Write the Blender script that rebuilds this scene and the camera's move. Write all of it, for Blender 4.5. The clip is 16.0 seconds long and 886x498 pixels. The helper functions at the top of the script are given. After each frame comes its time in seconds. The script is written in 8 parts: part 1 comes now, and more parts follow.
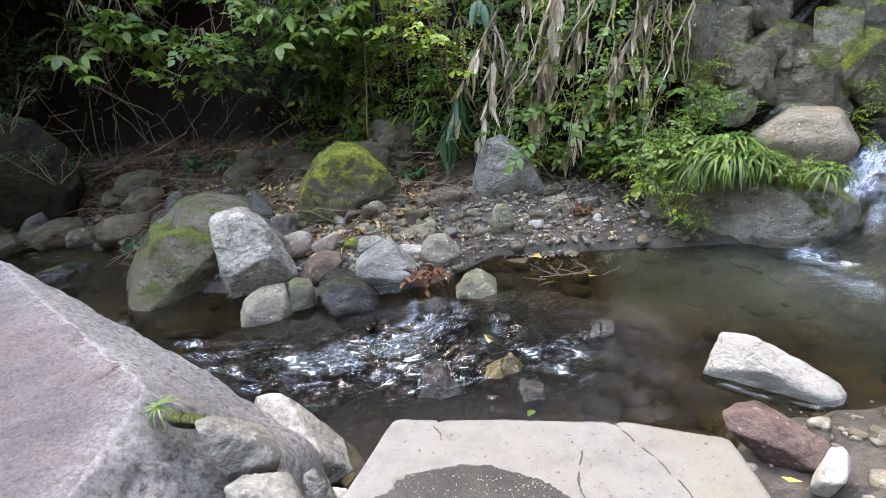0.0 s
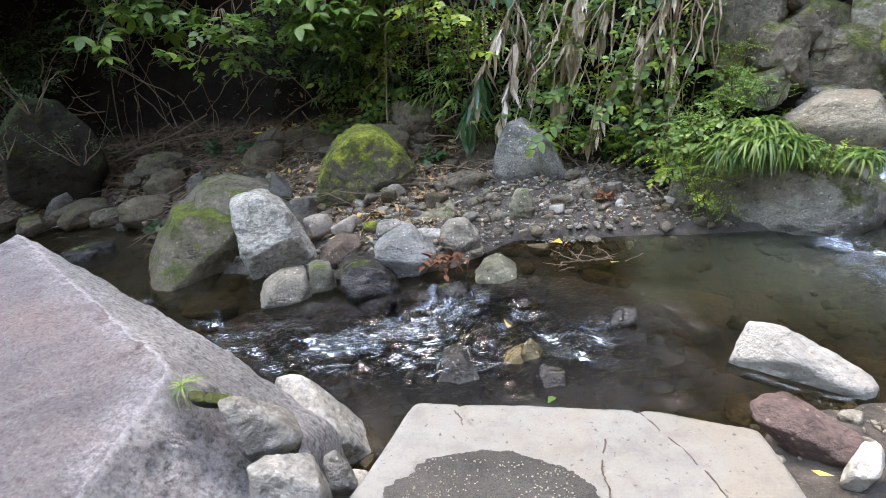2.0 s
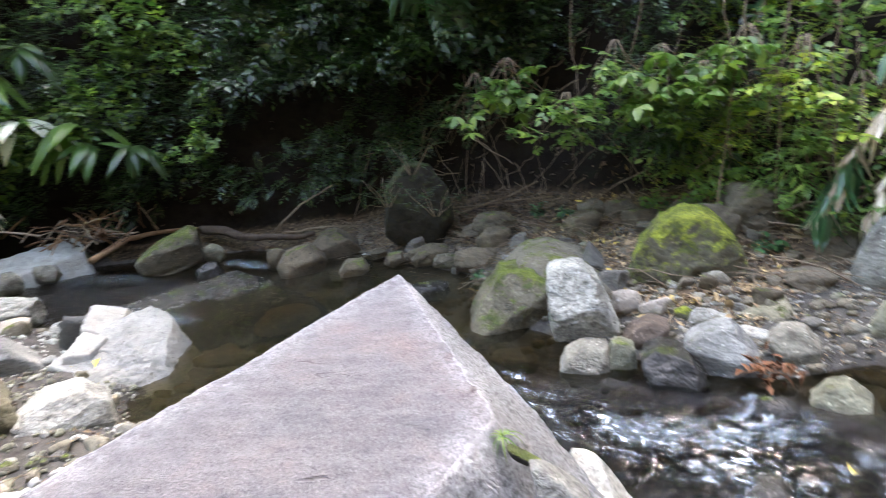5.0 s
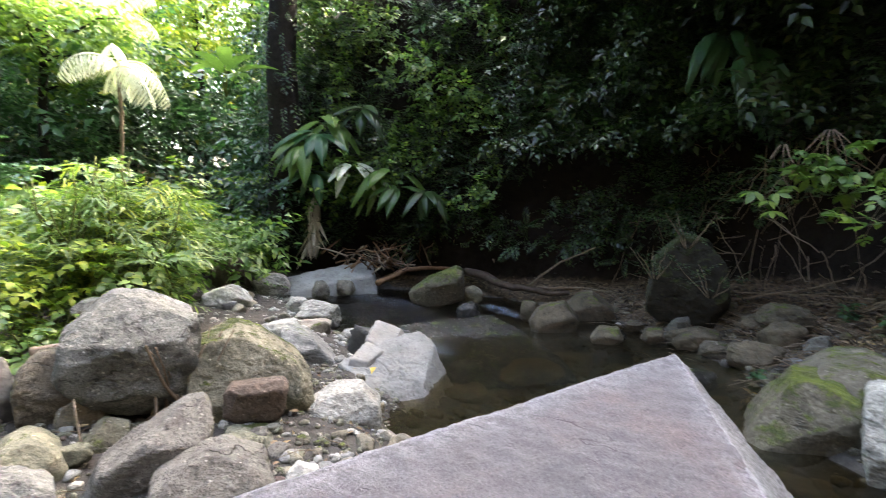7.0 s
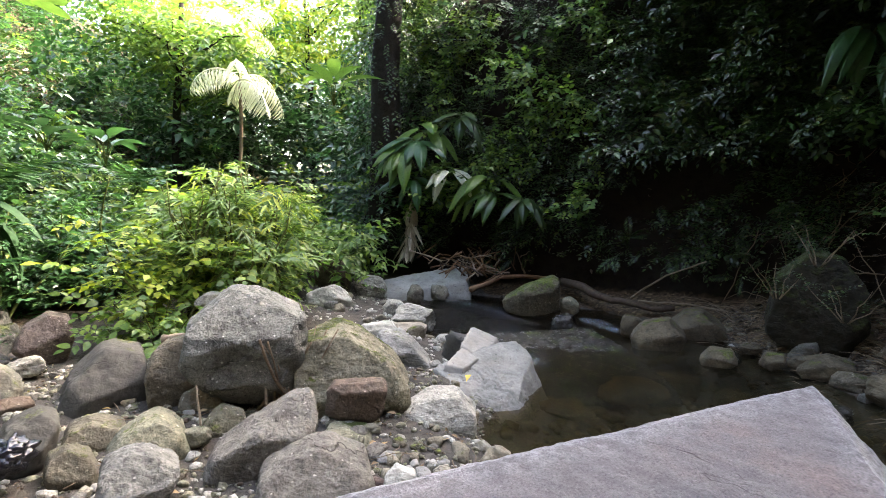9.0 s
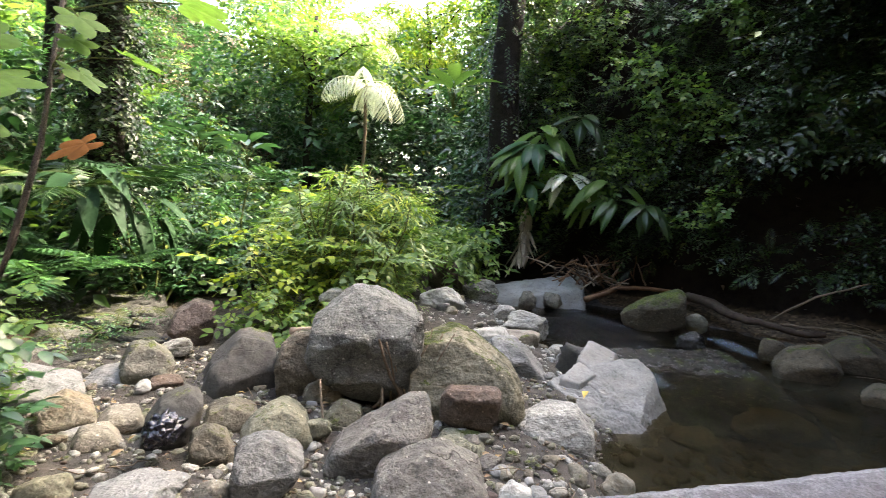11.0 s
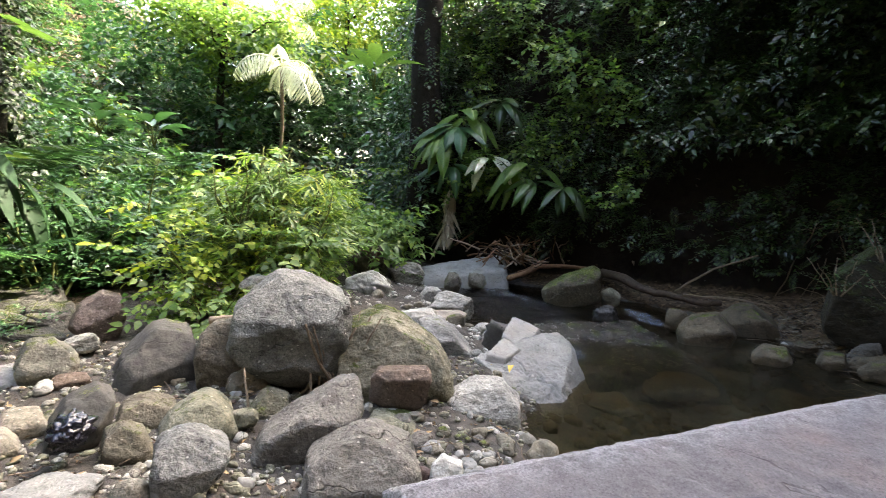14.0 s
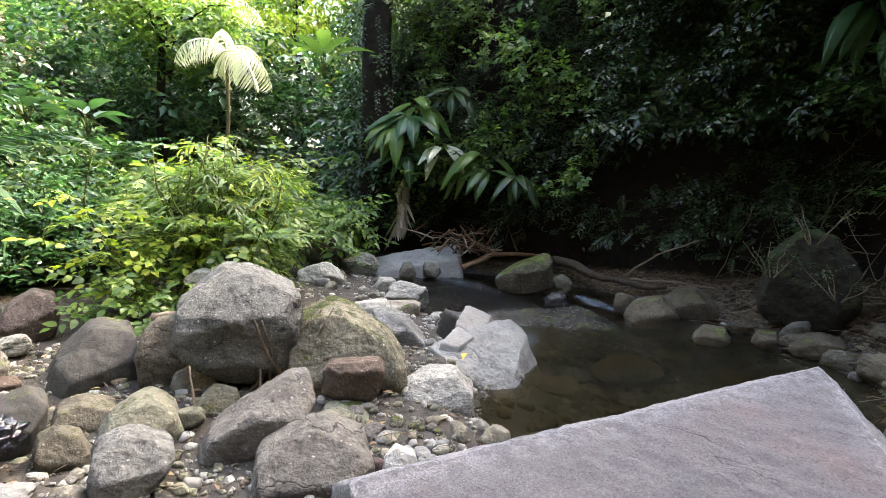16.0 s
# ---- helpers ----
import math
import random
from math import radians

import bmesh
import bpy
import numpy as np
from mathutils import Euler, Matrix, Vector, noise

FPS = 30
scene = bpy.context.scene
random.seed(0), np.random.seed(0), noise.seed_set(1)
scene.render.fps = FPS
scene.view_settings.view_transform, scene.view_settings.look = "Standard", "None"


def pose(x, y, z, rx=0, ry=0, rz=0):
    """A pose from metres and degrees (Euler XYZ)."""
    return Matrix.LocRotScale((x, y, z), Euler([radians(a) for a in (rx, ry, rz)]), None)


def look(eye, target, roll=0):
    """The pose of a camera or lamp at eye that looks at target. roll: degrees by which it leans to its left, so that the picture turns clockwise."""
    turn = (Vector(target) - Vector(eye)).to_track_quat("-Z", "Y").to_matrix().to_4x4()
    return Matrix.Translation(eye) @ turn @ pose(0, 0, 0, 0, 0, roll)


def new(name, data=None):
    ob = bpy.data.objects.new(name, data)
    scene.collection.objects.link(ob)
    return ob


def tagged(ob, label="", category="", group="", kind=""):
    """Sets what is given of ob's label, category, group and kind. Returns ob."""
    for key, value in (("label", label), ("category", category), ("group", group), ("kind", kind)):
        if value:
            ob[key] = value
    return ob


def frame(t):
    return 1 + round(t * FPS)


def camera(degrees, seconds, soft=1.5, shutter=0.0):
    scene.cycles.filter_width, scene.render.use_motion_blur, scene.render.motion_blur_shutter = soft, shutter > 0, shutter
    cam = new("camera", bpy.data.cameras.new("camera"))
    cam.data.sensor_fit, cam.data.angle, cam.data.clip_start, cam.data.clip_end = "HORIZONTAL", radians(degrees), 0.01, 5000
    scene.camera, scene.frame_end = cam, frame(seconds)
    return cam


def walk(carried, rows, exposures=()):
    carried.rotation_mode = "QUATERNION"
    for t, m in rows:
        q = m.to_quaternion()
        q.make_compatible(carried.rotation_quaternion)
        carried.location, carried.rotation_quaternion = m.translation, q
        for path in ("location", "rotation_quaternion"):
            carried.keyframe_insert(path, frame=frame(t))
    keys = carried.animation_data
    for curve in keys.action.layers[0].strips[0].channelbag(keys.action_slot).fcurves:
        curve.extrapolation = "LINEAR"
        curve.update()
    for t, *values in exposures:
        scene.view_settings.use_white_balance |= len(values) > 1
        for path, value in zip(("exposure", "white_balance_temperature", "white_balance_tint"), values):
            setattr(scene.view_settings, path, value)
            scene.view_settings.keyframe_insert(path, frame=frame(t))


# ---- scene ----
cam = camera(79.9, 16.0, soft=0.4, shutter=0.5)
PATH = [
    (0, (0.006, 0.272, 1.476), (-0.275, 2.113, 0.747), -5.3),
    (0.5, (-0.001, 0.273, 1.466), (-0.29, 2.107, 0.721), -5.3),
    (1, (-0.001, 0.274, 1.465), (-0.307, 2.1, 0.708), -5.3),
    (1.5, (-0.012, 0.283, 1.464), (-0.329, 2.102, 0.696), -5.3),
    (2, (-0.016, 0.291, 1.464), (-0.36, 2.102, 0.687), -5.4),
    (2.5, (-0.021, 0.286, 1.464), (-0.393, 2.09, 0.686), -5.3),
    (3, (-0.027, 0.297, 1.464), (-0.437, 2.098, 0.698), -5.3),
    (3.5, (-0.028, 0.307, 1.473), (-0.527, 2.094, 0.726), -5.4),
    (4, (-0.031, 0.297, 1.471), (-0.69, 2.039, 0.742), -5.3),
    (4.5, (-0.032, 0.292, 1.502), (-1.022, 1.916, 0.885), -5.7),
    (5, (-0.047, 0.178, 1.583), (-1.371, 1.605, 1.125), -5.9),
    (5.2, (-0.101, 0.207, 1.556), (-1.493, 1.574, 1.116), -4.0),
    (7.3, (-0.151, 0.045, 1.578), (-2.043, 0.675, 1.425), -0.3),
    (8, (-0.176, 0.028, 1.574), (-2.107, 0.53, 1.429), 0.4),
    (10.3, (-0.269, -0.022, 1.587), (-2.255, 0.148, 1.426), 1.3),
    (10.5, (-0.283, -0.031, 1.588), (-2.273, 0.085, 1.429), 1.6),
    (11, (-0.297, -0.047, 1.591), (-2.29, -0.068, 1.432), 2.1),
    (11.5, (-0.301, -0.05, 1.584), (-2.291, -0.173, 1.429), 2.4),
    (12, (-0.29, -0.052, 1.575), (-2.279, -0.208, 1.427), 2.4),
    (12.5, (-0.303, -0.073, 1.571), (-2.293, -0.202, 1.418), 2.5),
    (13, (-0.3, -0.073, 1.57), (-2.293, -0.084, 1.399), 2.2),
    (13.5, (-0.294, -0.063, 1.568), (-2.28, 0.069, 1.38), 1.8),
    (14, (-0.288, -0.06, 1.571), (-2.259, 0.205, 1.361), 1.5),
    (14.5, (-0.285, -0.057, 1.571), (-2.243, 0.289, 1.348), 1.2),
    (15, (-0.292, -0.044, 1.575), (-2.24, 0.343, 1.339), 1.1),
    (15.5, (-0.292, -0.038, 1.574), (-2.234, 0.375, 1.333), 1.1),
    (16, (-0.29, -0.027, 1.573), (-2.228, 0.401, 1.327), 1.1),
]
walk(cam, [(t, look(eye, target, roll)) for t, eye, target, roll in PATH], [(0, 4.62, 6950, 14), (3.0, 4.57, 6950, 14), (4.0, 4.6, 6950, 14), (5.0, 5.05, 6950, 14), (7.3, 4.4, 6950, 14), (10.3, 4.17, 6950, 14), (12.5, 3.9, 6950, 14), (14.5, 4.25, 6950, 14), (16, 4.33, 6950, 14)])

# ---- light ----
world = bpy.data.worlds.new("sky")
scene.world = world
world.use_nodes = True
sky = world.node_tree.nodes.new("ShaderNodeTexSky")
sky.sky_type, sky.sun_disc = "NISHITA", False
SUN_ELEVATION, SUN_AZIMUTH = 42.0, 122.0  # azimuth: degrees anticlockwise from +x, where the sun stands
sky.sun_elevation, sky.sun_rotation = radians(SUN_ELEVATION), radians(90 - SUN_AZIMUTH)
sky.air_density, sky.dust_density = 1.0, 6.0
world.node_tree.nodes["Background"].inputs["Strength"].default_value = 0.15
world.node_tree.links.new(sky.outputs[0], world.node_tree.nodes["Background"].inputs[0])
sun = new("sun", bpy.data.lights.new("sun", "SUN"))
sun.data.energy, sun.data.angle, sun.data.color = 1.6, radians(1.0), (1.0, 0.93, 0.8)
sun_way = Vector((math.cos(radians(SUN_AZIMUTH)) * math.cos(radians(SUN_ELEVATION)), math.sin(radians(SUN_AZIMUTH)) * math.cos(radians(SUN_ELEVATION)), math.sin(radians(SUN_ELEVATION))))
sun.matrix_world = look(sun_way * 40, (0, 0, 0))


# ---- materials ----
def material(name):
    m = bpy.data.materials.new(name)
    m.use_nodes = True
    nodes, links = m.node_tree.nodes, m.node_tree.links
    return m, nodes, links, nodes["Principled BSDF"]


def noise_tex(nodes, links, coords, scale, detail=6.0, rough=0.6, stretch=None):
    n = nodes.new("ShaderNodeTexNoise")
    n.inputs["Scale"].default_value, n.inputs["Detail"].default_value, n.inputs["Roughness"].default_value = scale, detail, rough
    if stretch:
        mp = nodes.new("ShaderNodeMapping")
        mp.inputs["Scale"].default_value = stretch
        links.new(coords, mp.inputs[0])
        coords = mp.outputs[0]
    links.new(coords, n.inputs["Vector"])
    return n.outputs["Fac"]


def ramp(nodes, links, value, stops):
    r = nodes.new("ShaderNodeValToRGB")
    while len(r.color_ramp.elements) < len(stops):
        r.color_ramp.elements.new(0.5)
    for e, (p, c) in zip(r.color_ramp.elements, stops):
        e.position, e.color = p, (*c, 1) if len(c) == 3 else c
    links.new(value, r.inputs[0])
    return r.outputs[0]


def grey(a):
    return (a, a, a)


def mix(nodes, links, fac, a, b, mode="MIX"):
    n = nodes.new("ShaderNodeMix")
    n.data_type, n.blend_type = "RGBA", mode
    for sock, v in ((n.inputs[0], fac), (n.inputs[6], a), (n.inputs[7], b)):
        if isinstance(v, (int, float)):
            sock.default_value = v
        elif isinstance(v, tuple):
            sock.default_value = (*v, 1)
        else:
            links.new(v, sock)
    return n.outputs[2]


def math_node(nodes, links, op, a, b):
    n = nodes.new("ShaderNodeMath")
    n.operation = op
    for sock, v in zip(n.inputs, (a, b)):
        if isinstance(v, (int, float)):
            sock.default_value = v
        else:
            links.new(v, sock)
    return n.outputs[0]


def rock_material(name, dark, light, speck=0.35, moss=0.0, rough=0.85, stain=None, streak=None, fine=60.0, mosscol=((0.045, 0.065, 0.012), (0.17, 0.2, 0.03)), bump=0.7, lichen=0.35, tone=0.62, fissure=0.55):
    m, nodes, links, bsdf = material(name)
    geo = nodes.new("ShaderNodeNewGeometry")
    info = nodes.new("ShaderNodeObjectInfo")
    shift = nodes.new("ShaderNodeVectorMath")
    shift.operation = "ADD"
    links.new(geo.outputs["Position"], shift.inputs[0])
    links.new(info.outputs["Random"], shift.inputs[1])
    co = shift.outputs[0]
    warp = nodes.new("ShaderNodeTexNoise")
    warp.inputs["Scale"].default_value, warp.inputs["Detail"].default_value = 4.0, 3.0
    links.new(co, warp.inputs["Vector"])
    bent = mix(nodes, links, 0.12, co, warp.outputs["Color"], "ADD")
    big = noise_tex(nodes, links, bent, 2.6, 6, 0.6)
    mid = noise_tex(nodes, links, bent, 13.0, 6, 0.62, streak)
    grain = noise_tex(nodes, links, co, fine, 4, 0.75)
    base = ramp(nodes, links, big, ((0.34, dark), (0.66, light)))
    base = mix(nodes, links, 0.3, base, ramp(nodes, links, mid, ((0.34, tuple(v * 0.5 for v in dark)), (0.5, light), (0.68, tuple(min(1, v * 1.25) for v in light)))))
    if stain:
        base = mix(nodes, links, ramp(nodes, links, noise_tex(nodes, links, bent, 3.4, 7, 0.66), ((0.47, grey(0)), (0.66, grey(0.6)))), base, stain)
    spots = ramp(nodes, links, grain, ((0.34, grey(1 - speck * 0.8)), (0.5, grey(1.0)), (0.68, grey(1.0 + speck * 0.7))))
    base = mix(nodes, links, 1.0, base, spots, "MULTIPLY")
    pit = noise_tex(nodes, links, co, fine * 0.45, 3, 0.6)
    split = ramp(nodes, links, noise_tex(nodes, links, bent, 1.7, 4, 0.5, (1.0, 1.0, 1.8)), ((0.493, grey(0)), (0.498, grey(1)), (0.5, grey(1)), (0.505, grey(0))))
    split = math_node(nodes, links, "MULTIPLY", split, ramp(nodes, links, noise_tex(nodes, links, co, 2.7, 2, 0.5), ((0.48, grey(0)), (0.6, grey(1)))))
    base = mix(nodes, links, math_node(nodes, links, "MULTIPLY", split, fissure), base, tuple(v * 0.3 for v in dark))
    base = mix(nodes, links, ramp(nodes, links, pit, ((0.28, grey(0.7)), (0.37, grey(0)))), base, tuple(v * 0.3 for v in dark))
    if lichen:
        blot = noise_tex(nodes, links, bent, 6.0, 9, 0.78)
        base = mix(nodes, links, ramp(nodes, links, blot, ((0.58, grey(0)), (0.64, grey(lichen)))), base, tuple(min(0.75, v * 1.5 + 0.05) for v in light))
        fleck = nodes.new("ShaderNodeTexVoronoi")
        fleck.inputs["Scale"].default_value = 42.0
        links.new(bent, fleck.inputs["Vector"])
        chosen = nodes.new("ShaderNodeSeparateColor")
        links.new(fleck.outputs["Color"], chosen.inputs[0])
        dots = math_node(nodes, links, "MULTIPLY", ramp(nodes, links, fleck.outputs["Distance"], ((0.16, grey(1)), (0.34, grey(0)))), ramp(nodes, links, chosen.outputs[0], ((0.86, grey(0)), (0.9, grey(min(1.0, lichen * 2.2))))))
        base = mix(nodes, links, dots, base, tuple(min(0.8, v * 1.7 + 0.08) for v in light))
    base = mix(nodes, links, 1.0, base, (tone * 1.0, tone, tone * 0.91), "MULTIPLY")
    height = math_node(nodes, links, "ADD", math_node(nodes, links, "MULTIPLY", mid, 1.1), math_node(nodes, links, "ADD", math_node(nodes, links, "MULTIPLY", grain, 0.3), math_node(nodes, links, "MULTIPLY", pit, 0.45)))
    if moss:
        sep = nodes.new("ShaderNodeSeparateXYZ")
        links.new(geo.outputs["Normal"], sep.inputs[0])
        patch = math_node(nodes, links, "ADD", math_node(nodes, links, "MULTIPLY", sep.outputs[2], 0.28), noise_tex(nodes, links, co, 5.0, 8, 0.72))
        mask = ramp(nodes, links, patch, ((max(0.0, 0.92 - moss * 0.55), grey(0)), (min(1.0, 1.0 - moss * 0.5), grey(1))))
        green = ramp(nodes, links, noise_tex(nodes, links, co, 45.0, 5, 0.8), ((0.35, mosscol[0]), (0.65, mosscol[1])))
        green = mix(nodes, links, ramp(nodes, links, noise_tex(nodes, links, co, 7.0, 6, 0.7), ((0.42, grey(0.75)), (0.58, grey(0)))), green, (0.03, 0.04, 0.012))
        base = mix(nodes, links, mask, base, green)
        height = math_node(nodes, links, "ADD", height, math_node(nodes, links, "MULTIPLY", mask, noise_tex(nodes, links, co, 70.0, 3, 0.8)))
    links.new(base, bsdf.inputs["Base Color"])
    bsdf.inputs["Specular IOR Level"].default_value = 0.25 if rough > 0.5 else 0.32
    links.new(ramp(nodes, links, mid, ((0.3, grey(max(0.05, rough - 0.15))), (0.7, grey(min(1, rough + 0.1))))), bsdf.inputs["Roughness"])
    b = nodes.new("ShaderNodeBump")
    b.inputs["Strength"].default_value, b.inputs["Distance"].default_value = bump, 0.03
    height = math_node(nodes, links, "ADD", height, math_node(nodes, links, "SUBTRACT", math_node(nodes, links, "MULTIPLY", noise_tex(nodes, links, co, 6.0, 5, 0.6, (1.0, 1.0, 1.3)), 1.3), math_node(nodes, links, "MULTIPLY", split, fissure * 0.8)))
    links.new(height, b.inputs["Height"])
    links.new(b.outputs[0], bsdf.inputs["Normal"])
    return m


ROCK = {
    "grey": rock_material("grey_rock", (0.115, 0.105, 0.086), (0.4, 0.37, 0.31), tone=0.62),
    "halfgrey": rock_material("grey_rock_mossy", (0.17, 0.163, 0.137), (0.4, 0.385, 0.33), moss=0.38, tone=0.46),
    "pale": rock_material("pale_granite", (0.17, 0.163, 0.146), (0.6, 0.58, 0.53), speck=0.6, fine=40, tone=0.64, streak=(1.0, 1.0, 2.6)),
    "white": rock_material("white_rock", (0.38, 0.375, 0.345), (0.68, 0.67, 0.63), speck=0.25, tone=0.68),
    "pink": rock_material("pink_rock", (0.33, 0.275, 0.235), (0.56, 0.5, 0.44), speck=0.3, tone=0.56),
    "brown": rock_material("brown_rock", (0.1, 0.09, 0.068), (0.25, 0.225, 0.175), moss=0.3, tone=0.6),
    "dark": rock_material("dark_rock", (0.055, 0.045, 0.032), (0.2, 0.17, 0.122), moss=0.35, lichen=0.2),
    "green": rock_material("green_grey_rock", (0.11, 0.108, 0.078), (0.38, 0.37, 0.28), moss=0.25, tone=0.6),
    "rust": rock_material("rust_rock", (0.085, 0.06, 0.046), (0.23, 0.175, 0.14)),
    "red": rock_material("red_rock", (0.1, 0.064, 0.057), (0.27, 0.2, 0.185), tone=0.45),
    "granite": rock_material("smooth_granite", (0.36, 0.35, 0.33), (0.54, 0.525, 0.495), speck=0.2, tone=0.55, lichen=0.2),
    "purple": rock_material("purple_rock", (0.15, 0.11, 0.1), (0.31, 0.25, 0.23)),
    "tan": rock_material("tan_rock", (0.2, 0.175, 0.13), (0.44, 0.4, 0.32), stain=(0.3, 0.2, 0.09), tone=0.56),
    "blue": rock_material("blue_rock", (0.1, 0.102, 0.1), (0.42, 0.42, 0.41), streak=(1, 1, 3.5), moss=0.15),
    "bluepale": rock_material("pale_blue_rock", (0.33, 0.34, 0.34), (0.52, 0.525, 0.52), speck=0.18, tone=0.4),
    "slate": rock_material("slate", (0.2, 0.2, 0.198), (0.44, 0.44, 0.43), tone=0.62, speck=0.18, stain=(0.33, 0.31, 0.28), lichen=0.1),
    "wet": rock_material("wet_rock", (0.014, 0.013, 0.011), (0.055, 0.052, 0.047), rough=0.25, moss=0.18),
    "wetbrown": rock_material("wet_brown_rock", (0.05, 0.042, 0.02), (0.16, 0.13, 0.06), rough=0.2),
    "mossy": rock_material("mossy_rock", (0.06, 0.055, 0.035), (0.17, 0.155, 0.11), moss=0.66, mosscol=((0.06, 0.08, 0.012), (0.3, 0.33, 0.035))),
    # mossy rock coloured near black so that its boulder looks deeply shaded
    "mossshade": rock_material("shade_dark_mossy_rock", (0.018, 0.016, 0.011), (0.055, 0.048, 0.034), moss=0.6, lichen=0.0, mosscol=((0.018, 0.024, 0.006), (0.06, 0.068, 0.016))),
    # near-black colour that stands for shade in a rock's crack
    "shade": rock_material("painted_shade", (0.01, 0.01, 0.008), (0.032, 0.031, 0.025), moss=0.35, lichen=0.0),
    "halfmoss": rock_material("half_mossy_rock", (0.06, 0.052, 0.035), (0.25, 0.22, 0.16), moss=0.52, rough=0.6),
    "cliff": rock_material("cliff_rock", (0.05, 0.043, 0.031), (0.3, 0.265, 0.205), moss=0.55, tone=0.68, bump=1.0),
    "lava": rock_material("pitted_rock", (0.088, 0.088, 0.08), (0.285, 0.285, 0.265), speck=0.5, fine=85, bump=1.0, tone=0.8),
    "lava2": rock_material("pitted_green_rock", (0.09, 0.084, 0.058), (0.32, 0.295, 0.22), speck=0.4, moss=0.36, bump=0.9, tone=0.85),
    "lava3": rock_material("pitted_brown_rock", (0.08, 0.074, 0.066), (0.25, 0.235, 0.215), speck=0.32, bump=1.0, tone=0.68),
    "umber": rock_material("umber_rock", (0.075, 0.063, 0.047), (0.25, 0.215, 0.165), speck=0.5, moss=0.2, bump=0.9, tone=0.68),
    "side": rock_material("grey_broken_block", (0.15, 0.15, 0.143), (0.4, 0.4, 0.385), speck=0.45, fine=45, bump=0.9, tone=0.5),
    "slateplain": rock_material("smooth_slate", (0.26, 0.257, 0.252), (0.42, 0.415, 0.405), tone=0.74, speck=0.15, lichen=0.1, bump=0.3, stain=(0.3, 0.27, 0.24)),
    "bed": rock_material("bed_stone", (0.05, 0.04, 0.022), (0.17, 0.135, 0.075), rough=0.95, fissure=0.2),
    "deep": rock_material("dark_damp_rock", (0.05, 0.04, 0.028), (0.2, 0.165, 0.115), moss=0.25, lichen=0.15),
    "darksand": rock_material("wet_black_sand", (0.018, 0.018, 0.018), (0.05, 0.049, 0.047), speck=0.8, fine=260, lichen=0.0, fissure=0.0, bump=0.4, tone=1.0),
    "basalt": rock_material("dark_basalt", (0.055, 0.052, 0.047), (0.135, 0.13, 0.12), speck=0.2, lichen=0.12, bump=0.35, moss=0.12),
    "damp": rock_material("damp_rock", (0.05, 0.046, 0.039), (0.36, 0.34, 0.3), rough=0.4, moss=0.5, bump=1.0, tone=0.7, fissure=0.3),
    "ledge": rock_material("dark_ledge_rock", (0.03, 0.029, 0.028), (0.13, 0.128, 0.122), moss=0.3, mosscol=((0.03, 0.042, 0.01), (0.11, 0.13, 0.025)), lichen=0.2, streak=(1, 1, 4.0)),
    "outcrop": rock_material("outcrop_rock", (0.05, 0.043, 0.031), (0.27, 0.24, 0.19), moss=0.5, tone=0.66, lichen=0.45, bump=1.0, mosscol=((0.05, 0.06, 0.01), (0.22, 0.22, 0.03))),
    "mossface": rock_material("mossy_cliff_rock", (0.06, 0.058, 0.045), (0.22, 0.21, 0.17), moss=0.72, tone=0.8, mosscol=((0.035, 0.05, 0.008), (0.2, 0.22, 0.03))),
    "slab": rock_material("stone_slab", (0.39, 0.395, 0.39), (0.54, 0.55, 0.545), lichen=0.0, speck=0.1, stain=(0.48, 0.42, 0.34), bump=0.16, fine=150, tone=0.31, fissure=0.12),
}


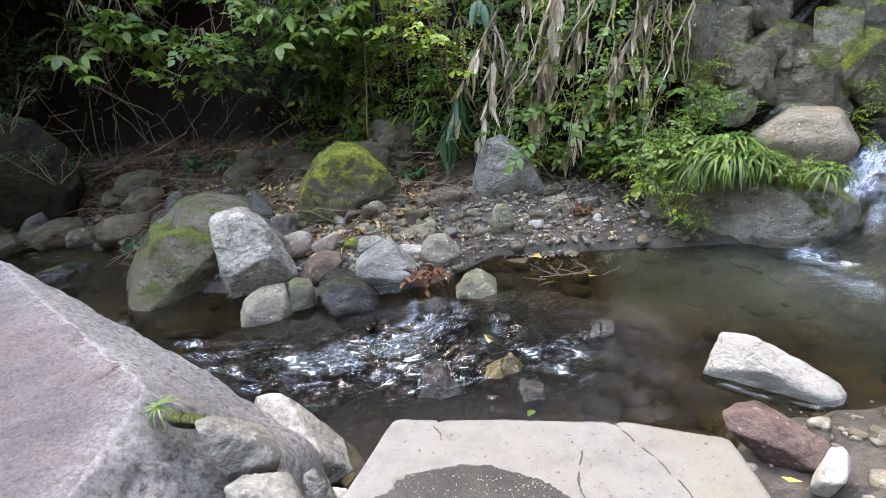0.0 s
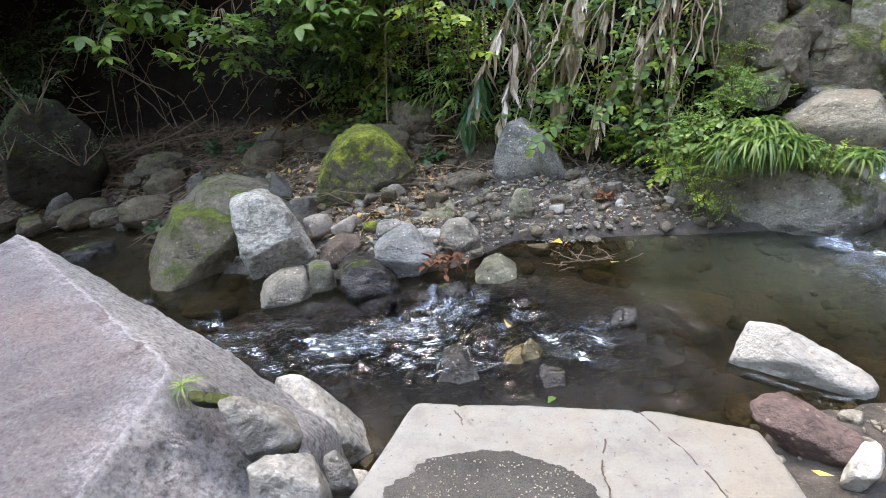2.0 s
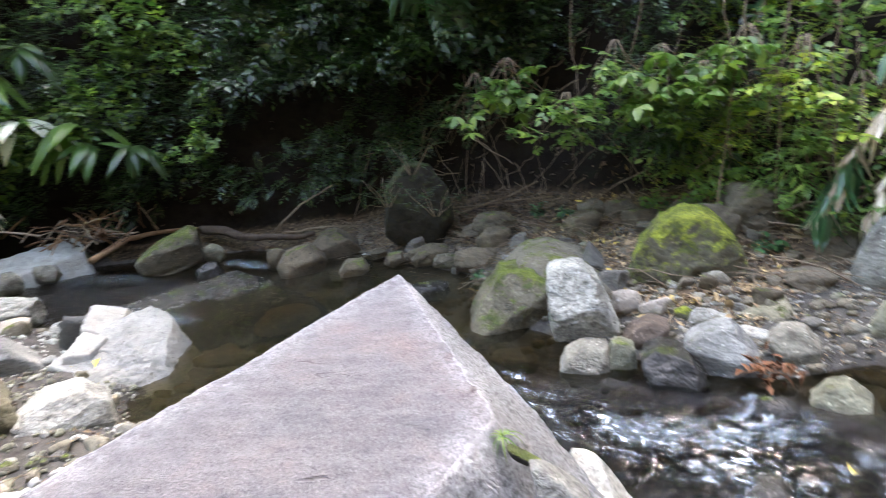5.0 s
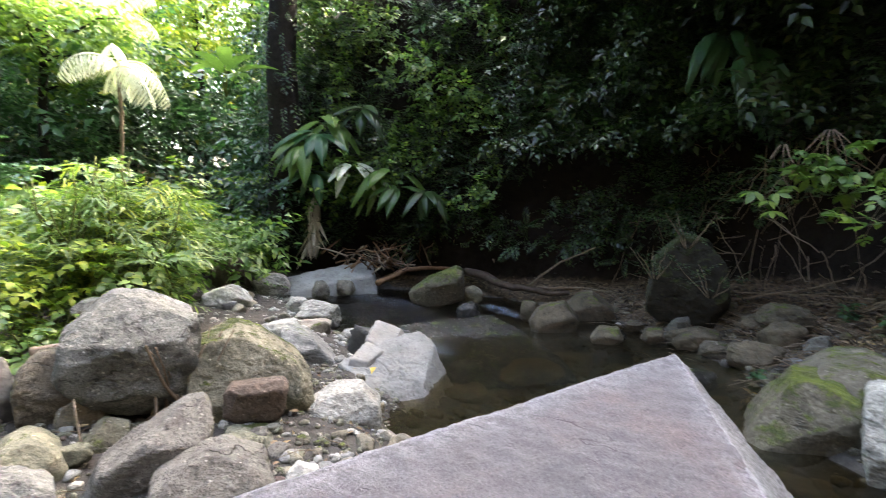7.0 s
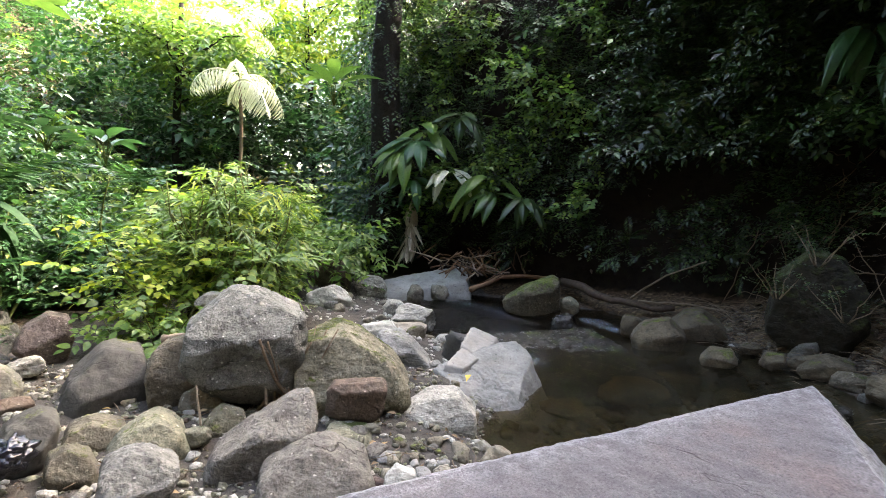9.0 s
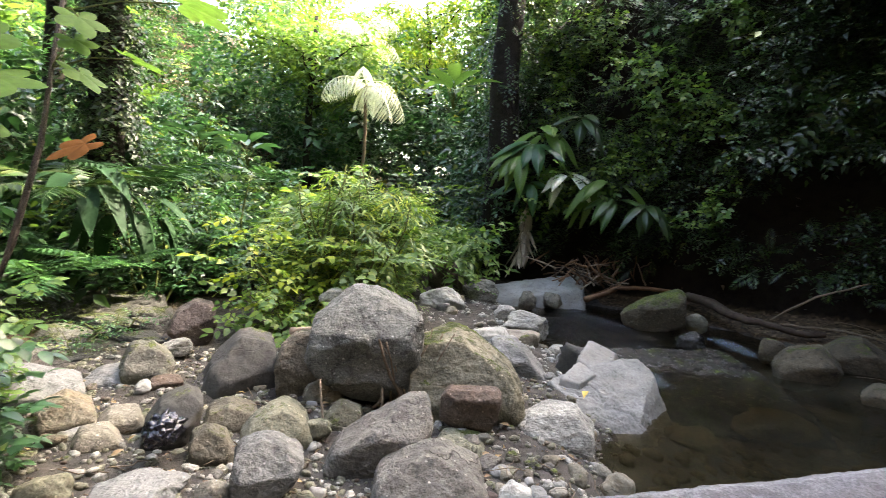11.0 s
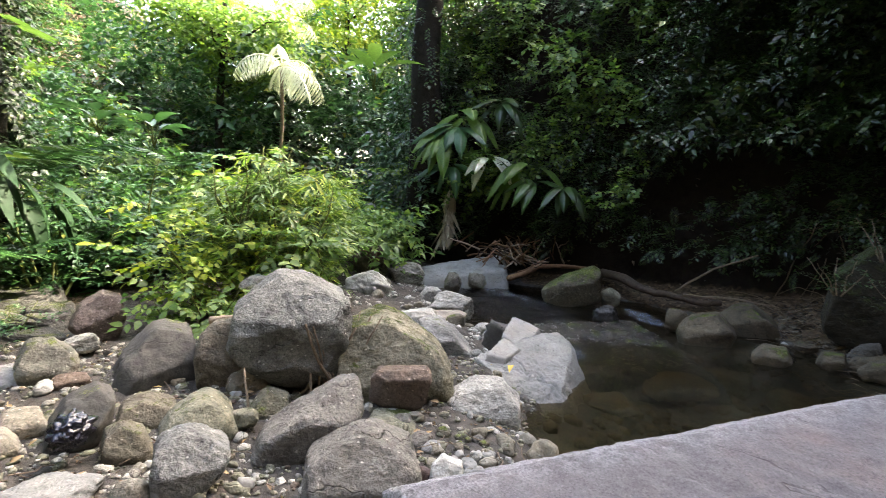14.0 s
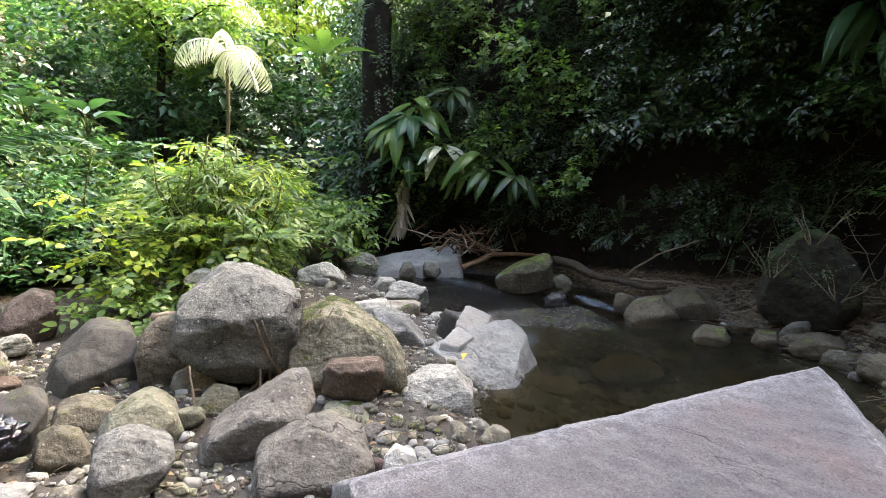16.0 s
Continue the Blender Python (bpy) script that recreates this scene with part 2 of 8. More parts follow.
def boulder_material():
    """Pinkish streaked top, pale chipped edges and rough grey broken flanks, told apart by the mesh's own edges."""
    m, nodes, links, bsdf = material("pink_grey_boulder")
    co = nodes.new("ShaderNodeNewGeometry").outputs["Position"]
    flank, ridge = nodes.new("ShaderNodeAttribute"), nodes.new("ShaderNodeAttribute")
    flank.attribute_name, ridge.attribute_name = "flank", "ridge"
    mp = nodes.new("ShaderNodeMapping")
    mp.inputs["Rotation"].default_value = (0, 0, radians(-35))
    links.new(co, mp.inputs[0])
    streaks = noise_tex(nodes, links, mp.outputs[0], 9.0, 8, 0.68, (0.35, 2.2, 1.0))
    crust = noise_tex(nodes, links, co, 115.0, 6, 0.8)
    blotch = noise_tex(nodes, links, co, 2.6, 8, 0.68)
    ragged = noise_tex(nodes, links, co, 14.0, 8, 0.75)
    top = ramp(nodes, links, blotch, ((0.36, (0.103, 0.102, 0.105)), (0.52, (0.136, 0.129, 0.13)), (0.66, (0.15, 0.126, 0.12))))
    top = mix(nodes, links, 1.0, top, ramp(nodes, links, streaks, ((0.32, grey(0.84)), (0.5, grey(1.0)), (0.7, grey(1.16)))), "MULTIPLY")
    top = mix(nodes, links, 1.0, top, ramp(nodes, links, crust, ((0.38, grey(0.55)), (0.47, grey(0.98)), (0.56, grey(1.05)), (0.64, grey(1.55)))), "MULTIPLY")
    scar = noise_tex(nodes, links, mp.outputs[0], 3.2, 4, 0.5, (0.45, 2.4, 1.0))
    scar = math_node(nodes, links, "MULTIPLY", ramp(nodes, links, scar, ((0.49, grey(0)), (0.497, grey(1)), (0.502, grey(1)), (0.51, grey(0)))), ramp(nodes, links, noise_tex(nodes, links, co, 5.0, 2, 0.5), ((0.55, grey(0)), (0.62, grey(0.7)))))
    top = mix(nodes, links, scar, top, (0.05, 0.042, 0.04))
    broken = ramp(nodes, links, noise_tex(nodes, links, co, 55.0, 8, 0.8), ((0.36, (0.09, 0.09, 0.084)), (0.47, (0.25, 0.25, 0.238)), (0.6, (0.42, 0.42, 0.41))))
    broken = mix(nodes, links, 1.0, broken, ramp(nodes, links, blotch, ((0.35, grey(0.75)), (0.65, grey(1.15)))), "MULTIPLY")
    side = math_node(nodes, links, "ADD", flank.outputs["Fac"], math_node(nodes, links, "SUBTRACT", math_node(nodes, links, "MULTIPLY", ragged, 1.1), 0.55))
    base = mix(nodes, links, ramp(nodes, links, side, ((0.44, grey(0)), (0.56, grey(1)))), top, broken)
    chip = math_node(nodes, links, "MULTIPLY", ridge.outputs["Fac"], ramp(nodes, links, ragged, ((0.42, grey(0)), (0.58, grey(1)))))
    base = mix(nodes, links, math_node(nodes, links, "MULTIPLY", chip, 0.75), base, mix(nodes, links, ramp(nodes, links, crust, ((0.4, grey(0)), (0.6, grey(1)))), (0.15, 0.15, 0.155), (0.36, 0.36, 0.365)))
    links.new(base, bsdf.inputs["Base Color"])
    bsdf.inputs["Roughness"].default_value = 0.8
    bsdf.inputs["Specular IOR Level"].default_value = 0.25
    b = nodes.new("ShaderNodeBump")
    b.inputs["Strength"].default_value, b.inputs["Distance"].default_value = 0.9, 0.03
    relief = math_node(nodes, links, "ADD", math_node(nodes, links, "MULTIPLY", streaks, 0.6), math_node(nodes, links, "MULTIPLY", crust, 0.4))
    relief = math_node(nodes, links, "ADD", relief, math_node(nodes, links, "MULTIPLY", math_node(nodes, links, "MULTIPLY", ragged, 2.2), flank.outputs["Fac"]))
    links.new(math_node(nodes, links, "SUBTRACT", relief, math_node(nodes, links, "MULTIPLY", scar, 0.5)), b.inputs["Height"])
    links.new(b.outputs[0], bsdf.inputs["Normal"])
    return m


def ground_material():
    m, nodes, links, bsdf = material("damp_earth")
    geo = nodes.new("ShaderNodeNewGeometry")
    co = geo.outputs["Position"]
    big = noise_tex(nodes, links, co, 1.3, 8, 0.65)
    grain = noise_tex(nodes, links, co, 90.0, 4, 0.8)
    mid = noise_tex(nodes, links, co, 11.0, 7, 0.7)
    sand = ramp(nodes, links, mid, ((0.3, (0.03, 0.027, 0.022)), (0.7, (0.105, 0.095, 0.08))))
    sand = mix(nodes, links, ramp(nodes, links, grain, ((0.58, grey(0)), (0.72, grey(0.6)))), sand, (0.22, 0.21, 0.19))
    soil = ramp(nodes, links, mid, ((0.3, (0.024, 0.018, 0.012)), (0.7, (0.11, 0.08, 0.053))))
    chips = nodes.new("ShaderNodeTexVoronoi")
    chips.inputs["Scale"].default_value = 22.0
    links.new(co, chips.inputs["Vector"])
    chip = nodes.new("ShaderNodeSeparateColor")
    links.new(chips.outputs["Color"], chip.inputs[0])
    soil = mix(nodes, links, 0.6, soil, ramp(nodes, links, chip.outputs[0], ((0.0, (0.025, 0.018, 0.011)), (0.5, (0.1, 0.07, 0.042)), (0.85, (0.16, 0.11, 0.065)), (1.0, (0.28, 0.21, 0.12)))))
    bank = nodes.new("ShaderNodeAttribute")
    bank.attribute_name = "leafy"
    col = mix(nodes, links, ramp(nodes, links, math_node(nodes, links, "ADD", bank.outputs["Fac"], math_node(nodes, links, "MULTIPLY", big, 0.5)), ((0.45, grey(0)), (0.75, grey(1)))), sand, soil)
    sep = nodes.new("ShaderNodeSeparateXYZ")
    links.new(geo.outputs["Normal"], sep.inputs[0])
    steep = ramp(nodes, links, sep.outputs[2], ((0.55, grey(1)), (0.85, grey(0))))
    # steep ground coloured near black, standing for deep shade behind the cliff's leaves
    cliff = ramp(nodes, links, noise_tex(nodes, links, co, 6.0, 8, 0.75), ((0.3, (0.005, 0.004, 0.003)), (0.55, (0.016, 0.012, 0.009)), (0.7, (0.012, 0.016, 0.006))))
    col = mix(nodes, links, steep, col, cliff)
    links.new(col, bsdf.inputs["Base Color"])
    bsdf.inputs["Roughness"].default_value = 0.9
    bsdf.inputs["Specular IOR Level"].default_value = 0.12
    b = nodes.new("ShaderNodeBump")
    b.inputs["Strength"].default_value, b.inputs["Distance"].default_value = 0.8, 0.03
    links.new(math_node(nodes, links, "ADD", mid, math_node(nodes, links, "MULTIPLY", grain, 0.4)), b.inputs["Height"])
    links.new(b.outputs[0], bsdf.inputs["Normal"])
    return m


def leaf_material(name, stops, rough=0.42, through_light=0.35, spec=0.5):
    """A leaf: its colour varies from leaf to leaf, and light passes through."""
    m, nodes, links, bsdf = material(name)
    geo = nodes.new("ShaderNodeNewGeometry")
    col = ramp(nodes, links, geo.outputs["Random Per Island"], stops)
    vein = noise_tex(nodes, links, geo.outputs["Position"], 30.0, 4, 0.7)
    col = mix(nodes, links, 1.0, col, ramp(nodes, links, vein, ((0.3, grey(0.75)), (0.7, grey(1.2)))), "MULTIPLY")
    links.new(col, bsdf.inputs["Base Color"])
    bsdf.inputs["Roughness"].default_value = rough
    bsdf.inputs["Specular IOR Level"].default_value = spec
    tr = nodes.new("ShaderNodeBsdfTranslucent")
    links.new(mix(nodes, links, 1.0, col, (1.2, 1.25, 0.85), "MULTIPLY"), tr.inputs[0])
    sh = nodes.new("ShaderNodeMixShader")
    sh.inputs[0].default_value = through_light
    links.new(bsdf.outputs[0], sh.inputs[1])
    links.new(tr.outputs[0], sh.inputs[2])
    links.new(sh.outputs[0], nodes["Material Output"].inputs[0])
    return m


LEAF = {
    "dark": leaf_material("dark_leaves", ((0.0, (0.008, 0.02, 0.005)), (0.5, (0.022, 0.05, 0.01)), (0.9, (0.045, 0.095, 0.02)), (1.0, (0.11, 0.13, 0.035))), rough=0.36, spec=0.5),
    "mid": leaf_material("green_leaves", ((0.0, (0.014, 0.046, 0.016)), (0.5, (0.033, 0.095, 0.032)), (0.95, (0.07, 0.16, 0.052)), (1.0, (0.19, 0.2, 0.035))), rough=0.36),
    "fresh": leaf_material("fresh_leaves", ((0.0, (0.06, 0.125, 0.026)), (0.6, (0.11, 0.2, 0.038)), (1.0, (0.2, 0.28, 0.05))), through_light=0.45),
    "yellow": leaf_material("yellow_green_leaves", ((0.0, (0.1, 0.19, 0.025)), (0.5, (0.2, 0.3, 0.03)), (1.0, (0.36, 0.4, 0.05))), through_light=0.45),
    "glossy": leaf_material("glossy_leaves", ((0.0, (0.03, 0.075, 0.02)), (1.0, (0.075, 0.15, 0.035))), rough=0.35, through_light=0.25, spec=0.4),
    "sapling": leaf_material("lobed_leaves", ((0.0, (0.075, 0.15, 0.028)), (1.0, (0.13, 0.23, 0.042))), rough=0.55, through_light=0.6, spec=0.2),
    "bigdark": leaf_material("dark_broad_leaves", ((0.0, (0.009, 0.028, 0.011)), (1.0, (0.025, 0.065, 0.022))), rough=0.6, through_light=0.2, spec=0.12),
    # pale green whitened in the colour itself to stand for sun glare
    "palm": leaf_material("sun_whitened_palm_leaves", ((0.0, (0.5, 0.54, 0.38)), (1.0, (0.74, 0.76, 0.62))), rough=0.3, through_light=0.3, spec=0.8),
    "dry": leaf_material("dry_leaves", ((0.0, (0.045, 0.028, 0.014)), (0.4, (0.17, 0.11, 0.055)), (0.75, (0.33, 0.235, 0.125)), (0.95, (0.4, 0.28, 0.13)), (1.0, (0.5, 0.36, 0.09))), rough=0.75, through_light=0.12),
    # darker copy of the dry leaves, with the overhang's shade put into the colour
    "shadedry": leaf_material("shade_dark_dead_leaves", ((0.0, (0.016, 0.011, 0.006)), (0.5, (0.045, 0.03, 0.016)), (0.9, (0.09, 0.062, 0.03)), (1.0, (0.2, 0.14, 0.06))), rough=0.6, through_light=0.1),
    "straw": leaf_material("dead_leaf_straw", ((0.0, (0.28, 0.23, 0.15)), (0.6, (0.5, 0.43, 0.31)), (1.0, (0.68, 0.62, 0.48))), rough=0.8, through_light=0.15),
    "rusty": leaf_material("rust_brown_leaf", ((0.0, (0.13, 0.052, 0.014)), (1.0, (0.2, 0.085, 0.025))), rough=0.9, through_light=0.25, spec=0.08),
    "white": leaf_material("pale_dead_leaf", ((0.0, (0.7, 0.7, 0.62)), (1.0, (0.75, 0.74, 0.68))), rough=0.6),
    "gold": leaf_material("yellow_leaf", ((0.0, (0.6, 0.4, 0.05)), (1.0, (0.65, 0.48, 0.1))), rough=0.5),
}


def bark_material(name, dark, light, scale=9.0):
    m, nodes, links, bsdf = material(name)
    co = nodes.new("ShaderNodeNewGeometry").outputs["Position"]
    n = noise_tex(nodes, links, co, scale, 8, 0.72)
    fine = noise_tex(nodes, links, co, scale * 8, 4, 0.7)
    col = mix(nodes, links, 0.4, ramp(nodes, links, n, ((0.3, dark), (0.7, light))), ramp(nodes, links, fine, ((0.3, dark), (0.7, light))))
    links.new(col, bsdf.inputs["Base Color"])
    bsdf.inputs["Roughness"].default_value = 0.9
    bsdf.inputs["Specular IOR Level"].default_value = 0.15
    b = nodes.new("ShaderNodeBump")
    b.inputs["Strength"].default_value, b.inputs["Distance"].default_value = 0.7, 0.01
    links.new(fine, b.inputs["Height"])
    links.new(b.outputs[0], bsdf.inputs["Normal"])
    return m


WOOD = {
    "bark": bark_material("dark_bark", (0.006, 0.005, 0.004), (0.035, 0.03, 0.022)),
    "drift": bark_material("driftwood", (0.16, 0.12, 0.08), (0.4, 0.32, 0.23)),
    "log": bark_material("old_log", (0.03, 0.022, 0.016), (0.12, 0.09, 0.064)),
    "twig": bark_material("dry_twig", (0.08, 0.06, 0.04), (0.27, 0.21, 0.14)),
    "stem": bark_material("green_stem", (0.05, 0.07, 0.02), (0.14, 0.15, 0.05)),
    # dark tone laid along the slab's cracks in place of their shade
    "crack_shade": bark_material("crack_shade", (0.05, 0.042, 0.034), (0.12, 0.1, 0.08), 40.0),
    "straw": bark_material("dry_stalk", (0.24, 0.18, 0.11), (0.62, 0.53, 0.38), 14.0),
    "sapling": bark_material("sapling_bark", (0.03, 0.025, 0.02), (0.1, 0.083, 0.066), 20.0),
    "reddrift": bark_material("brown_driftwood", (0.09, 0.05, 0.028), (0.33, 0.2, 0.11), 14.0),
    "brown": bark_material("rust_litter", (0.07, 0.03, 0.015), (0.25, 0.12, 0.06), 30.0),
}


def water_material():
    m, nodes, links, bsdf = material("stream_water")
    nodes.remove(bsdf)
    co = nodes.new("ShaderNodeNewGeometry").outputs["Position"]
    speed_at = nodes.new("ShaderNodeAttribute")
    speed_at.attribute_name = "speed"
    clear = nodes.new("ShaderNodeBsdfTransparent")
    links.new(ramp(nodes, links, speed_at.outputs["Fac"], ((0.0, (0.43, 0.38, 0.27)), (0.4, (0.2, 0.165, 0.115)))), clear.inputs[0])
    murk = nodes.new("ShaderNodeBsdfDiffuse")
    murk.inputs[0].default_value = (0.05, 0.05, 0.035, 1)
    gloss = nodes.new("ShaderNodeBsdfGlossy")
    b = nodes.new("ShaderNodeBump")
    b.inputs["Strength"].default_value, b.inputs["Distance"].default_value = 0.8, 0.02
    speed = nodes.new("ShaderNodeAttribute")
    speed.attribute_name = "speed"
    links.new(ramp(nodes, links, speed.outputs["Fac"], ((0.1, grey(0.04)), (0.6, grey(0.14)))), gloss.inputs["Roughness"])
    still_wave = math_node(nodes, links, "MULTIPLY", noise_tex(nodes, links, co, 14.0, 3, 0.5), 0.35)
    fast_wave = math_node(nodes, links, "MULTIPLY", noise_tex(nodes, links, co, 16.0, 6, 0.65, (0.7, 1.6, 1.0)), math_node(nodes, links, "MULTIPLY", speed.outputs["Fac"], 5.0))
    links.new(math_node(nodes, links, "ADD", still_wave, fast_wave), b.inputs["Height"])
    links.new(b.outputs[0], gloss.inputs["Normal"])
    body = nodes.new("ShaderNodeMixShader")
    cloud = nodes.new("ShaderNodeAttribute")
    cloud.attribute_name = "murk"
    links.new(math_node(nodes, links, "MULTIPLY", cloud.outputs["Fac"], ramp(nodes, links, noise_tex(nodes, links, co, 1.6, 4, 0.55), ((0.35, grey(0.3)), (0.65, grey(1.4))))), body.inputs[0])
    hue = nodes.new("ShaderNodeAttribute")
    hue.attribute_name = "green_pool"
    links.new(ramp(nodes, links, hue.outputs["Fac"], ((0.0, (0.1, 0.09, 0.056)), (1.0, (0.07, 0.078, 0.05)))), murk.inputs[0])
    links.new(clear.outputs[0], body.inputs[1])
    links.new(murk.outputs[0], body.inputs[2])
    fr = nodes.new("ShaderNodeFresnel")
    fr.inputs[0].default_value = 1.33
    links.new(b.outputs[0], fr.inputs["Normal"])
    top = nodes.new("ShaderNodeMixShader")
    links.new(fr.outputs[0], top.inputs[0])
    links.new(body.outputs[0], top.inputs[1])
    links.new(gloss.outputs[0], top.inputs[2])
    links.new(top.outputs[0], nodes["Material Output"].inputs[0])
    return m


def foam_material(name, low, high, thick=0.9):
    """White water: torn streaks of froth drawn out along the flow, with clear gaps; also draws painted glints."""
    m, nodes, links, bsdf = material(name)
    flow = nodes.new("ShaderNodeAttribute")
    flow.attribute_name = "flow"
    twist = nodes.new("ShaderNodeTexNoise")
    twist.inputs["Scale"].default_value, twist.inputs["Detail"].default_value = 5.0, 3.0
    links.new(flow.outputs["Vector"], twist.inputs["Vector"])
    bent = mix(nodes, links, 0.22, flow.outputs["Vector"], twist.outputs["Color"], "ADD")
    patch = noise_tex(nodes, links, bent, 8.0, 5, 0.62, (0.8, 1.6, 1.0))
    streak = noise_tex(nodes, links, bent, 20.0, 7, 0.72, (0.7, 2.8, 1.0))
    n = math_node(nodes, links, "ADD", math_node(nodes, links, "MULTIPLY", patch, 0.5), math_node(nodes, links, "MULTIPLY", streak, 0.5))
    at = nodes.new("ShaderNodeAttribute")
    at.attribute_name = "froth"
    f = math_node(nodes, links, "ADD", n, at.outputs["Fac"])
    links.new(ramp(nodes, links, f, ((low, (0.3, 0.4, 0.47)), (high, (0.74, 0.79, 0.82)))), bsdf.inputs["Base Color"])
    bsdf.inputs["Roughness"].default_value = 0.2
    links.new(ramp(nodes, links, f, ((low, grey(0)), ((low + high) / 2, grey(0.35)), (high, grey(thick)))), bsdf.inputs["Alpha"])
    b = nodes.new("ShaderNodeBump")
    b.inputs["Strength"].default_value, b.inputs["Distance"].default_value = 0.6, 0.02
    links.new(streak, b.inputs["Height"])
    links.new(b.outputs[0], bsdf.inputs["Normal"])
    return m


GROUND, WATER = ground_material(), water_material()


# ---- building helpers ----
def put(name, verts, faces, mat, parent=None, label="", category="", group="", kind="", smooth=True):
    me = bpy.data.meshes.new(name)
    me.from_pydata([tuple(v) for v in verts], [], [tuple(f) for f in faces])
    me.materials.append(mat)
    if smooth:
        me.polygons.foreach_set("use_smooth", [True] * len(me.polygons))
    me.update()
    ob = new(name, me)
    ob.parent = parent
    return tagged(ob, label, category, group, kind)


def thing(name, at, label, category, group=""):
    ob = new(name)
    ob.location = at
    ob.empty_display_size = 0.1
    return tagged(ob, label, category, group)


def tri_mesh(name, verts, tris, mat, parent=None, **tags):
    """A mesh of triangles from arrays."""
    me = bpy.data.meshes.new(name)
    n = len(tris)
    me.vertices.add(len(verts))
    me.vertices.foreach_set("co", np.ascontiguousarray(verts, np.float32).ravel())
    me.loops.add(n * 3)
    me.loops.foreach_set("vertex_index", np.ascontiguousarray(tris, np.int32).ravel())
    me.polygons.add(n)
    me.polygons.foreach_set("loop_start", np.arange(0, n * 3, 3, dtype=np.int32))
    me.polygons.foreach_set("use_smooth", np.ones(n, bool))
    me.update(calc_edges=True)
    me.materials.append(mat)
    ob = new(name, me)
    ob.parent = parent
    return tagged(ob, **tags)


def leaf(length, width, droop=0.15, fold=0.12, cuts=(0.0, 0.35, 0.7, 1.0), widths=(0.15, 1.0, 0.72, 0.0)):
    """A leaf along +y with its face up: a midrib and two folded halves."""
    v, t = [], []
    for s, w in zip(cuts, widths):
        z = -droop * length * s * s
        half = width * w / 2
        v += [(-half, s * length, z + fold * half), (0, s * length, z), (half, s * length, z + fold * half)]
    for k in range(len(cuts) - 1):
        a, b = 3 * k, 3 * k + 3
        t += [(a, a + 1, b + 1), (a, b + 1, b), (a + 1, a + 2, b + 2), (a + 1, b + 2, b + 1)]
    return np.array(v), np.array(t)


def leaf_small(length, width, droop=0.15, fold=0.25):
    v = [(0, 0, 0), (-width / 2, length * 0.42, fold * width / 2), (0, length * 0.45, -droop * length * 0.3), (width / 2, length * 0.42, fold * width / 2), (0, length, -droop * length)]
    return np.array(v), np.array([(0, 2, 1), (0, 3, 2), (1, 2, 4), (2, 3, 4)])


def moved(shape, m):
    v, t = shape
    m = np.array(m)
    return v @ m[:3, :3].T + m[:3, 3], t


def joined(shapes):
    vs, ts, n = [], [], 0
    for v, t in shapes:
        vs.append(v)
        ts.append(t + n)
        n += len(v)
    return np.concatenate(vs), np.concatenate(ts)


def spray(lf, count=7, twig=0.3, seed=0, up=20, spread=60):
    """Leaves in turn on both sides of a twig along +y."""
    r = random.Random(seed)
    out = []
    for k in range(count):
        s = (k + 0.6) / count
        side = 1 if k % 2 else -1
        turn = -side * r.uniform(spread - 18, spread + 12) if k < count - 1 else r.uniform(-12, 12)
        out.append(moved(lf, pose(0, s * twig, -0.12 * twig * s * s, r.uniform(-up, up * 0.4), r.uniform(-25, 25), turn) @ Matrix.Scale(r.uniform(0.7, 1.1), 4)))
    return joined(out)


def whorl(lf, count=6, seed=0, tilt=-12):
    r = random.Random(seed)
    return joined([moved(lf, pose(0, 0, 0, 0, 0, 360 / count * k + r.uniform(-16, 16)) @ pose(0, 0.01, 0, r.uniform(tilt - 14, tilt + 14), r.uniform(-15, 15), 0) @ Matrix.Scale(r.uniform(0.65, 1.1), 4)) for k in range(count)])


def frond(length, pairs, leaflet, droop=0.5, taper=True, hang=-15, seed=0):
    """A feather-shaped frond along +y with leaflets on both sides of an arched rib."""
    r = random.Random(seed)
    out = []
    for k in range(pairs):
        s = (k + 0.7) / pairs
        size = math.sin(math.pi * min(0.97, 0.12 + 0.86 * s)) ** 0.7 if taper else 1.0
        z, slope = -droop * length * s * s, math.degrees(math.atan(-2 * droop * s))
        for side in (-1, 1):
            out.append(moved(leaflet, pose(0, s * length, z, slope, 0, 0) @ pose(0, 0, 0, 0, 0, -side * (72 - 34 * s)) @ pose(0, 0, 0, hang + r.uniform(-9, 9), side * 10, 0) @ Matrix.Scale(max(0.18, size) * r.uniform(0.9, 1.08), 4)))
    rib = 0.006 * length
    ribv, ribt = [], []
    for k in range(9):
        s = k / 8
        w = rib * (1.15 - s)
        z = -droop * length * s * s
        ribv += [(-w, s * length, z), (w, s * length, z), (0, s * length, z - w * 1.6)]
    for k in range(8):
        a, b = 3 * k, 3 * k + 3
        for i, j in ((0, 1), (1, 2), (2, 0)):
            ribt += [(a + i, a + j, b + j), (a + i, b + j, b + i)]
    out.append((np.array(ribv), np.array(ribt)))
    return joined(out)


def aim(way, up=(0, 0, 1), roll=0.0):
    """The 3x3 turn whose y runs along way and whose z is as near to up as can be."""
    y = np.array(way, float)
    y /= np.linalg.norm(y)
    x = np.cross(y, np.array(up, float))
    x /= max(1e-6, np.linalg.norm(x))
    z = np.cross(x, y)
    c, s = math.cos(roll), math.sin(roll)
    return np.stack([c * x + s * z, y, -s * x + c * z], axis=1)


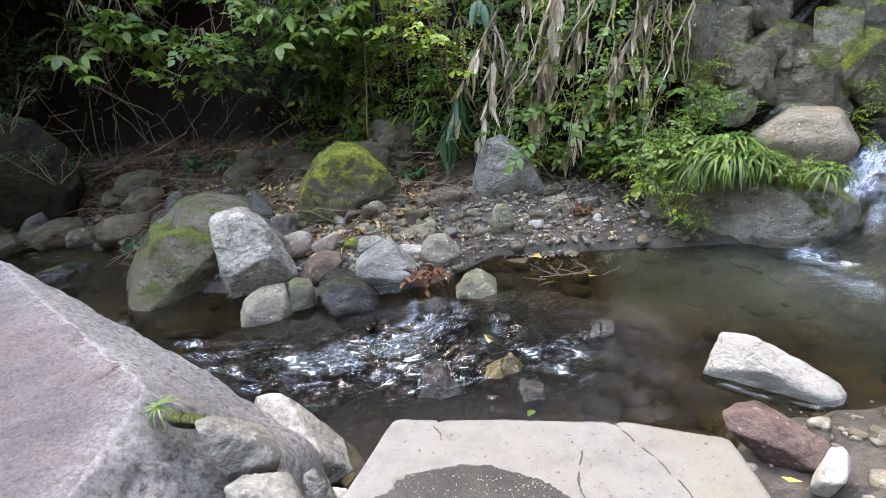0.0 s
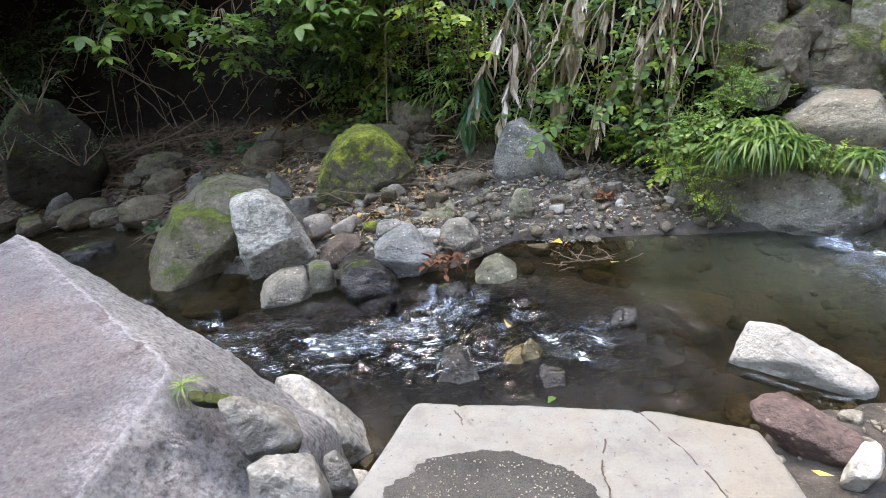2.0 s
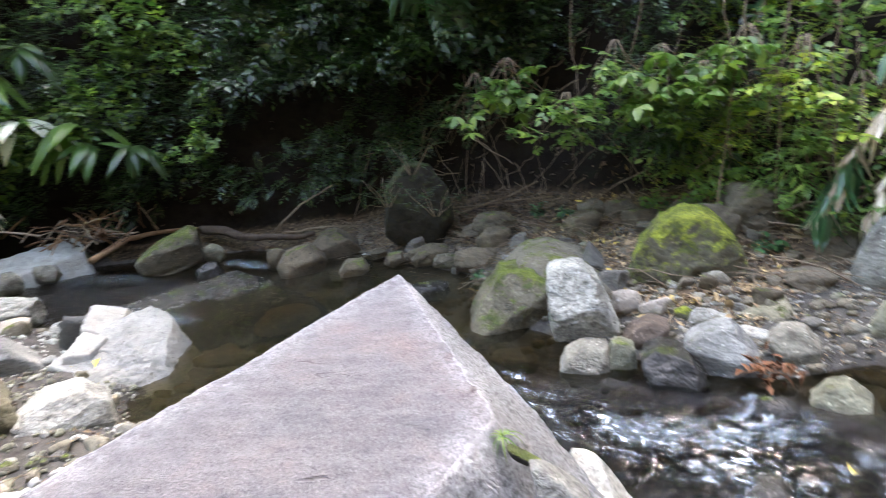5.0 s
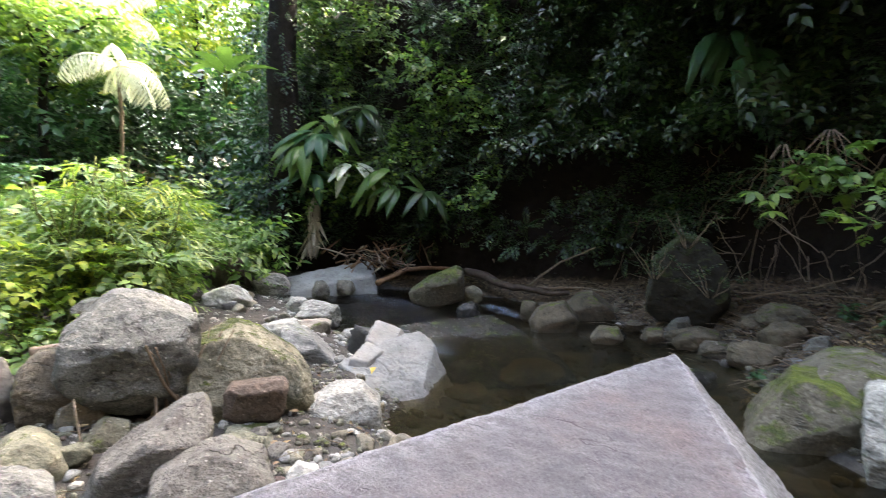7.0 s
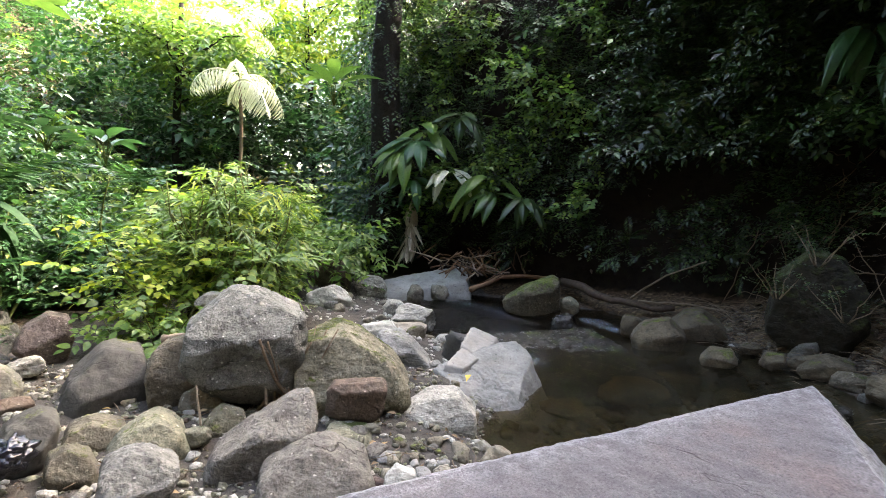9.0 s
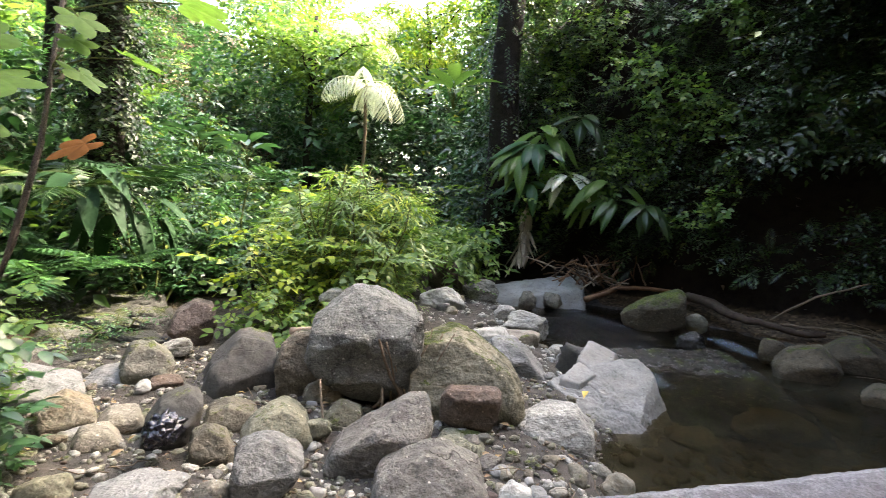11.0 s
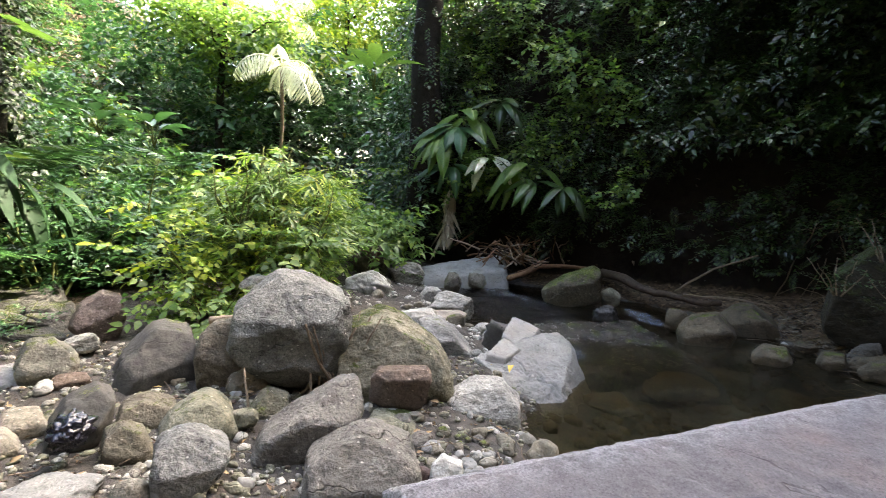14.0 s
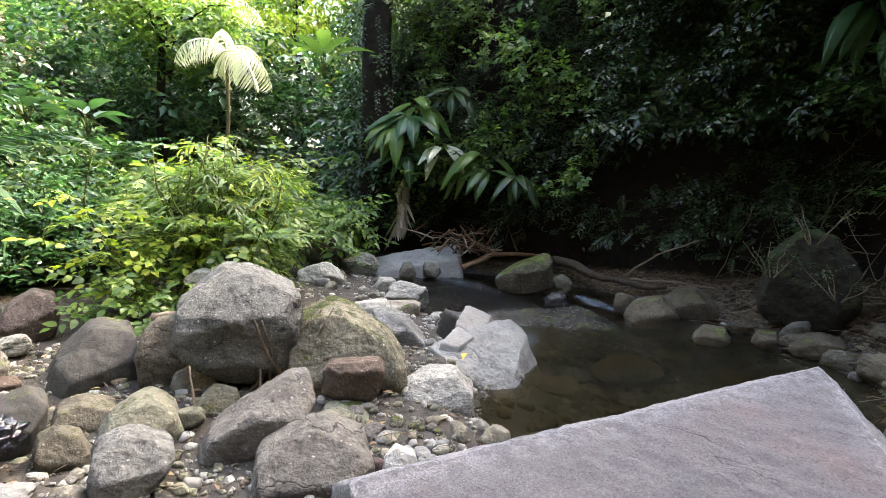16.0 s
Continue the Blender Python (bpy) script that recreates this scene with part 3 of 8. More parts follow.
def strewn(name, shapes, places, mat, parent=None, **tags):
    """One mesh of many small shapes. places: (position, 3x3 turn, size)."""
    vs, ts, n = [], [], 0
    for k, (p, turn, size) in enumerate(places):
        v, t = shapes[k % len(shapes)]
        vs.append((v * size) @ turn.T + np.array(p))
        ts.append(t + n)
        n += len(v)
    return tri_mesh(name, np.concatenate(vs), np.concatenate(ts), mat, parent, **tags)


def tube(points, radii, sides=6):
    pts = [Vector(p) for p in points]
    v, t = [], []
    for k, p in enumerate(pts):
        d = (pts[min(k + 1, len(pts) - 1)] - pts[max(k - 1, 0)]).normalized()
        a = d.cross(Vector((0.31, 0.17, 0.93))).normalized()
        b = d.cross(a)
        rad = radii[k] if isinstance(radii, (list, tuple)) else radii
        for j in range(sides):
            w = 2 * math.pi * j / sides
            v.append(tuple(p + rad * (math.cos(w) * a + math.sin(w) * b)))
    for k in range(len(pts) - 1):
        for j in range(sides):
            a, b = k * sides + j, k * sides + (j + 1) % sides
            t += [(a, b, b + sides), (a, b + sides, a + sides)]
    for k, base in ((1, 0), (-1, (len(pts) - 1) * sides)):
        for j in range(1, sides - 1):
            t.append((base, base + j + 1, base + j) if k > 0 else (base, base + j, base + j + 1))
    return np.array(v), np.array(t)


def wander(a, b, n, sway, r):
    """Points from a to b along a crooked line."""
    a, b = Vector(a), Vector(b)
    out = []
    off = Vector((0, 0, 0))
    for k in range(n + 1):
        s = k / n
        if 0 < k < n:
            off = off * 0.6 + Vector((r.uniform(-1, 1), r.uniform(-1, 1), r.uniform(-1, 1))) * sway
        out.append(a.lerp(b, s) + off * math.sin(math.pi * s))
    return out


# ---- the lie of the land ----
CHANNEL = [(6, 5.4), (4.5, 5.2), (3.2, 5.1), (2.35, 4.35), (1.9, 3.6), (0.8, 3.6), (-0.2, 3.55), (-0.5, 3.25), (-1.2, 3.2), (-2.1, 3.3), (-2.8, 3.7), (-3.3, 4.25), (-5, 4.5), (-6.5, 4.6), (-8, 4.2), (-9.5, 3.0), (-10.4, 2.1), (-10.6, 1.2),
           (-9.6, 0.9), (-8, 0.9), (-7, 1.1), (-6.2, 1.2), (-5.3, 1.2), (-4.3, 1.4), (-3.7, 1.0), (-3.0, 1.0), (-2.5, 1.2), (-2.2, 1.5), (-1.0, 1.6), (-0.5, 1.62), (-0.3, 1.5), (0.55, 1.5), (0.75, 1.85), (1.3, 2.0), (2.6, 2.3), (4.5, 3.2), (6, 3.5)]
CLIFF = [(40, 6.2), (4, 5.9), (2.7, 5.5), (1.7, 4.75), (0.6, 4.8), (-0.8, 5.5), (-2, 6.1), (-4.5, 6.6), (-7, 5.8), (-9, 4.5), (-10.4, 3.0), (-11.2, 1.2), (-11.9, 0.2), (-15, 0.8), (-25, 2.5), (-60, 8), (-60, 60), (40, 60)]
# the stretch with x above -3 is unseen, added to shut out low sky
HILL = [(40, -5.5), (6, -6), (1.5, -6.4), (-1.8, -6.2), (-3, -4.8), (-6, -5.4), (-9, -5.2), (-13, -4.8), (-20, -4.4), (-60, -3), (-60, -60), (40, -60)]


def signed(px, py, poly):
    """The distance to a closed outline, positive inside it."""
    best = np.full(px.shape, 1e9)
    inside = np.zeros(px.shape, bool)
    for (ax, ay), (bx, by) in zip(poly, poly[1:] + poly[:1]):
        dx, dy = bx - ax, by - ay
        s = np.clip(((px - ax) * dx + (py - ay) * dy) / (dx * dx + dy * dy), 0, 1)
        best = np.minimum(best, np.hypot(px - ax - s * dx, py - ay - s * dy))
        cross = (ay > py) != (by > py)
        inside ^= cross & (px < ax + (py - ay) * dx / (dy if abs(dy) > 1e-9 else 1e-9))
    return np.where(inside, best, -best)


def lumps(px, py, scale, seed=0.0):
    return np.array([noise.fractal(Vector((x * scale + seed, y * scale - seed, seed)), 0.8, 2.0, 4) for x, y in zip(px.ravel(), py.ravel())]).reshape(px.shape)


def water_level(x):
    return np.interp(x, [-11, -9, -7, -6.2, -5.8, -1.0, -0.45, -0.1, 1.75, 2.1, 2.7, 3.2], [-0.12, -0.1, -0.08, -0.05, 0.0, 0.0, 0.06, 0.11, 0.12, 0.28, 0.42, 0.5])


def height(px, py, rough=True):
    px, py = np.asarray(px, float), np.asarray(py, float)
    ch, cl, hi = signed(px, py, CHANNEL), signed(px, py, CLIFF), signed(px, py, HILL)
    out = np.maximum(-ch, 0)
    north = py > np.interp(px, [-12, -8, -3, 0, 4], [1.6, 2.5, 2.8, 2.5, 3.0])
    bank = np.where(north, 0.24 * out, np.minimum(0.3 * out, np.interp(px, [-6, -2.5, -1], [0.13, 0.13, 0.27])) + 0.03 * out)
    h = water_level(px) + 0.03 + bank
    bed = water_level(px) - np.minimum(0.32, 0.03 + 0.35 * np.maximum(ch, 0))
    h = np.where(ch > 0, bed, h)
    # unseen cliff top set high for its shadow; unseen near hill steepened against skylight
    h = h + np.where(cl > 0, np.minimum(3.2 * cl, np.interp(px, [-13.5, -9.5], [4.0, 14.0])), 0) + np.where(hi > 0, np.minimum(np.interp(px, [-4.5, -1.5], [0.75, 1.35]) * hi, np.interp(px, [-4.5, -1.5], [11, 14]) + 0.1 * hi), 0)
    h = h + np.where(px < -11, np.minimum(0.12 * (-11 - px), 3), 0)
    # unseen steep rise upstream, added to block skylight from that side
    h = h + np.where(px > 4.6, np.minimum(3.0 * (px - 4.6), 17), 0)
    if rough:
        h = h + lumps(px, py, 0.9, 3.1) * np.where(cl > 0.1, 0.35, 0.05) + lumps(px, py, 4.5, 8.2) * 0.022
    return h


def ground_at(x, y):
    return float(height(np.array([x]), np.array([y]))[0])


def grid_faces(nx, ny):
    return [(i * ny + j, (i + 1) * ny + j, (i + 1) * ny + j + 1, i * ny + j + 1) for i in range(nx - 1) for j in range(ny - 1)]


def build_ground():
    xs = np.concatenate([[-400, -200, -100, -60, -40], np.arange(-30, -11.5, 0.5), np.arange(-11.5, 3.5, 0.09), np.arange(3.5, 14, 0.4), [20, 40, 100, 400]])
    ys = np.concatenate([[-400, -150, -60, -30], np.arange(-16, -5, 0.6), np.arange(-5, 7.2, 0.09), np.arange(7.2, 16, 0.6), [20, 40, 150, 400]])
    gx, gy = np.meshgrid(xs, ys, indexing="ij")
    gz = height(gx, gy)
    ob = put("ground", np.stack([gx, gy, gz], -1).reshape(-1, 3), grid_faces(len(xs), len(ys)), GROUND, label="dark damp sand, soil, near-black painted shade on steep banks, unseen added slopes", category="ground", kind="structure")
    out = np.maximum(-signed(gx, gy, CHANNEL), 0)
    leafy = np.where((gy > 2.8) & (gx < -5.2), np.clip(out / 0.1, 0, 1), 0) + np.where(gy > 2.8, np.clip((out - 0.35 - 0.5 * np.clip(gx + 1.0, 0, 1)) / 0.6, 0, 1), np.clip((-gy - 3.0) / 1.0, 0, 1))
    at = ob.data.attributes.new("leafy", "FLOAT", "POINT")
    at.data.foreach_set("value", leafy.ravel().astype(np.float32))


def build_water():
    xs = np.concatenate([np.arange(-11, -2.2, 0.06), np.arange(-2.2, 1.6, 0.022), np.arange(1.6, 6.0, 0.06)])
    ys = np.concatenate([np.arange(0.6, 1.6, 0.06), np.arange(1.6, 3.2, 0.018), np.arange(3.2, 5.4, 0.05)])
    gx, gy = np.meshgrid(xs, ys, indexing="ij")
    z = water_level(gx)
    fast = np.exp(-(((gx + 0.75) / 0.75) ** 2 + ((gy - 2.45) / 0.45) ** 2)) + 0.5 * np.exp(-(((gx - 0.05) / 0.55) ** 2 + ((gy - 2.4) / 0.45) ** 2)) + 0.5 * np.exp(-(((gx + 6.3) / 0.6) ** 2 + ((gy - 2.3) / 0.7) ** 2)) + 0.6 * np.exp(-(((gx + 8) / 1.5) ** 2 + ((gy - 2.1) / 0.9) ** 2)) + 0.6 * np.exp(-(((gx - 1.8) / 0.4) ** 2 + ((gy - 3.1) / 0.5) ** 2))
    z = z + lumps(gx * 0.8 + gy * 0.4, gy * 1.3, 4.5, 1.7) * (0.004 + 0.06 * fast) + lumps(gx + gy * 0.3, gy * 1.8, 10.0, 5.7) * (0.0012 + 0.045 * fast) + np.abs(lumps(gx * 0.8, gy * 1.5, 17.0, 2.7)) * 0.022 * fast
    ob = put("water", np.stack([gx, gy, z], -1).reshape(-1, 3), grid_faces(len(xs), len(ys)), WATER, label="clear brownish stream water with ripples", category="water", kind="structure")
    pool = np.clip((gx - 0.45 + 0.15 * lumps(gx, gy, 2.0, 4.4)) / 0.2, 0, 1)
    pool = pool * np.clip(np.clip((gy - 2.45) / 0.4, 0, 1) + np.clip((gx - 1.15) / 0.3, 0, 1), 0.12, 1)
    still = np.clip((-1.9 - gx) / 0.6, 0, 1) * np.clip((gx + 6.2) / 0.5, 0, 1)
    for key, values in (("murk", 0.02 + 0.3 * pool + 0.12 * still), ("green_pool", pool), ("speed", np.clip(fast, 0, 1.2))):
        at = ob.data.attributes.new(key, "FLOAT", "POINT")
        at.data.foreach_set("value", values.ravel().astype(np.float32))
    ob.visible_shadow = False


build_ground()
build_water()


# ---- rocks ----
def ico(level):
    bm = bmesh.new()
    bmesh.ops.create_icosphere(bm, subdivisions=level, radius=1.0)
    v = np.array([p.co[:] for p in bm.verts])
    f = np.array([[p.index for p in q.verts] for q in bm.faces])
    bm.free()
    return v, f


ICO = {k: ico(k) for k in (3, 4, 5, 6, 7)}


def faceted(dirs, normals, heights, soft):
    """How far a body bounded by planes reaches in each direction; soft rounds its edges."""
    d = dirs @ np.array(normals).T
    r = np.where(d > 0.03, np.array(heights) / np.maximum(d, 0.03), 40.0)
    p = 1.0 / max(0.012, soft * 0.2)
    return np.sum(r ** -p, axis=1) ** (-1.0 / p)


def chipped(v, dirs, r, count, low, high):
    """The same body with corners struck off by flat breaks in random directions."""
    n = r.normal(size=(count, 3))
    n /= np.linalg.norm(n, axis=1)[:, None]
    reach = (v @ n.T).max(0) * r.uniform(low, high, count)
    far = np.linalg.norm(v, axis=1)
    d = dirs @ n.T
    cut = np.where(d > 0.05, reach / np.maximum(d, 0.05), 1e6).min(1)
    return dirs * np.minimum(far, cut)[:, None]


def roughened(v, seed, big, fine, size=1.0):
    out = np.empty(len(v))
    for k, p in enumerate(v):
        q = Vector(p) / size
        out[k] = big * noise.fractal(q * 1.7 + Vector((seed * 3.7, seed, -seed)), 0.9, 2.0, 3) + fine * noise.fractal(q * 7.0 + Vector((seed, -seed * 1.3, seed)), 0.7, 2.1, 4)
    return out


def rock(name, base, size, turn, mat, seed, cuts=6, soft=0.2, label="", bedded=False, tilt=0.0, group=""):
    """A rock of that width, depth and height on its base point: a leaning block with cut corners and worn edges."""
    w, d, h = size
    r = np.random.default_rng(seed)
    level = 5 if max(size) > 0.4 else 4 if max(size) > 0.15 else 3
    dirs, faces = ICO[level]
    box = np.array([[1, 0, 0], [-1, 0, 0], [0, 1, 0], [0, -1, 0], [0, 0, 1], [0, 0, -1]], float) + r.normal(scale=0.24, size=(6, 3))
    more = r.normal(size=(cuts, 3))
    if soft >= 0.24:
        corners = np.array([[a, b, c] for a in (-1, 1) for b in (-1, 1) for c in (-1, 1)], float) + r.normal(scale=0.4, size=(8, 3))
        more = np.concatenate([more, corners])
    n = np.concatenate([box, more])
    n /= np.linalg.norm(n, axis=1)[:, None]
    n = n @ np.array(Euler(r.uniform(-0.3, 0.3, 3)).to_matrix())
    hs = np.concatenate([r.uniform(0.8, 1.0, 6), r.uniform(0.9, 1.12, len(more))])
    v = dirs * faceted(dirs, n, hs, soft * 1.5)[:, None]
    v = chipped(v, dirs, r, 16, 0.86, 0.97) if soft < 0.36 else v
    v += dirs * roughened(v, seed, 0.11, 0.04 if soft < 0.3 else 0.025)[:, None]
    if tilt:
        v = (v * (w, d, h)) @ np.array(Euler((0, radians(tilt), 0)).to_matrix()).T / (w, d, h)
    lo, hi = v.min(0), v.max(0)
    v = (v - (lo + hi) / 2) / (hi - lo)
    sink = 0.25 if not bedded else 0.1
    full = h * (1 + sink)
    v = v * np.array([w * 1.05, d, full])
    v[:, 2] += full / 2 - h * sink
    ob = tri_mesh(name, v, faces, ROCK[mat], label=label, category="rock", group=group)
    ob.matrix_world = pose(*base, 0, 0, turn)
    return ob


def cut_rock(name, centre, turn, sides, depth, front, mat, seed, soft, label, undercut=False):
    """A boulder with chosen flanks (angle from its right hand round to its top, and reach), one main face in front and bevels between."""
    r = np.random.default_rng(seed)
    half = depth / 2
    ns, hs = [], []
    for ang, reach in sides:
        a = radians(ang)
        s = np.array([math.cos(a), 0, math.sin(a)])
        ns.append(s)
        hs.append(reach)
        for way in (-1, 1):
            t = radians(r.uniform(35, 52))
            ns.append(s * math.cos(t) + np.array([0, way * math.sin(t), 0]))
            hs.append((reach * math.cos(t) + half * math.sin(t)) * r.uniform(0.84, 0.97))
    f = np.array(front) / np.linalg.norm(front)
    up = max(reach for ang, reach in sides)
    ns += [f, np.array([r.uniform(-0.3, 0.3), -1, r.uniform(-0.35, -0.1)]), np.array([r.uniform(-0.3, 0.3), 1, 0.1])]
    hs += [half * 0.8 * abs(f[1]) + up * 0.42 * abs(f[2]), half * 0.97, half]
    if undercut:
        low = max(-reach * math.sin(radians(ang)) for ang, reach in sides)
        ns.append(np.array([r.uniform(-0.15, 0.15), -0.72, -0.7]))
        hs.append(half * 0.6 + abs(low) * 0.45)
    ns = [n / np.linalg.norm(n) for n in ns]
    reaches = [reach for ang, reach in sides]
    size = math.sqrt(max(reaches) * max(min(reaches), 0.25 * max(reaches)))
    dirs, faces = ICO[6 if size > 0.25 else 5 if size > 0.08 else 4]
    v = dirs * faceted(dirs, ns, hs, 0.05 + 0.2 * soft)[:, None] * 1.02
    v = chipped(v, dirs, r, 10 if soft < 0.34 else 8, 0.92, 0.99)
    v += dirs * (size * roughened(v, seed, 0.06, 0.026, size))[:, None]
    ob = tri_mesh(name, v, faces, ROCK[mat], label=label, category="rock")
    ob.matrix_world = pose(*centre, 0, 0, turn)
    return ob


rock("stone", (-1.08, 4.13, 0.22), (0.16, 0.14, 0.15), 16, "grey", 3, 6, 0.40, "small round grey stone beside the mossy boulder")
rock("stone", (-1.56, 3.71, 0.12), (0.21, 0.17, 0.17), 24, "pink", 4, 4, 0.27, "pinkish broken stone on the heap")
rock("stone", (-1.36, 3.73, 0.12), (0.23, 0.19, 0.14), 22, "pink", 5, 4, 0.27, "pinkish broken stone on the heap")
rock("stone", (0.53, 3.82, 0.12), (0.20, 0.16, 0.09), -8, "white", 6, 7, 0.40, "smooth white oval stone on dark sand")
rock("stone", (0.32, 4.24, 0.18), (0.19, 0.15, 0.14), -5, "grey", 7, 4, 0.27, "grey stone on dark sand")
rock("stone", (-0.25, 3.85, 0.14), (0.13, 0.10, 0.09), 4, "grey", 8, 5, 0.30, "small grey stone on the gravel")
rock("stone", (-1.02, 3.71, 0.12), (0.24, 0.19, 0.11), 17, "pale", 9, 5, 0.25, "pale stone on the heap")
rock("stone", (-0.73, 3.59, 0.08), (0.22, 0.13, 0.12), 13, "pale", 10, 4, 0.20, "pale flat stone on the heap")
rock("stone", (-1.16, 3.70, 0.12), (0.13, 0.10, 0.11), 19, "mossy", 11, 5, 0.27, "small moss-grown stone on the heap")
rock("stone", (-4.41, 4.52, 0.02), (0.47, 0.33, 0.20), 46, "deep", 12, 4, 0.27, "brown flat stone at the far waterline")
rock("stone", (-3.95, 4.45, 0.02), (0.34, 0.24, 0.15), 43, "umber", 13, 5, 0.27, "brown stone at the far waterline")
rock("stone", (-3.53, 4.44, 0.02), (0.46, 0.32, 0.26), 40, "deep", 14, 4, 0.27, "dark brown blocky stone at the far waterline")
rock("stone", (-3.61, 3.73, -0.08), (0.44, 0.35, 0.16), 46, "wet", 15, 6, 0.35, "dark wet stone in the still pool")
rock("stone", (-2.75, 5.59, 0.38), (0.32, 0.25, 0.24), 27, "brown", 16, 4, 0.27, "brown stone on the leaf-covered bank")
rock("stone", (-2.46, 5.63, 0.38), (0.33, 0.27, 0.24), 25, "dark", 17, 4, 0.27, "dark stone on the leaf-covered bank")
rock("rock", (-3.75, 5.10, 0.30), (0.51, 0.41, 0.22), 38, "dark", 18, 6, 0.35, "dark mossy stone under the bank")
rock("rock", (-1.05, 5.22, 0.50), (0.60, 0.48, 0.36), 12, "dark", 19, 4, 0.27, "dark rock in the bank among roots")
rock("boulder", (2.76, 4.52, 0.35), (0.57, 0.45, 0.41), -33, "wet", 20, 5, 0.27, "dark wet rock above the small waterfall")
rock("stone", (1.12, 1.85, 0.12), (0.15, 0.12, 0.05), -35, "grey", 21, 6, 0.40, "grey rounded stone at the pool's edge")
rock("stone", (1.08, 1.66, 0.15), (0.07, 0.06, 0.15), -38, "grey", 22, 6, 0.30, "grey rounded stone at the pool's edge")
rock("stone", (0.96, 1.47, 0.25), (0.09, 0.07, 0.06), -39, "grey", 23, 6, 0.30, "grey stone on dark sand")
rock("stone", (-0.10, 2.75, 0.00), (0.16, 0.13, 0.11), 2, "wet", 24, 5, 0.30, "black wet stone in the rapids")
rock("stone", (-0.48, 2.88, 0.00), (0.23, 0.18, 0.15), 11, "wet", 25, 6, 0.40, "wet stone with water pouring over it")
rock("stone", (1.35, 3.36, 0.08), (0.19, 0.15, 0.04), -23, "wet", 26, 5, 0.30, "flat wet stone below the boulder")
rock("stone", (-5.97, 0.45, 0.10), (0.48, 0.39, 0.21), 85, "white", 27, 5, 0.27, "white broken stone at the stream's edge")
rock("stone", (-6.10, 0.80, 0.10), (0.40, 0.32, 0.16), 82, "pink", 28, 5, 0.27, "pinkish white stone at the stream's edge")
rock("stone", (-6.99, 0.98, 0.00), (0.56, 0.45, 0.30), 81, "pale", 29, 5, 0.20, "pale angular stone at the stream's edge")
rock("stone", (-7.89, 0.80, 0.00), (0.30, 0.24, 0.20), 84, "pale", 30, 5, 0.20, "pale stone at the stream's edge")
rock("stone", (-8.08, -0.11, 0.05), (0.65, 0.52, 0.37), -270, "white", 31, 5, 0.27, "white stone on the gravel")
rock("stone", (-9.15, 0.51, 0.05), (0.61, 0.49, 0.35), 86, "pale", 32, 6, 0.30, "pale grey stone on the gravel")
rock("stone", (-9.17, 1.32, -0.05), (0.29, 0.23, 0.28), 81, "grey", 33, 5, 0.27, "small grey stone in the stream")
rock("stone", (-9.32, 1.78, -0.05), (0.32, 0.26, 0.25), 79, "grey", 34, 5, 0.27, "small grey stone in the stream")
rock("stone", (-7.83, 3.54, -0.03), (0.30, 0.24, 0.24), 65, "green", 35, 6, 0.30, "small dark stone in the stream")
rock("stone", (-6.75, 2.98, -0.05), (0.33, 0.26, 0.22), 65, "wet", 36, 6, 0.30, "wet stone at the pool's outflow")
rock("stone", (-6.22, 3.65, -0.03), (0.25, 0.20, 0.27), 58, "deep", 37, 5, 0.27, "dark rock on the pool's rim")
rock("stone", (-5.03, 3.99, -0.04), (0.38, 0.30, 0.16), 50, "wet", 38, 5, 0.30, "wet stone at the pool's edge")
rock("stone", (-5.13, 4.44, 0.02), (0.22, 0.18, 0.10), 47, "deep", 39, 5, 0.30, "small dark stone at the pool's edge")
rock("stone", (-2.57, 0.41, 0.14), (0.24, 0.19, 0.11), 79, "grey", 40, 5, 0.27, "grey stone on the gravel")
rock("stone", (-2.96, 0.88, 0.10), (0.17, 0.14, 0.14), 71, "tan", 41, 6, 0.30, "tan rounded stone at the pool's edge")
rock("stone", (-2.70, 0.19, 0.14), (0.12, 0.09, 0.12), 84, "red", 42, 5, 0.30, "reddish stone on the gravel")
rock("stone", (-3.07, -2.09, 0.22), (0.14, 0.11, 0.12), -234, "white", 43, 7, 0.40, "white rounded stone on the gravel bar")
rock("rock", (-2.48, -1.77, 0.22), (0.22, 0.17, 0.15), -232, "green", 44, 6, 0.30, "greenish rounded stone by the plants")
rock("rock", (-2.56, -1.40, 0.22), (0.42, 0.33, 0.10), -240, "bluepale", 45, 6, 0.27, "pale blue-grey smooth stone")
rock("stone", (-3.83, -1.96, 0.25), (0.22, 0.18, 0.12), -242, "rust", 46, 5, 0.20, "brown stone on the gravel bar")
rock("stone", (-2.56, -1.06, 0.22), (0.15, 0.12, 0.12), -246, "grey", 47, 5, 0.30, "grey stone on the gravel bar")
rock("stone", (-4.61, -2.29, 0.30), (0.24, 0.19, 0.12), -243, "pale", 48, 5, 0.20, "pale stone on the gravel bar")
rock("stone", (-3.29, -0.78, 0.24), (0.17, 0.13, 0.09), -257, "green", 49, 6, 0.30, "rounded green-grey stone on the gravel bar")
rock("stone", (-5.58, -1.16, 0.55), (0.35, 0.28, 0.18), -258, "pale", 50, 5, 0.20, "pale stone behind the large boulder")
rock("rock", (-9.12, -0.08, 0.20), (0.57, 0.46, 0.61), -270, "dark", 51, 5, 0.27, "dark rock at the foot of the cliff")
cut_rock("boulder", (-4.00, -0.61, 0.63), -261, [(170, 0.37), (129, 0.335), (84, 0.345), (62, 0.34), (7, 0.385), (-18, 0.357), (-70, 0.39), (-108, 0.361), (-141, 0.356)], 0.74, (-0.12, -0.62, 0.78), "lava", 3, 0.07, "large pitted grey boulder resting on other rocks", undercut=True)
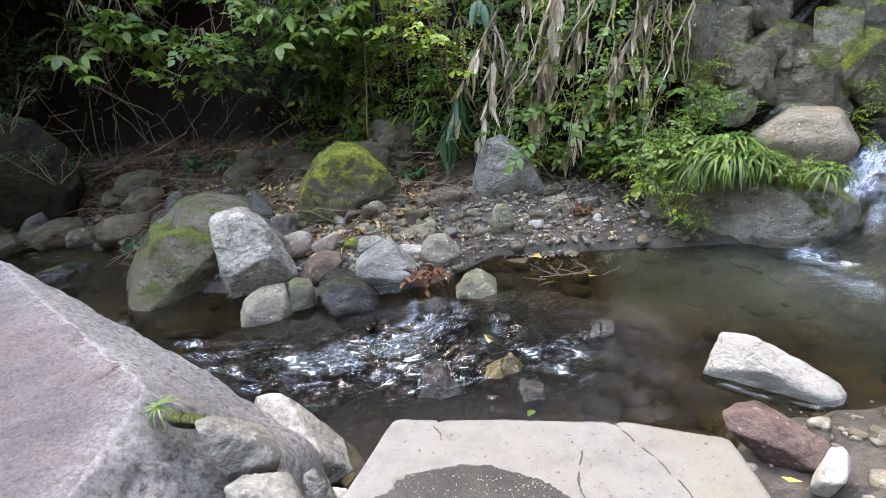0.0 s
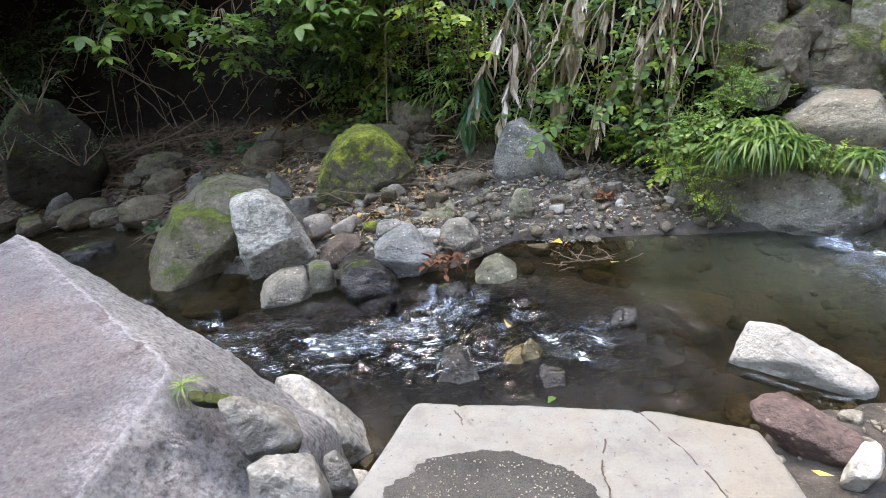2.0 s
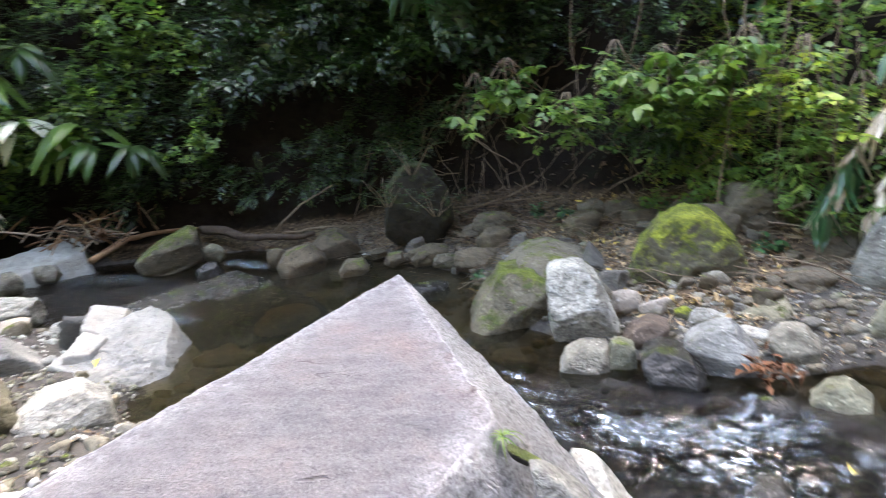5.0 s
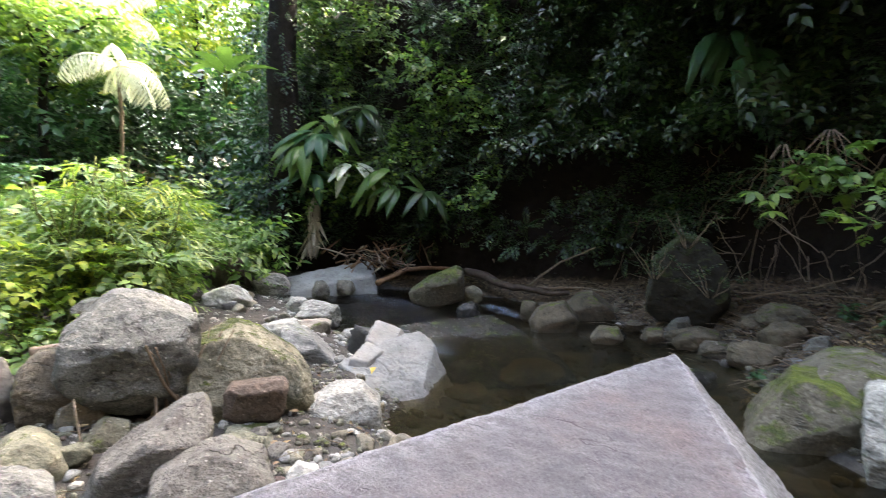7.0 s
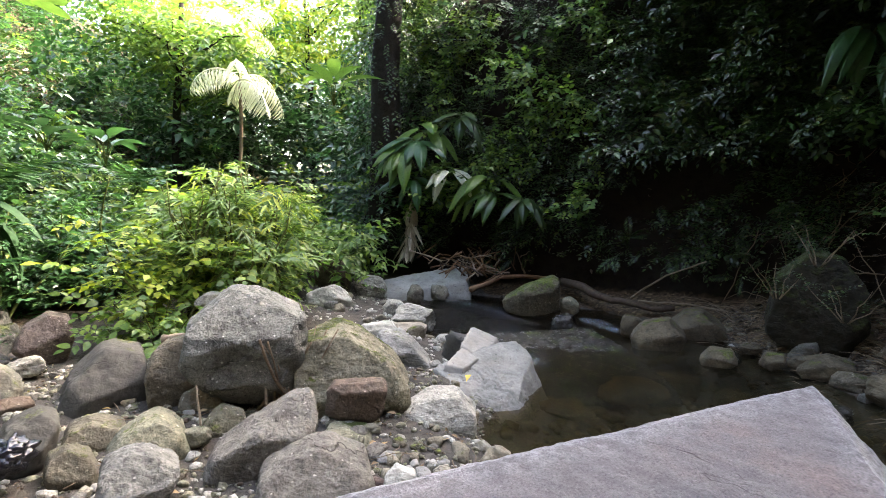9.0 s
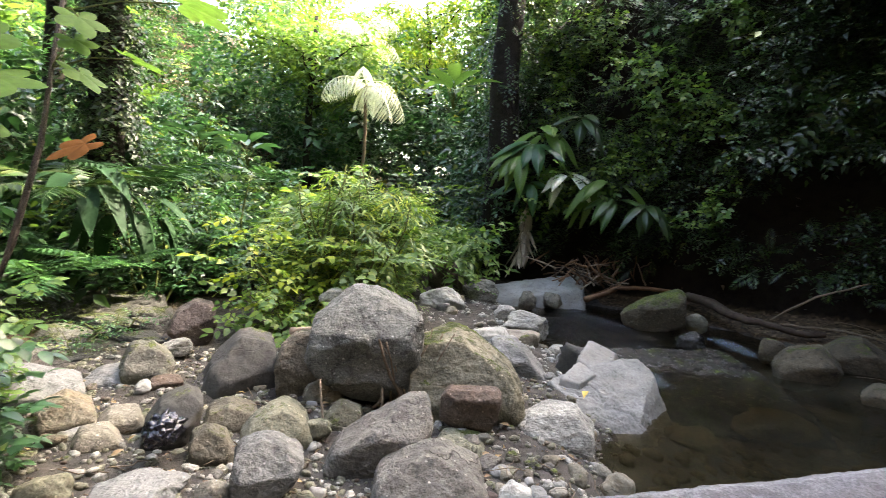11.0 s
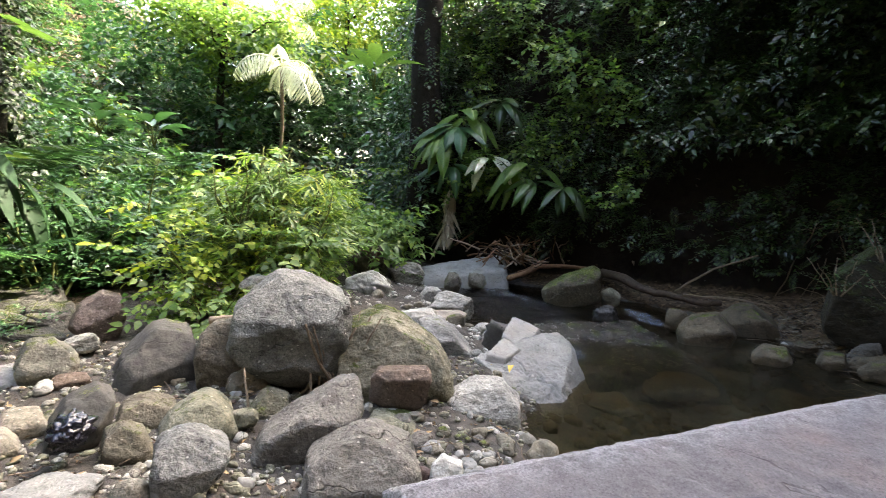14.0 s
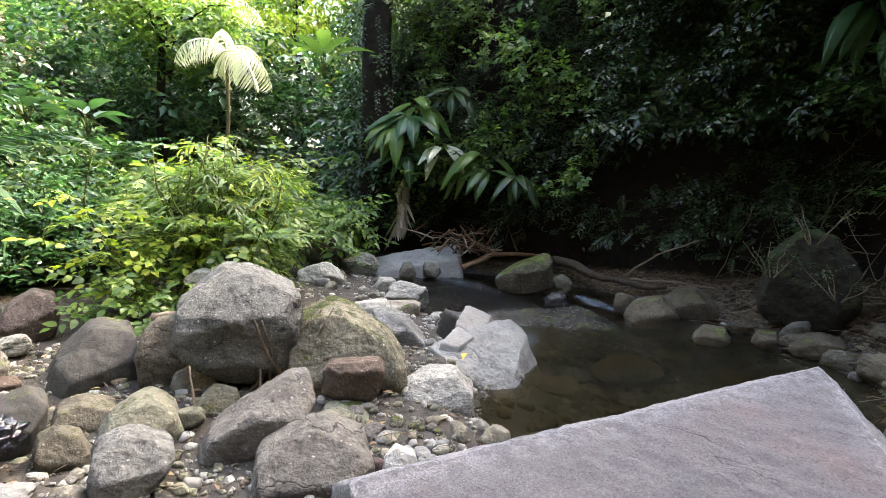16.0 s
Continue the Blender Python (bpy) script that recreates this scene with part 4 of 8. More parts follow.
cut_rock("boulder", (-3.97, 0.10, 0.34), 88, [(170, 0.422), (122, 0.432), (97, 0.388), (64, 0.31), (55, 0.304), (32, 0.343), (4, 0.396), (-29, 0.459), (-96, 0.348), (-128, 0.317), (-158, 0.349)], 0.75, (-0.1, -0.9, 0.35), "lava2", 4, 0.50, "rounded grey-green pitted boulder", undercut=True)
cut_rock("rock", (-3.50, 0.13, 0.34), 87, [(138, 0.193), (91, 0.136), (32, 0.205), (-16, 0.156), (-47, 0.147), (-106, 0.116), (-117, 0.13), (177, 0.185)], 0.19, (0, -0.9, -0.2), "rust", 5, 0.15, "reddish brown angular rock leaning on a boulder", undercut=True)
cut_rock("boulder", (-3.09, -0.39, 0.29), -263, [(156, 0.214), (122, 0.123), (93, 0.236), (25, 0.331), (-6, 0.266), (-53, 0.164), (-98, 0.253), (-143, 0.295)], 0.36, (0.1, -0.6, 0.8), "lava3", 6, 0.16, "grey-brown slanting boulder with a flat top", undercut=True)
cut_rock("boulder", (-2.74, -0.10, 0.19), -269, [(166, 0.267), (118, 0.212), (91, 0.223), (66, 0.229), (26, 0.275), (-1, 0.273), (-27, 0.29), (-96, 0.201), (-175, 0.274)], 0.45, (-0.1, -0.62, 0.78), "lava3", 7, 0.22, "rounded dark grey boulder on sand")
cut_rock("boulder", (-3.94, -1.07, 0.41), -254, [(163, 0.163), (133, 0.198), (99, 0.252), (18, 0.169), (11, 0.158), (-13, 0.17), (-68, 0.256), (-112, 0.244), (-173, 0.165)], 0.33, (0, -0.9, 0.3), "umber", 8, 0.35, "brown boulder beneath a larger boulder", undercut=True)
cut_rock("stone", (-3.86, -0.88, 0.24), -257, [(156, 0.139), (112, 0.144), (58, 0.133), (6, 0.129), (-31, 0.135), (-104, 0.135), (-163, 0.115)], 0.26, (0, -0.9, 0.3), "tan", 9, 0.40, "tan rounded stone under the large boulder")
cut_rock("boulder", (-4.09, -1.58, 0.31), -248, [(133, 0.183), (156, 0.189), (116, 0.279), (77, 0.291), (8, 0.29), (-5, 0.291), (-103, 0.233), (-139, 0.235)], 0.61, (-0.05, -0.7, 0.7), "basalt", 10, 0.10, "dark grey smooth-faced boulder on the gravel bar")
cut_rock("boulder", (-5.08, -2.39, 0.44), -244, [(151, 0.157), (122, 0.154), (76, 0.207), (10, 0.201), (-16, 0.198), (-99, 0.18), (-142, 0.191)], 0.40, (-0.1, -0.85, 0.5), "purple", 11, 0.20, "brownish purple boulder by the shrubs")
cut_rock("boulder", (-4.22, -2.27, 0.32), -240, [(129, 0.146), (64, 0.128), (30, 0.126), (-28, 0.129), (-68, 0.129), (-98, 0.166), (174, 0.13)], 0.33, (0, -0.8, 0.5), "halfgrey", 12, 0.35, "rounded pale mossy boulder on the gravel bar")
cut_rock("rock", (-3.28, -1.01, 0.25), -252, [(147, 0.155), (123, 0.136), (97, 0.149), (53, 0.159), (17, 0.178), (-41, 0.186), (-102, 0.13), (-161, 0.198)], 0.36, (0, -0.8, 0.5), "green", 13, 0.45, "rounded greenish grey stone on the gravel bar")
cut_rock("stone", (-3.01, -1.27, 0.25), -246, [(163, 0.114), (114, 0.125), (65, 0.107), (23, 0.099), (-13, 0.114), (-103, 0.104), (-156, 0.097)], 0.22, (0, -0.8, 0.5), "brown", 14, 0.40, "brown-green stone on the gravel bar")
cut_rock("stone", (-3.46, -1.34, 0.23), -248, [(154, 0.156), (107, 0.118), (68, 0.099), (13, 0.143), (-56, 0.132), (-107, 0.093), (-148, 0.12)], 0.30, (0, -0.8, 0.5), "brown", 15, 0.40, "dark rounded stone on the gravel bar")
cut_rock("rock", (-2.71, -0.85, 0.30), -252, [(161, 0.184), (115, 0.18), (75, 0.16), (55, 0.149), (-48, 0.081), (-29, 0.096), (-98, 0.175), (176, 0.171)], 0.28, (0.1, -0.75, 0.65), "side", 16, 0.20, "pale blue-grey smooth rock with a sandy foot")
cut_rock("rock", (-3.63, 0.68, 0.14), 77, [(165, 0.229), (123, 0.182), (92, 0.175), (47, 0.22), (0, 0.245), (-68, 0.203), (-99, 0.163), (-147, 0.221)], 0.40, (0, -0.75, 0.65), "pale", 17, 0.40, "whitish rock with pale veins beside the pool")
cut_rock("stone", (-3.30, 0.10, 0.15), 87, [(146, 0.177), (85, 0.094), (40, 0.112), (-20, 0.185), (-108, 0.05), (-124, 0.061)], 0.29, (0, -0.8, 0.6), "green", 18, 0.30, "greenish white stone half under a boulder")
cut_rock("rock", (-4.90, 0.62, 0.22), 82, [(121, 0.297), (71, 0.152), (42, 0.127), (-23, 0.29), (-98, 0.197), (-134, 0.1), (-146, 0.116)], 0.43, (-0.2, -0.6, 0.75), "blue", 19, 0.12, "blue-grey ridged rock on the gravel bar")
cut_rock("stone", (-2.68, 0.31, 0.21), 81, [(172, 0.081), (127, 0.096), (71, 0.086), (13, 0.082), (-31, 0.082), (-93, 0.099), (-170, 0.093)], 0.12, (0, -0.8, 0.5), "white", 20, 0.20, "white angular stone on the gravel")
cut_rock("rock", (-3.54, -0.67, 0.20), -259, [(138, 0.114), (68, 0.127), (12, 0.123), (-56, 0.123), (-106, 0.139), (-174, 0.134)], 0.24, (0, -0.8, 0.5), "lava2", 21, 0.40, "dark rock filling the gap below the boulders")
cut_rock("boulder", (-8.15, 3.04, 0.19), 68, [(112, 0.155), (122, 0.166), (68, 0.389), (3, 0.435), (-71, 0.323), (-102, 0.318), (-165, 0.432)], 0.72, (-0.1, -0.8, 0.5), "halfmoss", 26, 0.30, "dark boulder with a mossy flank in the stream")
cut_rock("rock", (-5.62, 3.64, 0.10), 55, [(144, 0.242), (103, 0.19), (47, 0.228), (-16, 0.268), (-68, 0.177), (-107, 0.227), (-170, 0.284)], 0.51, (0, -0.7, 0.7), "deep", 27, 0.25, "dark grey blocky rock at the pool's rim")
cut_rock("rock", (-5.99, 4.43, 0.12), 52, [(132, 0.235), (97, 0.19), (54, 0.181), (15, 0.285), (-75, 0.22), (-96, 0.182), (-133, 0.215)], 0.59, (0, -0.7, 0.7), "deep", 28, 0.30, "brown rock on the pool's rim")
cut_rock("rock", (-4.29, 4.52, 0.11), 41, [(135, 0.138), (108, 0.096), (76, 0.105), (-26, 0.175), (-84, 0.086), (-152, 0.208)], 0.40, (0, -0.6, 0.8), "deep", 29, 0.20, "flat brown stone at the pool's edge")
cut_rock("stone", (-4.86, 3.83, 0.06), 50, [(137, 0.125), (89, 0.094), (28, 0.145), (-59, 0.098), (-91, 0.095), (-163, 0.165)], 0.31, (0, -0.6, 0.8), "deep", 30, 0.30, "dark stone at the pool's edge")
cut_rock("stone", (-4.56, 4.19, 0.10), 45, [(154, 0.095), (93, 0.078), (18, 0.108), (-61, 0.066), (-119, 0.077)], 0.23, (0, -0.6, 0.8), "deep", 31, 0.30, "brown stone at the pool's edge")
cut_rock("boulder", (-3.23, -1.60, 0.30), -242, [(167, 0.131), (142, 0.115), (112, 0.131), (56, 0.195), (-11, 0.132), (-33, 0.104), (-78, 0.157), (-134, 0.182)], 0.34, (-0.2, -0.7, 0.65), "basalt", 32, 0.20, "dark angular rock with a plastic bag on it", undercut=True)
cut_rock("boulder", (-3.50, -2.62, 0.30), -231, [(169, 0.265), (106, 0.212), (71, 0.16), (9, 0.258), (-61, 0.189), (-105, 0.182), (-164, 0.262)], 0.53, (0, -0.5, 0.85), "bluepale", 33, 0.30, "broad pale smooth rock by the plants")
cut_rock("boulder", (-3.92, -2.46, 0.25), -236, [(120, 0.088), (92, 0.099), (9, 0.181), (-59, 0.11), (-98, 0.099), (-146, 0.157)], 0.34, (0, -0.5, 0.85), "bluepale", 34, 0.30, "pale smooth rock by the plants")
cut_rock("rock", (-3.96, -2.16, 0.37), -240, [(156, 0.161), (95, 0.176), (46, 0.154), (4, 0.164), (-37, 0.168), (-95, 0.172), (-166, 0.16)], 0.34, (0, -0.8, 0.5), "halfgrey", 35, 0.40, "rounded pale boulder on the gravel bar")
cut_rock("stone", (-3.18, -2.18, 0.32), -234, [(170, 0.136), (113, 0.126), (59, 0.118), (10, 0.134), (-61, 0.133), (-114, 0.114)], 0.32, (0, -0.7, 0.6), "tan", 36, 0.50, "rounded tan stone on the gravel bar")
cut_rock("stone", (-3.07, -1.93, 0.25), -236, [(146, 0.1), (88, 0.068), (38, 0.084), (-47, 0.092), (-101, 0.059), (-141, 0.089)], 0.25, (0, -0.7, 0.6), "grey", 37, 0.50, "pale rounded stone on the gravel bar")
cut_rock("stone", (-3.32, -1.95, 0.26), -238, [(138, 0.09), (85, 0.063), (22, 0.101), (-76, 0.069), (-116, 0.057)], 0.25, (0, -0.6, 0.8), "grey", 38, 0.40, "grey flat stone beside the pale rocks")
cut_rock("boulder", (-4.95, 5.0, 0.62), 48, [(172, 0.36), (134, 0.4), (83, 0.5), (33, 0.44), (6, 0.42), (-28, 0.5), (-99, 0.484), (-153, 0.5)], 1.03, (0.1, -0.9, 0.3), "mossshade", 39, 0.30, "large mossy boulder coloured near black for the shade under the bank")
cut_rock("boulder", (-1.41, 4.46, 0.37), 19, [(165, 0.355), (144, 0.33), (113, 0.342), (83, 0.367), (49, 0.369), (27, 0.377), (-7, 0.427), (-25, 0.451), (-89, 0.369), (-109, 0.357)], 0.75, (-0.1, -0.9, 0.3), "mossy", 40, 0.50, "rounded boulder thickly covered in bright green moss")
cut_rock("boulder", (-0.06, 4.49, 0.44), 1, [(171, 0.255), (150, 0.259), (105, 0.285), (53, 0.208), (26, 0.208), (-28, 0.282), (-63, 0.268), (-99, 0.279), (-162, 0.291)], 0.45, (-0.25, -0.9, 0.3), "lava", 41, 0.05, "angular grey-brown boulder with a mossy shoulder", undercut=True)
cut_rock("rock", (-0.47, 4.77, 0.39), 6, [(167, 0.104), (135, 0.101), (77, 0.184), (0, 0.133), (-80, 0.173), (-124, 0.166)], 0.24, (-0.1, -0.9, 0.2), "dark", 42, 0.30, "small dark rock leaning beside a larger boulder")
cut_rock("boulder", (-1.85, 3.50, 0.21), 31, [(115, 0.319), (95, 0.309), (47, 0.236), (23, 0.21), (3, 0.26), (-41, 0.323), (-82, 0.297), (-106, 0.319), (-180, 0.203), (-167, 0.211)], 0.53, (-0.3, -0.8, 0.5), "pale", 43, 0.18, "pale grey angular granite boulder at the water's edge")
cut_rock("boulder", (-2.46, 3.52, 0.10), 38, [(156, 0.258), (140, 0.236), (93, 0.296), (58, 0.345), (6, 0.336), (-10, 0.349), (-93, 0.284), (-83, 0.283), (-107, 0.337), (-173, 0.359)], 0.66, (-0.2, -0.8, 0.5), "halfmoss", 44, 0.35, "low wet boulder with moss on its upper side")
cut_rock("rock", (-2.30, 4.04, 0.15), 32, [(130, 0.406), (97, 0.321), (71, 0.279), (47, 0.301), (11, 0.429), (-78, 0.367), (-110, 0.205), (-168, 0.456)], 1.11, (0, -0.6, 0.8), "brown", 45, 0.40, "flat dark boulder half buried in the bank")
cut_rock("stone", (-1.56, 3.02, 0.01), 30, [(153, 0.124), (116, 0.105), (89, 0.129), (2, 0.152), (-25, 0.143), (-99, 0.112), (-139, 0.133)], 0.28, (-0.1, -0.8, 0.5), "grey", 46, 0.40, "rounded grey stone standing in shallow water")
cut_rock("stone", (-1.37, 3.14, 0.03), 26, [(167, 0.075), (102, 0.124), (68, 0.124), (5, 0.092), (-47, 0.114), (-108, 0.114)], 0.18, (-0.1, -0.9, 0.3), "green", 47, 0.25, "greenish grey stone at the water's edge")
cut_rock("stone", (-1.03, 3.12, 0.02), 21, [(123, 0.202), (74, 0.151), (40, 0.146), (9, 0.162), (-52, 0.189), (-102, 0.162), (-147, 0.13), (-170, 0.156)], 0.36, (0, -0.8, 0.5), "wet", 48, 0.40, "dark wet rounded stone beside the rapids")
cut_rock("stone", (-0.85, 3.36, 0.12), 16, [(145, 0.177), (110, 0.139), (112, 0.14), (41, 0.148), (-35, 0.16), (-46, 0.154), (-104, 0.154), (-151, 0.158)], 0.32, (-0.1, -0.8, 0.6), "blue", 49, 0.15, "blue-grey angular stone on the stone heap")
cut_rock("stone", (-0.51, 3.53, 0.13), 9, [(135, 0.137), (90, 0.133), (36, 0.12), (-1, 0.127), (-86, 0.135), (-130, 0.082), (-161, 0.099)], 0.24, (0, -0.8, 0.5), "grey", 50, 0.50, "smooth round grey stone above the rapids")
cut_rock("stone", (-0.25, 3.10, 0.08), 5, [(143, 0.097), (105, 0.097), (51, 0.1), (-15, 0.11), (-84, 0.1), (-151, 0.106)], 0.22, (0, -0.8, 0.5), "green", 51, 0.40, "grey stone with a wet foot in the rapids")
cut_rock("stone", (-0.10, 3.83, 0.25), 2, [(157, 0.086), (89, 0.126), (17, 0.082), (-9, 0.089), (-78, 0.115), (-142, 0.112), (-178, 0.088)], 0.15, (0, -0.9, 0.3), "green", 52, 0.45, "upright rounded grey stone on the gravel")
cut_rock("stone", (-1.33, 3.45, 0.10), 23, [(141, 0.094), (114, 0.079), (70, 0.115), (-3, 0.138), (-80, 0.106), (-100, 0.103), (-147, 0.134)], 0.26, (0, -0.8, 0.5), "rust", 53, 0.30, "brown weathered stone wedged in the heap")
cut_rock("stone", (-0.83, 3.98, 0.15), 13, [(111, 0.083), (99, 0.073), (44, 0.21), (-25, 0.204), (-64, 0.13), (-95, 0.095), (-124, 0.142)], 0.39, (0, -0.7, 0.7), "lava2", 54, 0.30, "flat brownish stone on the gravel bank")
cut_rock("stone", (-2.02, 4.23, 0.29), 27, [(160, 0.143), (96, 0.202), (5, 0.038), (36, 0.054), (-43, 0.203), (-109, 0.165), (-153, 0.148)], 0.28, (-0.1, -0.8, 0.5), "basalt", 55, 0.15, "dark flat broken stone on the bank")
cut_rock("boulder", (1.53, 3.98, 0.26), -24, [(171, 0.573), (136, 0.466), (98, 0.346), (65, 0.362), (79, 0.288), (1, 0.625), (-41, 0.464), (-64, 0.359), (-79, 0.324), (-95, 0.372), (-114, 0.496)], 0.84, (-0.15, -0.95, 0.1), "damp", 56, 0.30, "large wet dark boulder overgrown with grass", undercut=True)
cut_rock("boulder", (1.88, 4.1, 0.69), -27, [(160, 0.32), (91, 0.15), (129, 0.16), (109, 0.19), (53, 0.25), (31, 0.27), (-25, 0.31), (-70, 0.209), (-88, 0.194), (-144, 0.256)], 0.51, (-0.1, -0.9, 0.4), "tan", 57, 0.30, "grey and ochre rock lying on the boulder")
cut_rock("stone", (-0.12, 2.22, 0.09), 3, [(151, 0.041), (121, 0.043), (12, 0.066), (-30, 0.078), (-105, 0.066)], 0.13, (0, -0.7, 0.6), "wetbrown", 58, 0.40, "brown wet stone in the rapids")
cut_rock("stone", (-0.04, 2.21, 0.13), 1, [(136, 0.058), (41, 0.05), (-1, 0.047), (-77, 0.074), (-166, 0.038)], 0.09, (0, -0.7, 0.6), "wetbrown", 59, 0.45, "olive wet stone in the rapids")
cut_rock("stone", (0.03, 2.08, 0.09), -1, [(144, 0.057), (87, 0.058), (-3, 0.063), (-65, 0.054), (-113, 0.056), (-166, 0.063)], 0.12, (0, -0.6, 0.8), "wet", 60, 0.30, "dark glistening stone in the rapids")
cut_rock("stone", (0.38, 2.56, 0.10), -10, [(144, 0.049), (92, 0.058), (0, 0.069), (-80, 0.052), (-147, 0.066)], 0.12, (0, -0.5, 0.85), "wet", 61, 0.20, "dark wet flat stone in the pool")
cut_rock("stone", (-0.37, 2.23, 0.01), 11, [(150, 0.098), (104, 0.104), (45, 0.102), (-8, 0.112), (-94, 0.107), (-150, 0.106)], 0.21, (0, -0.7, 0.6), "wet", 62, 0.50, "black wet stone washed by the rapids")
cut_rock("rock", (0.76, 1.67, 0.25), -29, [(119, 0.114), (74, 0.074), (-4, 0.139), (-59, 0.093), (-129, 0.059), (-133, 0.06)], 0.12, (-0.1, -0.6, 0.75), "red", 63, 0.15, "reddish brown angular rock at the pool's edge", undercut=True)
cut_rock("stone", (0.83, 1.50, 0.28), -34, [(168, 0.027), (113, 0.069), (16, 0.046), (-18, 0.027), (-58, 0.059), (-157, 0.056)], 0.08, (-0.1, -0.7, 0.7), "white", 64, 0.15, "white angular stone on dark sand")
cut_rock("rock", (0.98, 2.16, 0.16), -28, [(102, 0.143), (68, 0.068), (9, 0.227), (-80, 0.129), (-93, 0.118), (167, 0.215)], 0.17, (-0.25, -0.75, 0.55), "granite", 65, 0.15, "long pale grey wedge of rock lying in the clear pool")
cut_rock("rock", (-0.77, 1.75, 0.10), 29, [(87, 0.231), (45, 0.106), (31, 0.066), (32, 0.064), (-21, 0.219), (-85, 0.244), (-143, 0.102), (-151, 0.089), (-167, 0.116)], 0.25, (-0.2, -0.6, 0.75), "pale", 66, 0.35, "pale rock with a rusty lower end beside the boulder")
cut_rock("rock", (-0.68, 1.21, 0.59), 37, [(73, 0.081), (57, 0.063), (37, 0.068), (-20, 0.082), (-50, 0.096), (-125, 0.081), (-168, 0.049), (-160, 0.044)], 0.14, (-0.25, -0.8, 0.55), "side", 67, 0.03, "grey fractured block broken from the boulder")
cut_rock("rock", (-0.57, 1.10, 0.51), 36, [(90, 0.102), (64, 0.077), (11, 0.077), (-35, 0.092), (-122, 0.065), (173, 0.082)], 0.13, (-0.2, -0.8, 0.5), "side", 68, 0.03, "grey fractured block at the boulder's foot")
# wedge added to draw the dark of the boulder's crack
cut_rock("stone", (-0.78, 1.21, 0.69), 40, [(88, 0.03), (57, 0.007), (-59, 0.051), (-115, 0.01), (-138, 0.019)], 0.05, (0, -0.7, 0.6), "shade", 69, 0.15, "near-black wedge standing for the shade in a boulder's crack")
cut_rock("stone", (-0.58, 1.36, 0.29), 28, [(89, 0.086), (21, 0.036), (-21, 0.044), (-109, 0.077), (177, 0.04)], 0.08, (0, -0.8, 0.5), "side", 70, 0.20, "grey stone between boulder and slab")
cut_rock("stone", (-0.55, 1.39, 0.21), 26, [(145, 0.042), (63, 0.052), (13, 0.044), (-113, 0.034)], 0.10, (0, -0.7, 0.7), "pale", 71, 0.25, "pale grey stone between boulder and slab")


def hewn(name, centre, planes, soft, mat, label, level=6, rough=(0.02, 0.006), cracks=(), blend=False, category="rock", swell=1.0, flat=1.0):
    """A large rock bounded by chosen planes (normal, a point on the plane); cracks are grooves cut along lines of the plan."""
    dirs, faces = ICO[level]
    dirs = dirs * (1, 1, flat)
    dirs = dirs / np.linalg.norm(dirs, axis=1)[:, None]
    c = np.array(centre)
    ns, hs = [], []
    for nn, p in planes:
        nn = np.array(nn, float) / np.linalg.norm(nn)
        ns.append(nn)
        hs.append(float(nn @ (np.array(p) - c)) * swell)
    v = dirs * faceted(dirs, ns, hs, soft)[:, None]
    v += dirs * roughened(v, 5.3, rough[0], rough[1], 0.5)[:, None]
    w = v + c
    for (ax, ay), (bx, by), depth in cracks:
        dx, dy = bx - ax, by - ay
        s = np.clip(((w[:, 0] - ax) * dx + (w[:, 1] - ay) * dy) / (dx * dx + dy * dy), 0, 1)
        wob = 0.012 * np.sin(s * 23 + ax * 9)
        dist = np.hypot(w[:, 0] - ax - s * dx - wob, w[:, 1] - ay - s * dy + wob)
        v[:, 2] -= depth * np.exp(-(dist / 0.011) ** 2) * (v[:, 2] > 0.05)
    ob = tri_mesh(name, v, faces, mat, label=label, category=category)
    ob.location = centre
    if blend:
        d = dirs @ np.array(ns).T
        reach = np.where(d > 0.03, np.array(hs) / np.maximum(d, 0.03), 40.0)
        for key, p in (("flank", 90.0), ("ridge", 26.0)):
            w = reach ** -p
            top = w[:, 0] / w.sum(1)
            values = 1 - top if key == "flank" else 4 * top * (1 - top)
            ob.data.attributes.new(key, "FLOAT", "POINT").data.foreach_set("value", values.astype(np.float32))
    return ob


hewn("large_boulder", (-1.3, 1.15, 0.3), [((0.063, -0.092, 0.994), (-2.0, 1.92, 0.87)), ((-0.5, -0.13, 0.86), (-1.93, 1.2, 0.775)), ((0.428, 0.552, 0.715), (-2.0, 1.92, 0.87)), ((0.78, 0.022, 0.625), (-0.92, 1.25, 0.74)), ((0.551, 0.524, 0.649), (-0.92, 1.25, 0.74)), ((-1.0, -0.02, 0.06), (-2.0, 1.5, 0.7)),
     ((0.3, 0.95, 0.1), (-2.0, 1.92, 0.87)), ((0.2, -1, 0.1), (-1.0, 0.2, 0.6)), ((1, 0.25, 0.15), (-0.62, 1.2, 0.4)), ((0, 0, -1), (-1, 1, -0.3))], 0.03, boulder_material(),
     "huge pink-grey boulder with a flat tilted top and grey rough flank", level=7, rough=(0.01, 0.009), swell=1.02, blend=True)
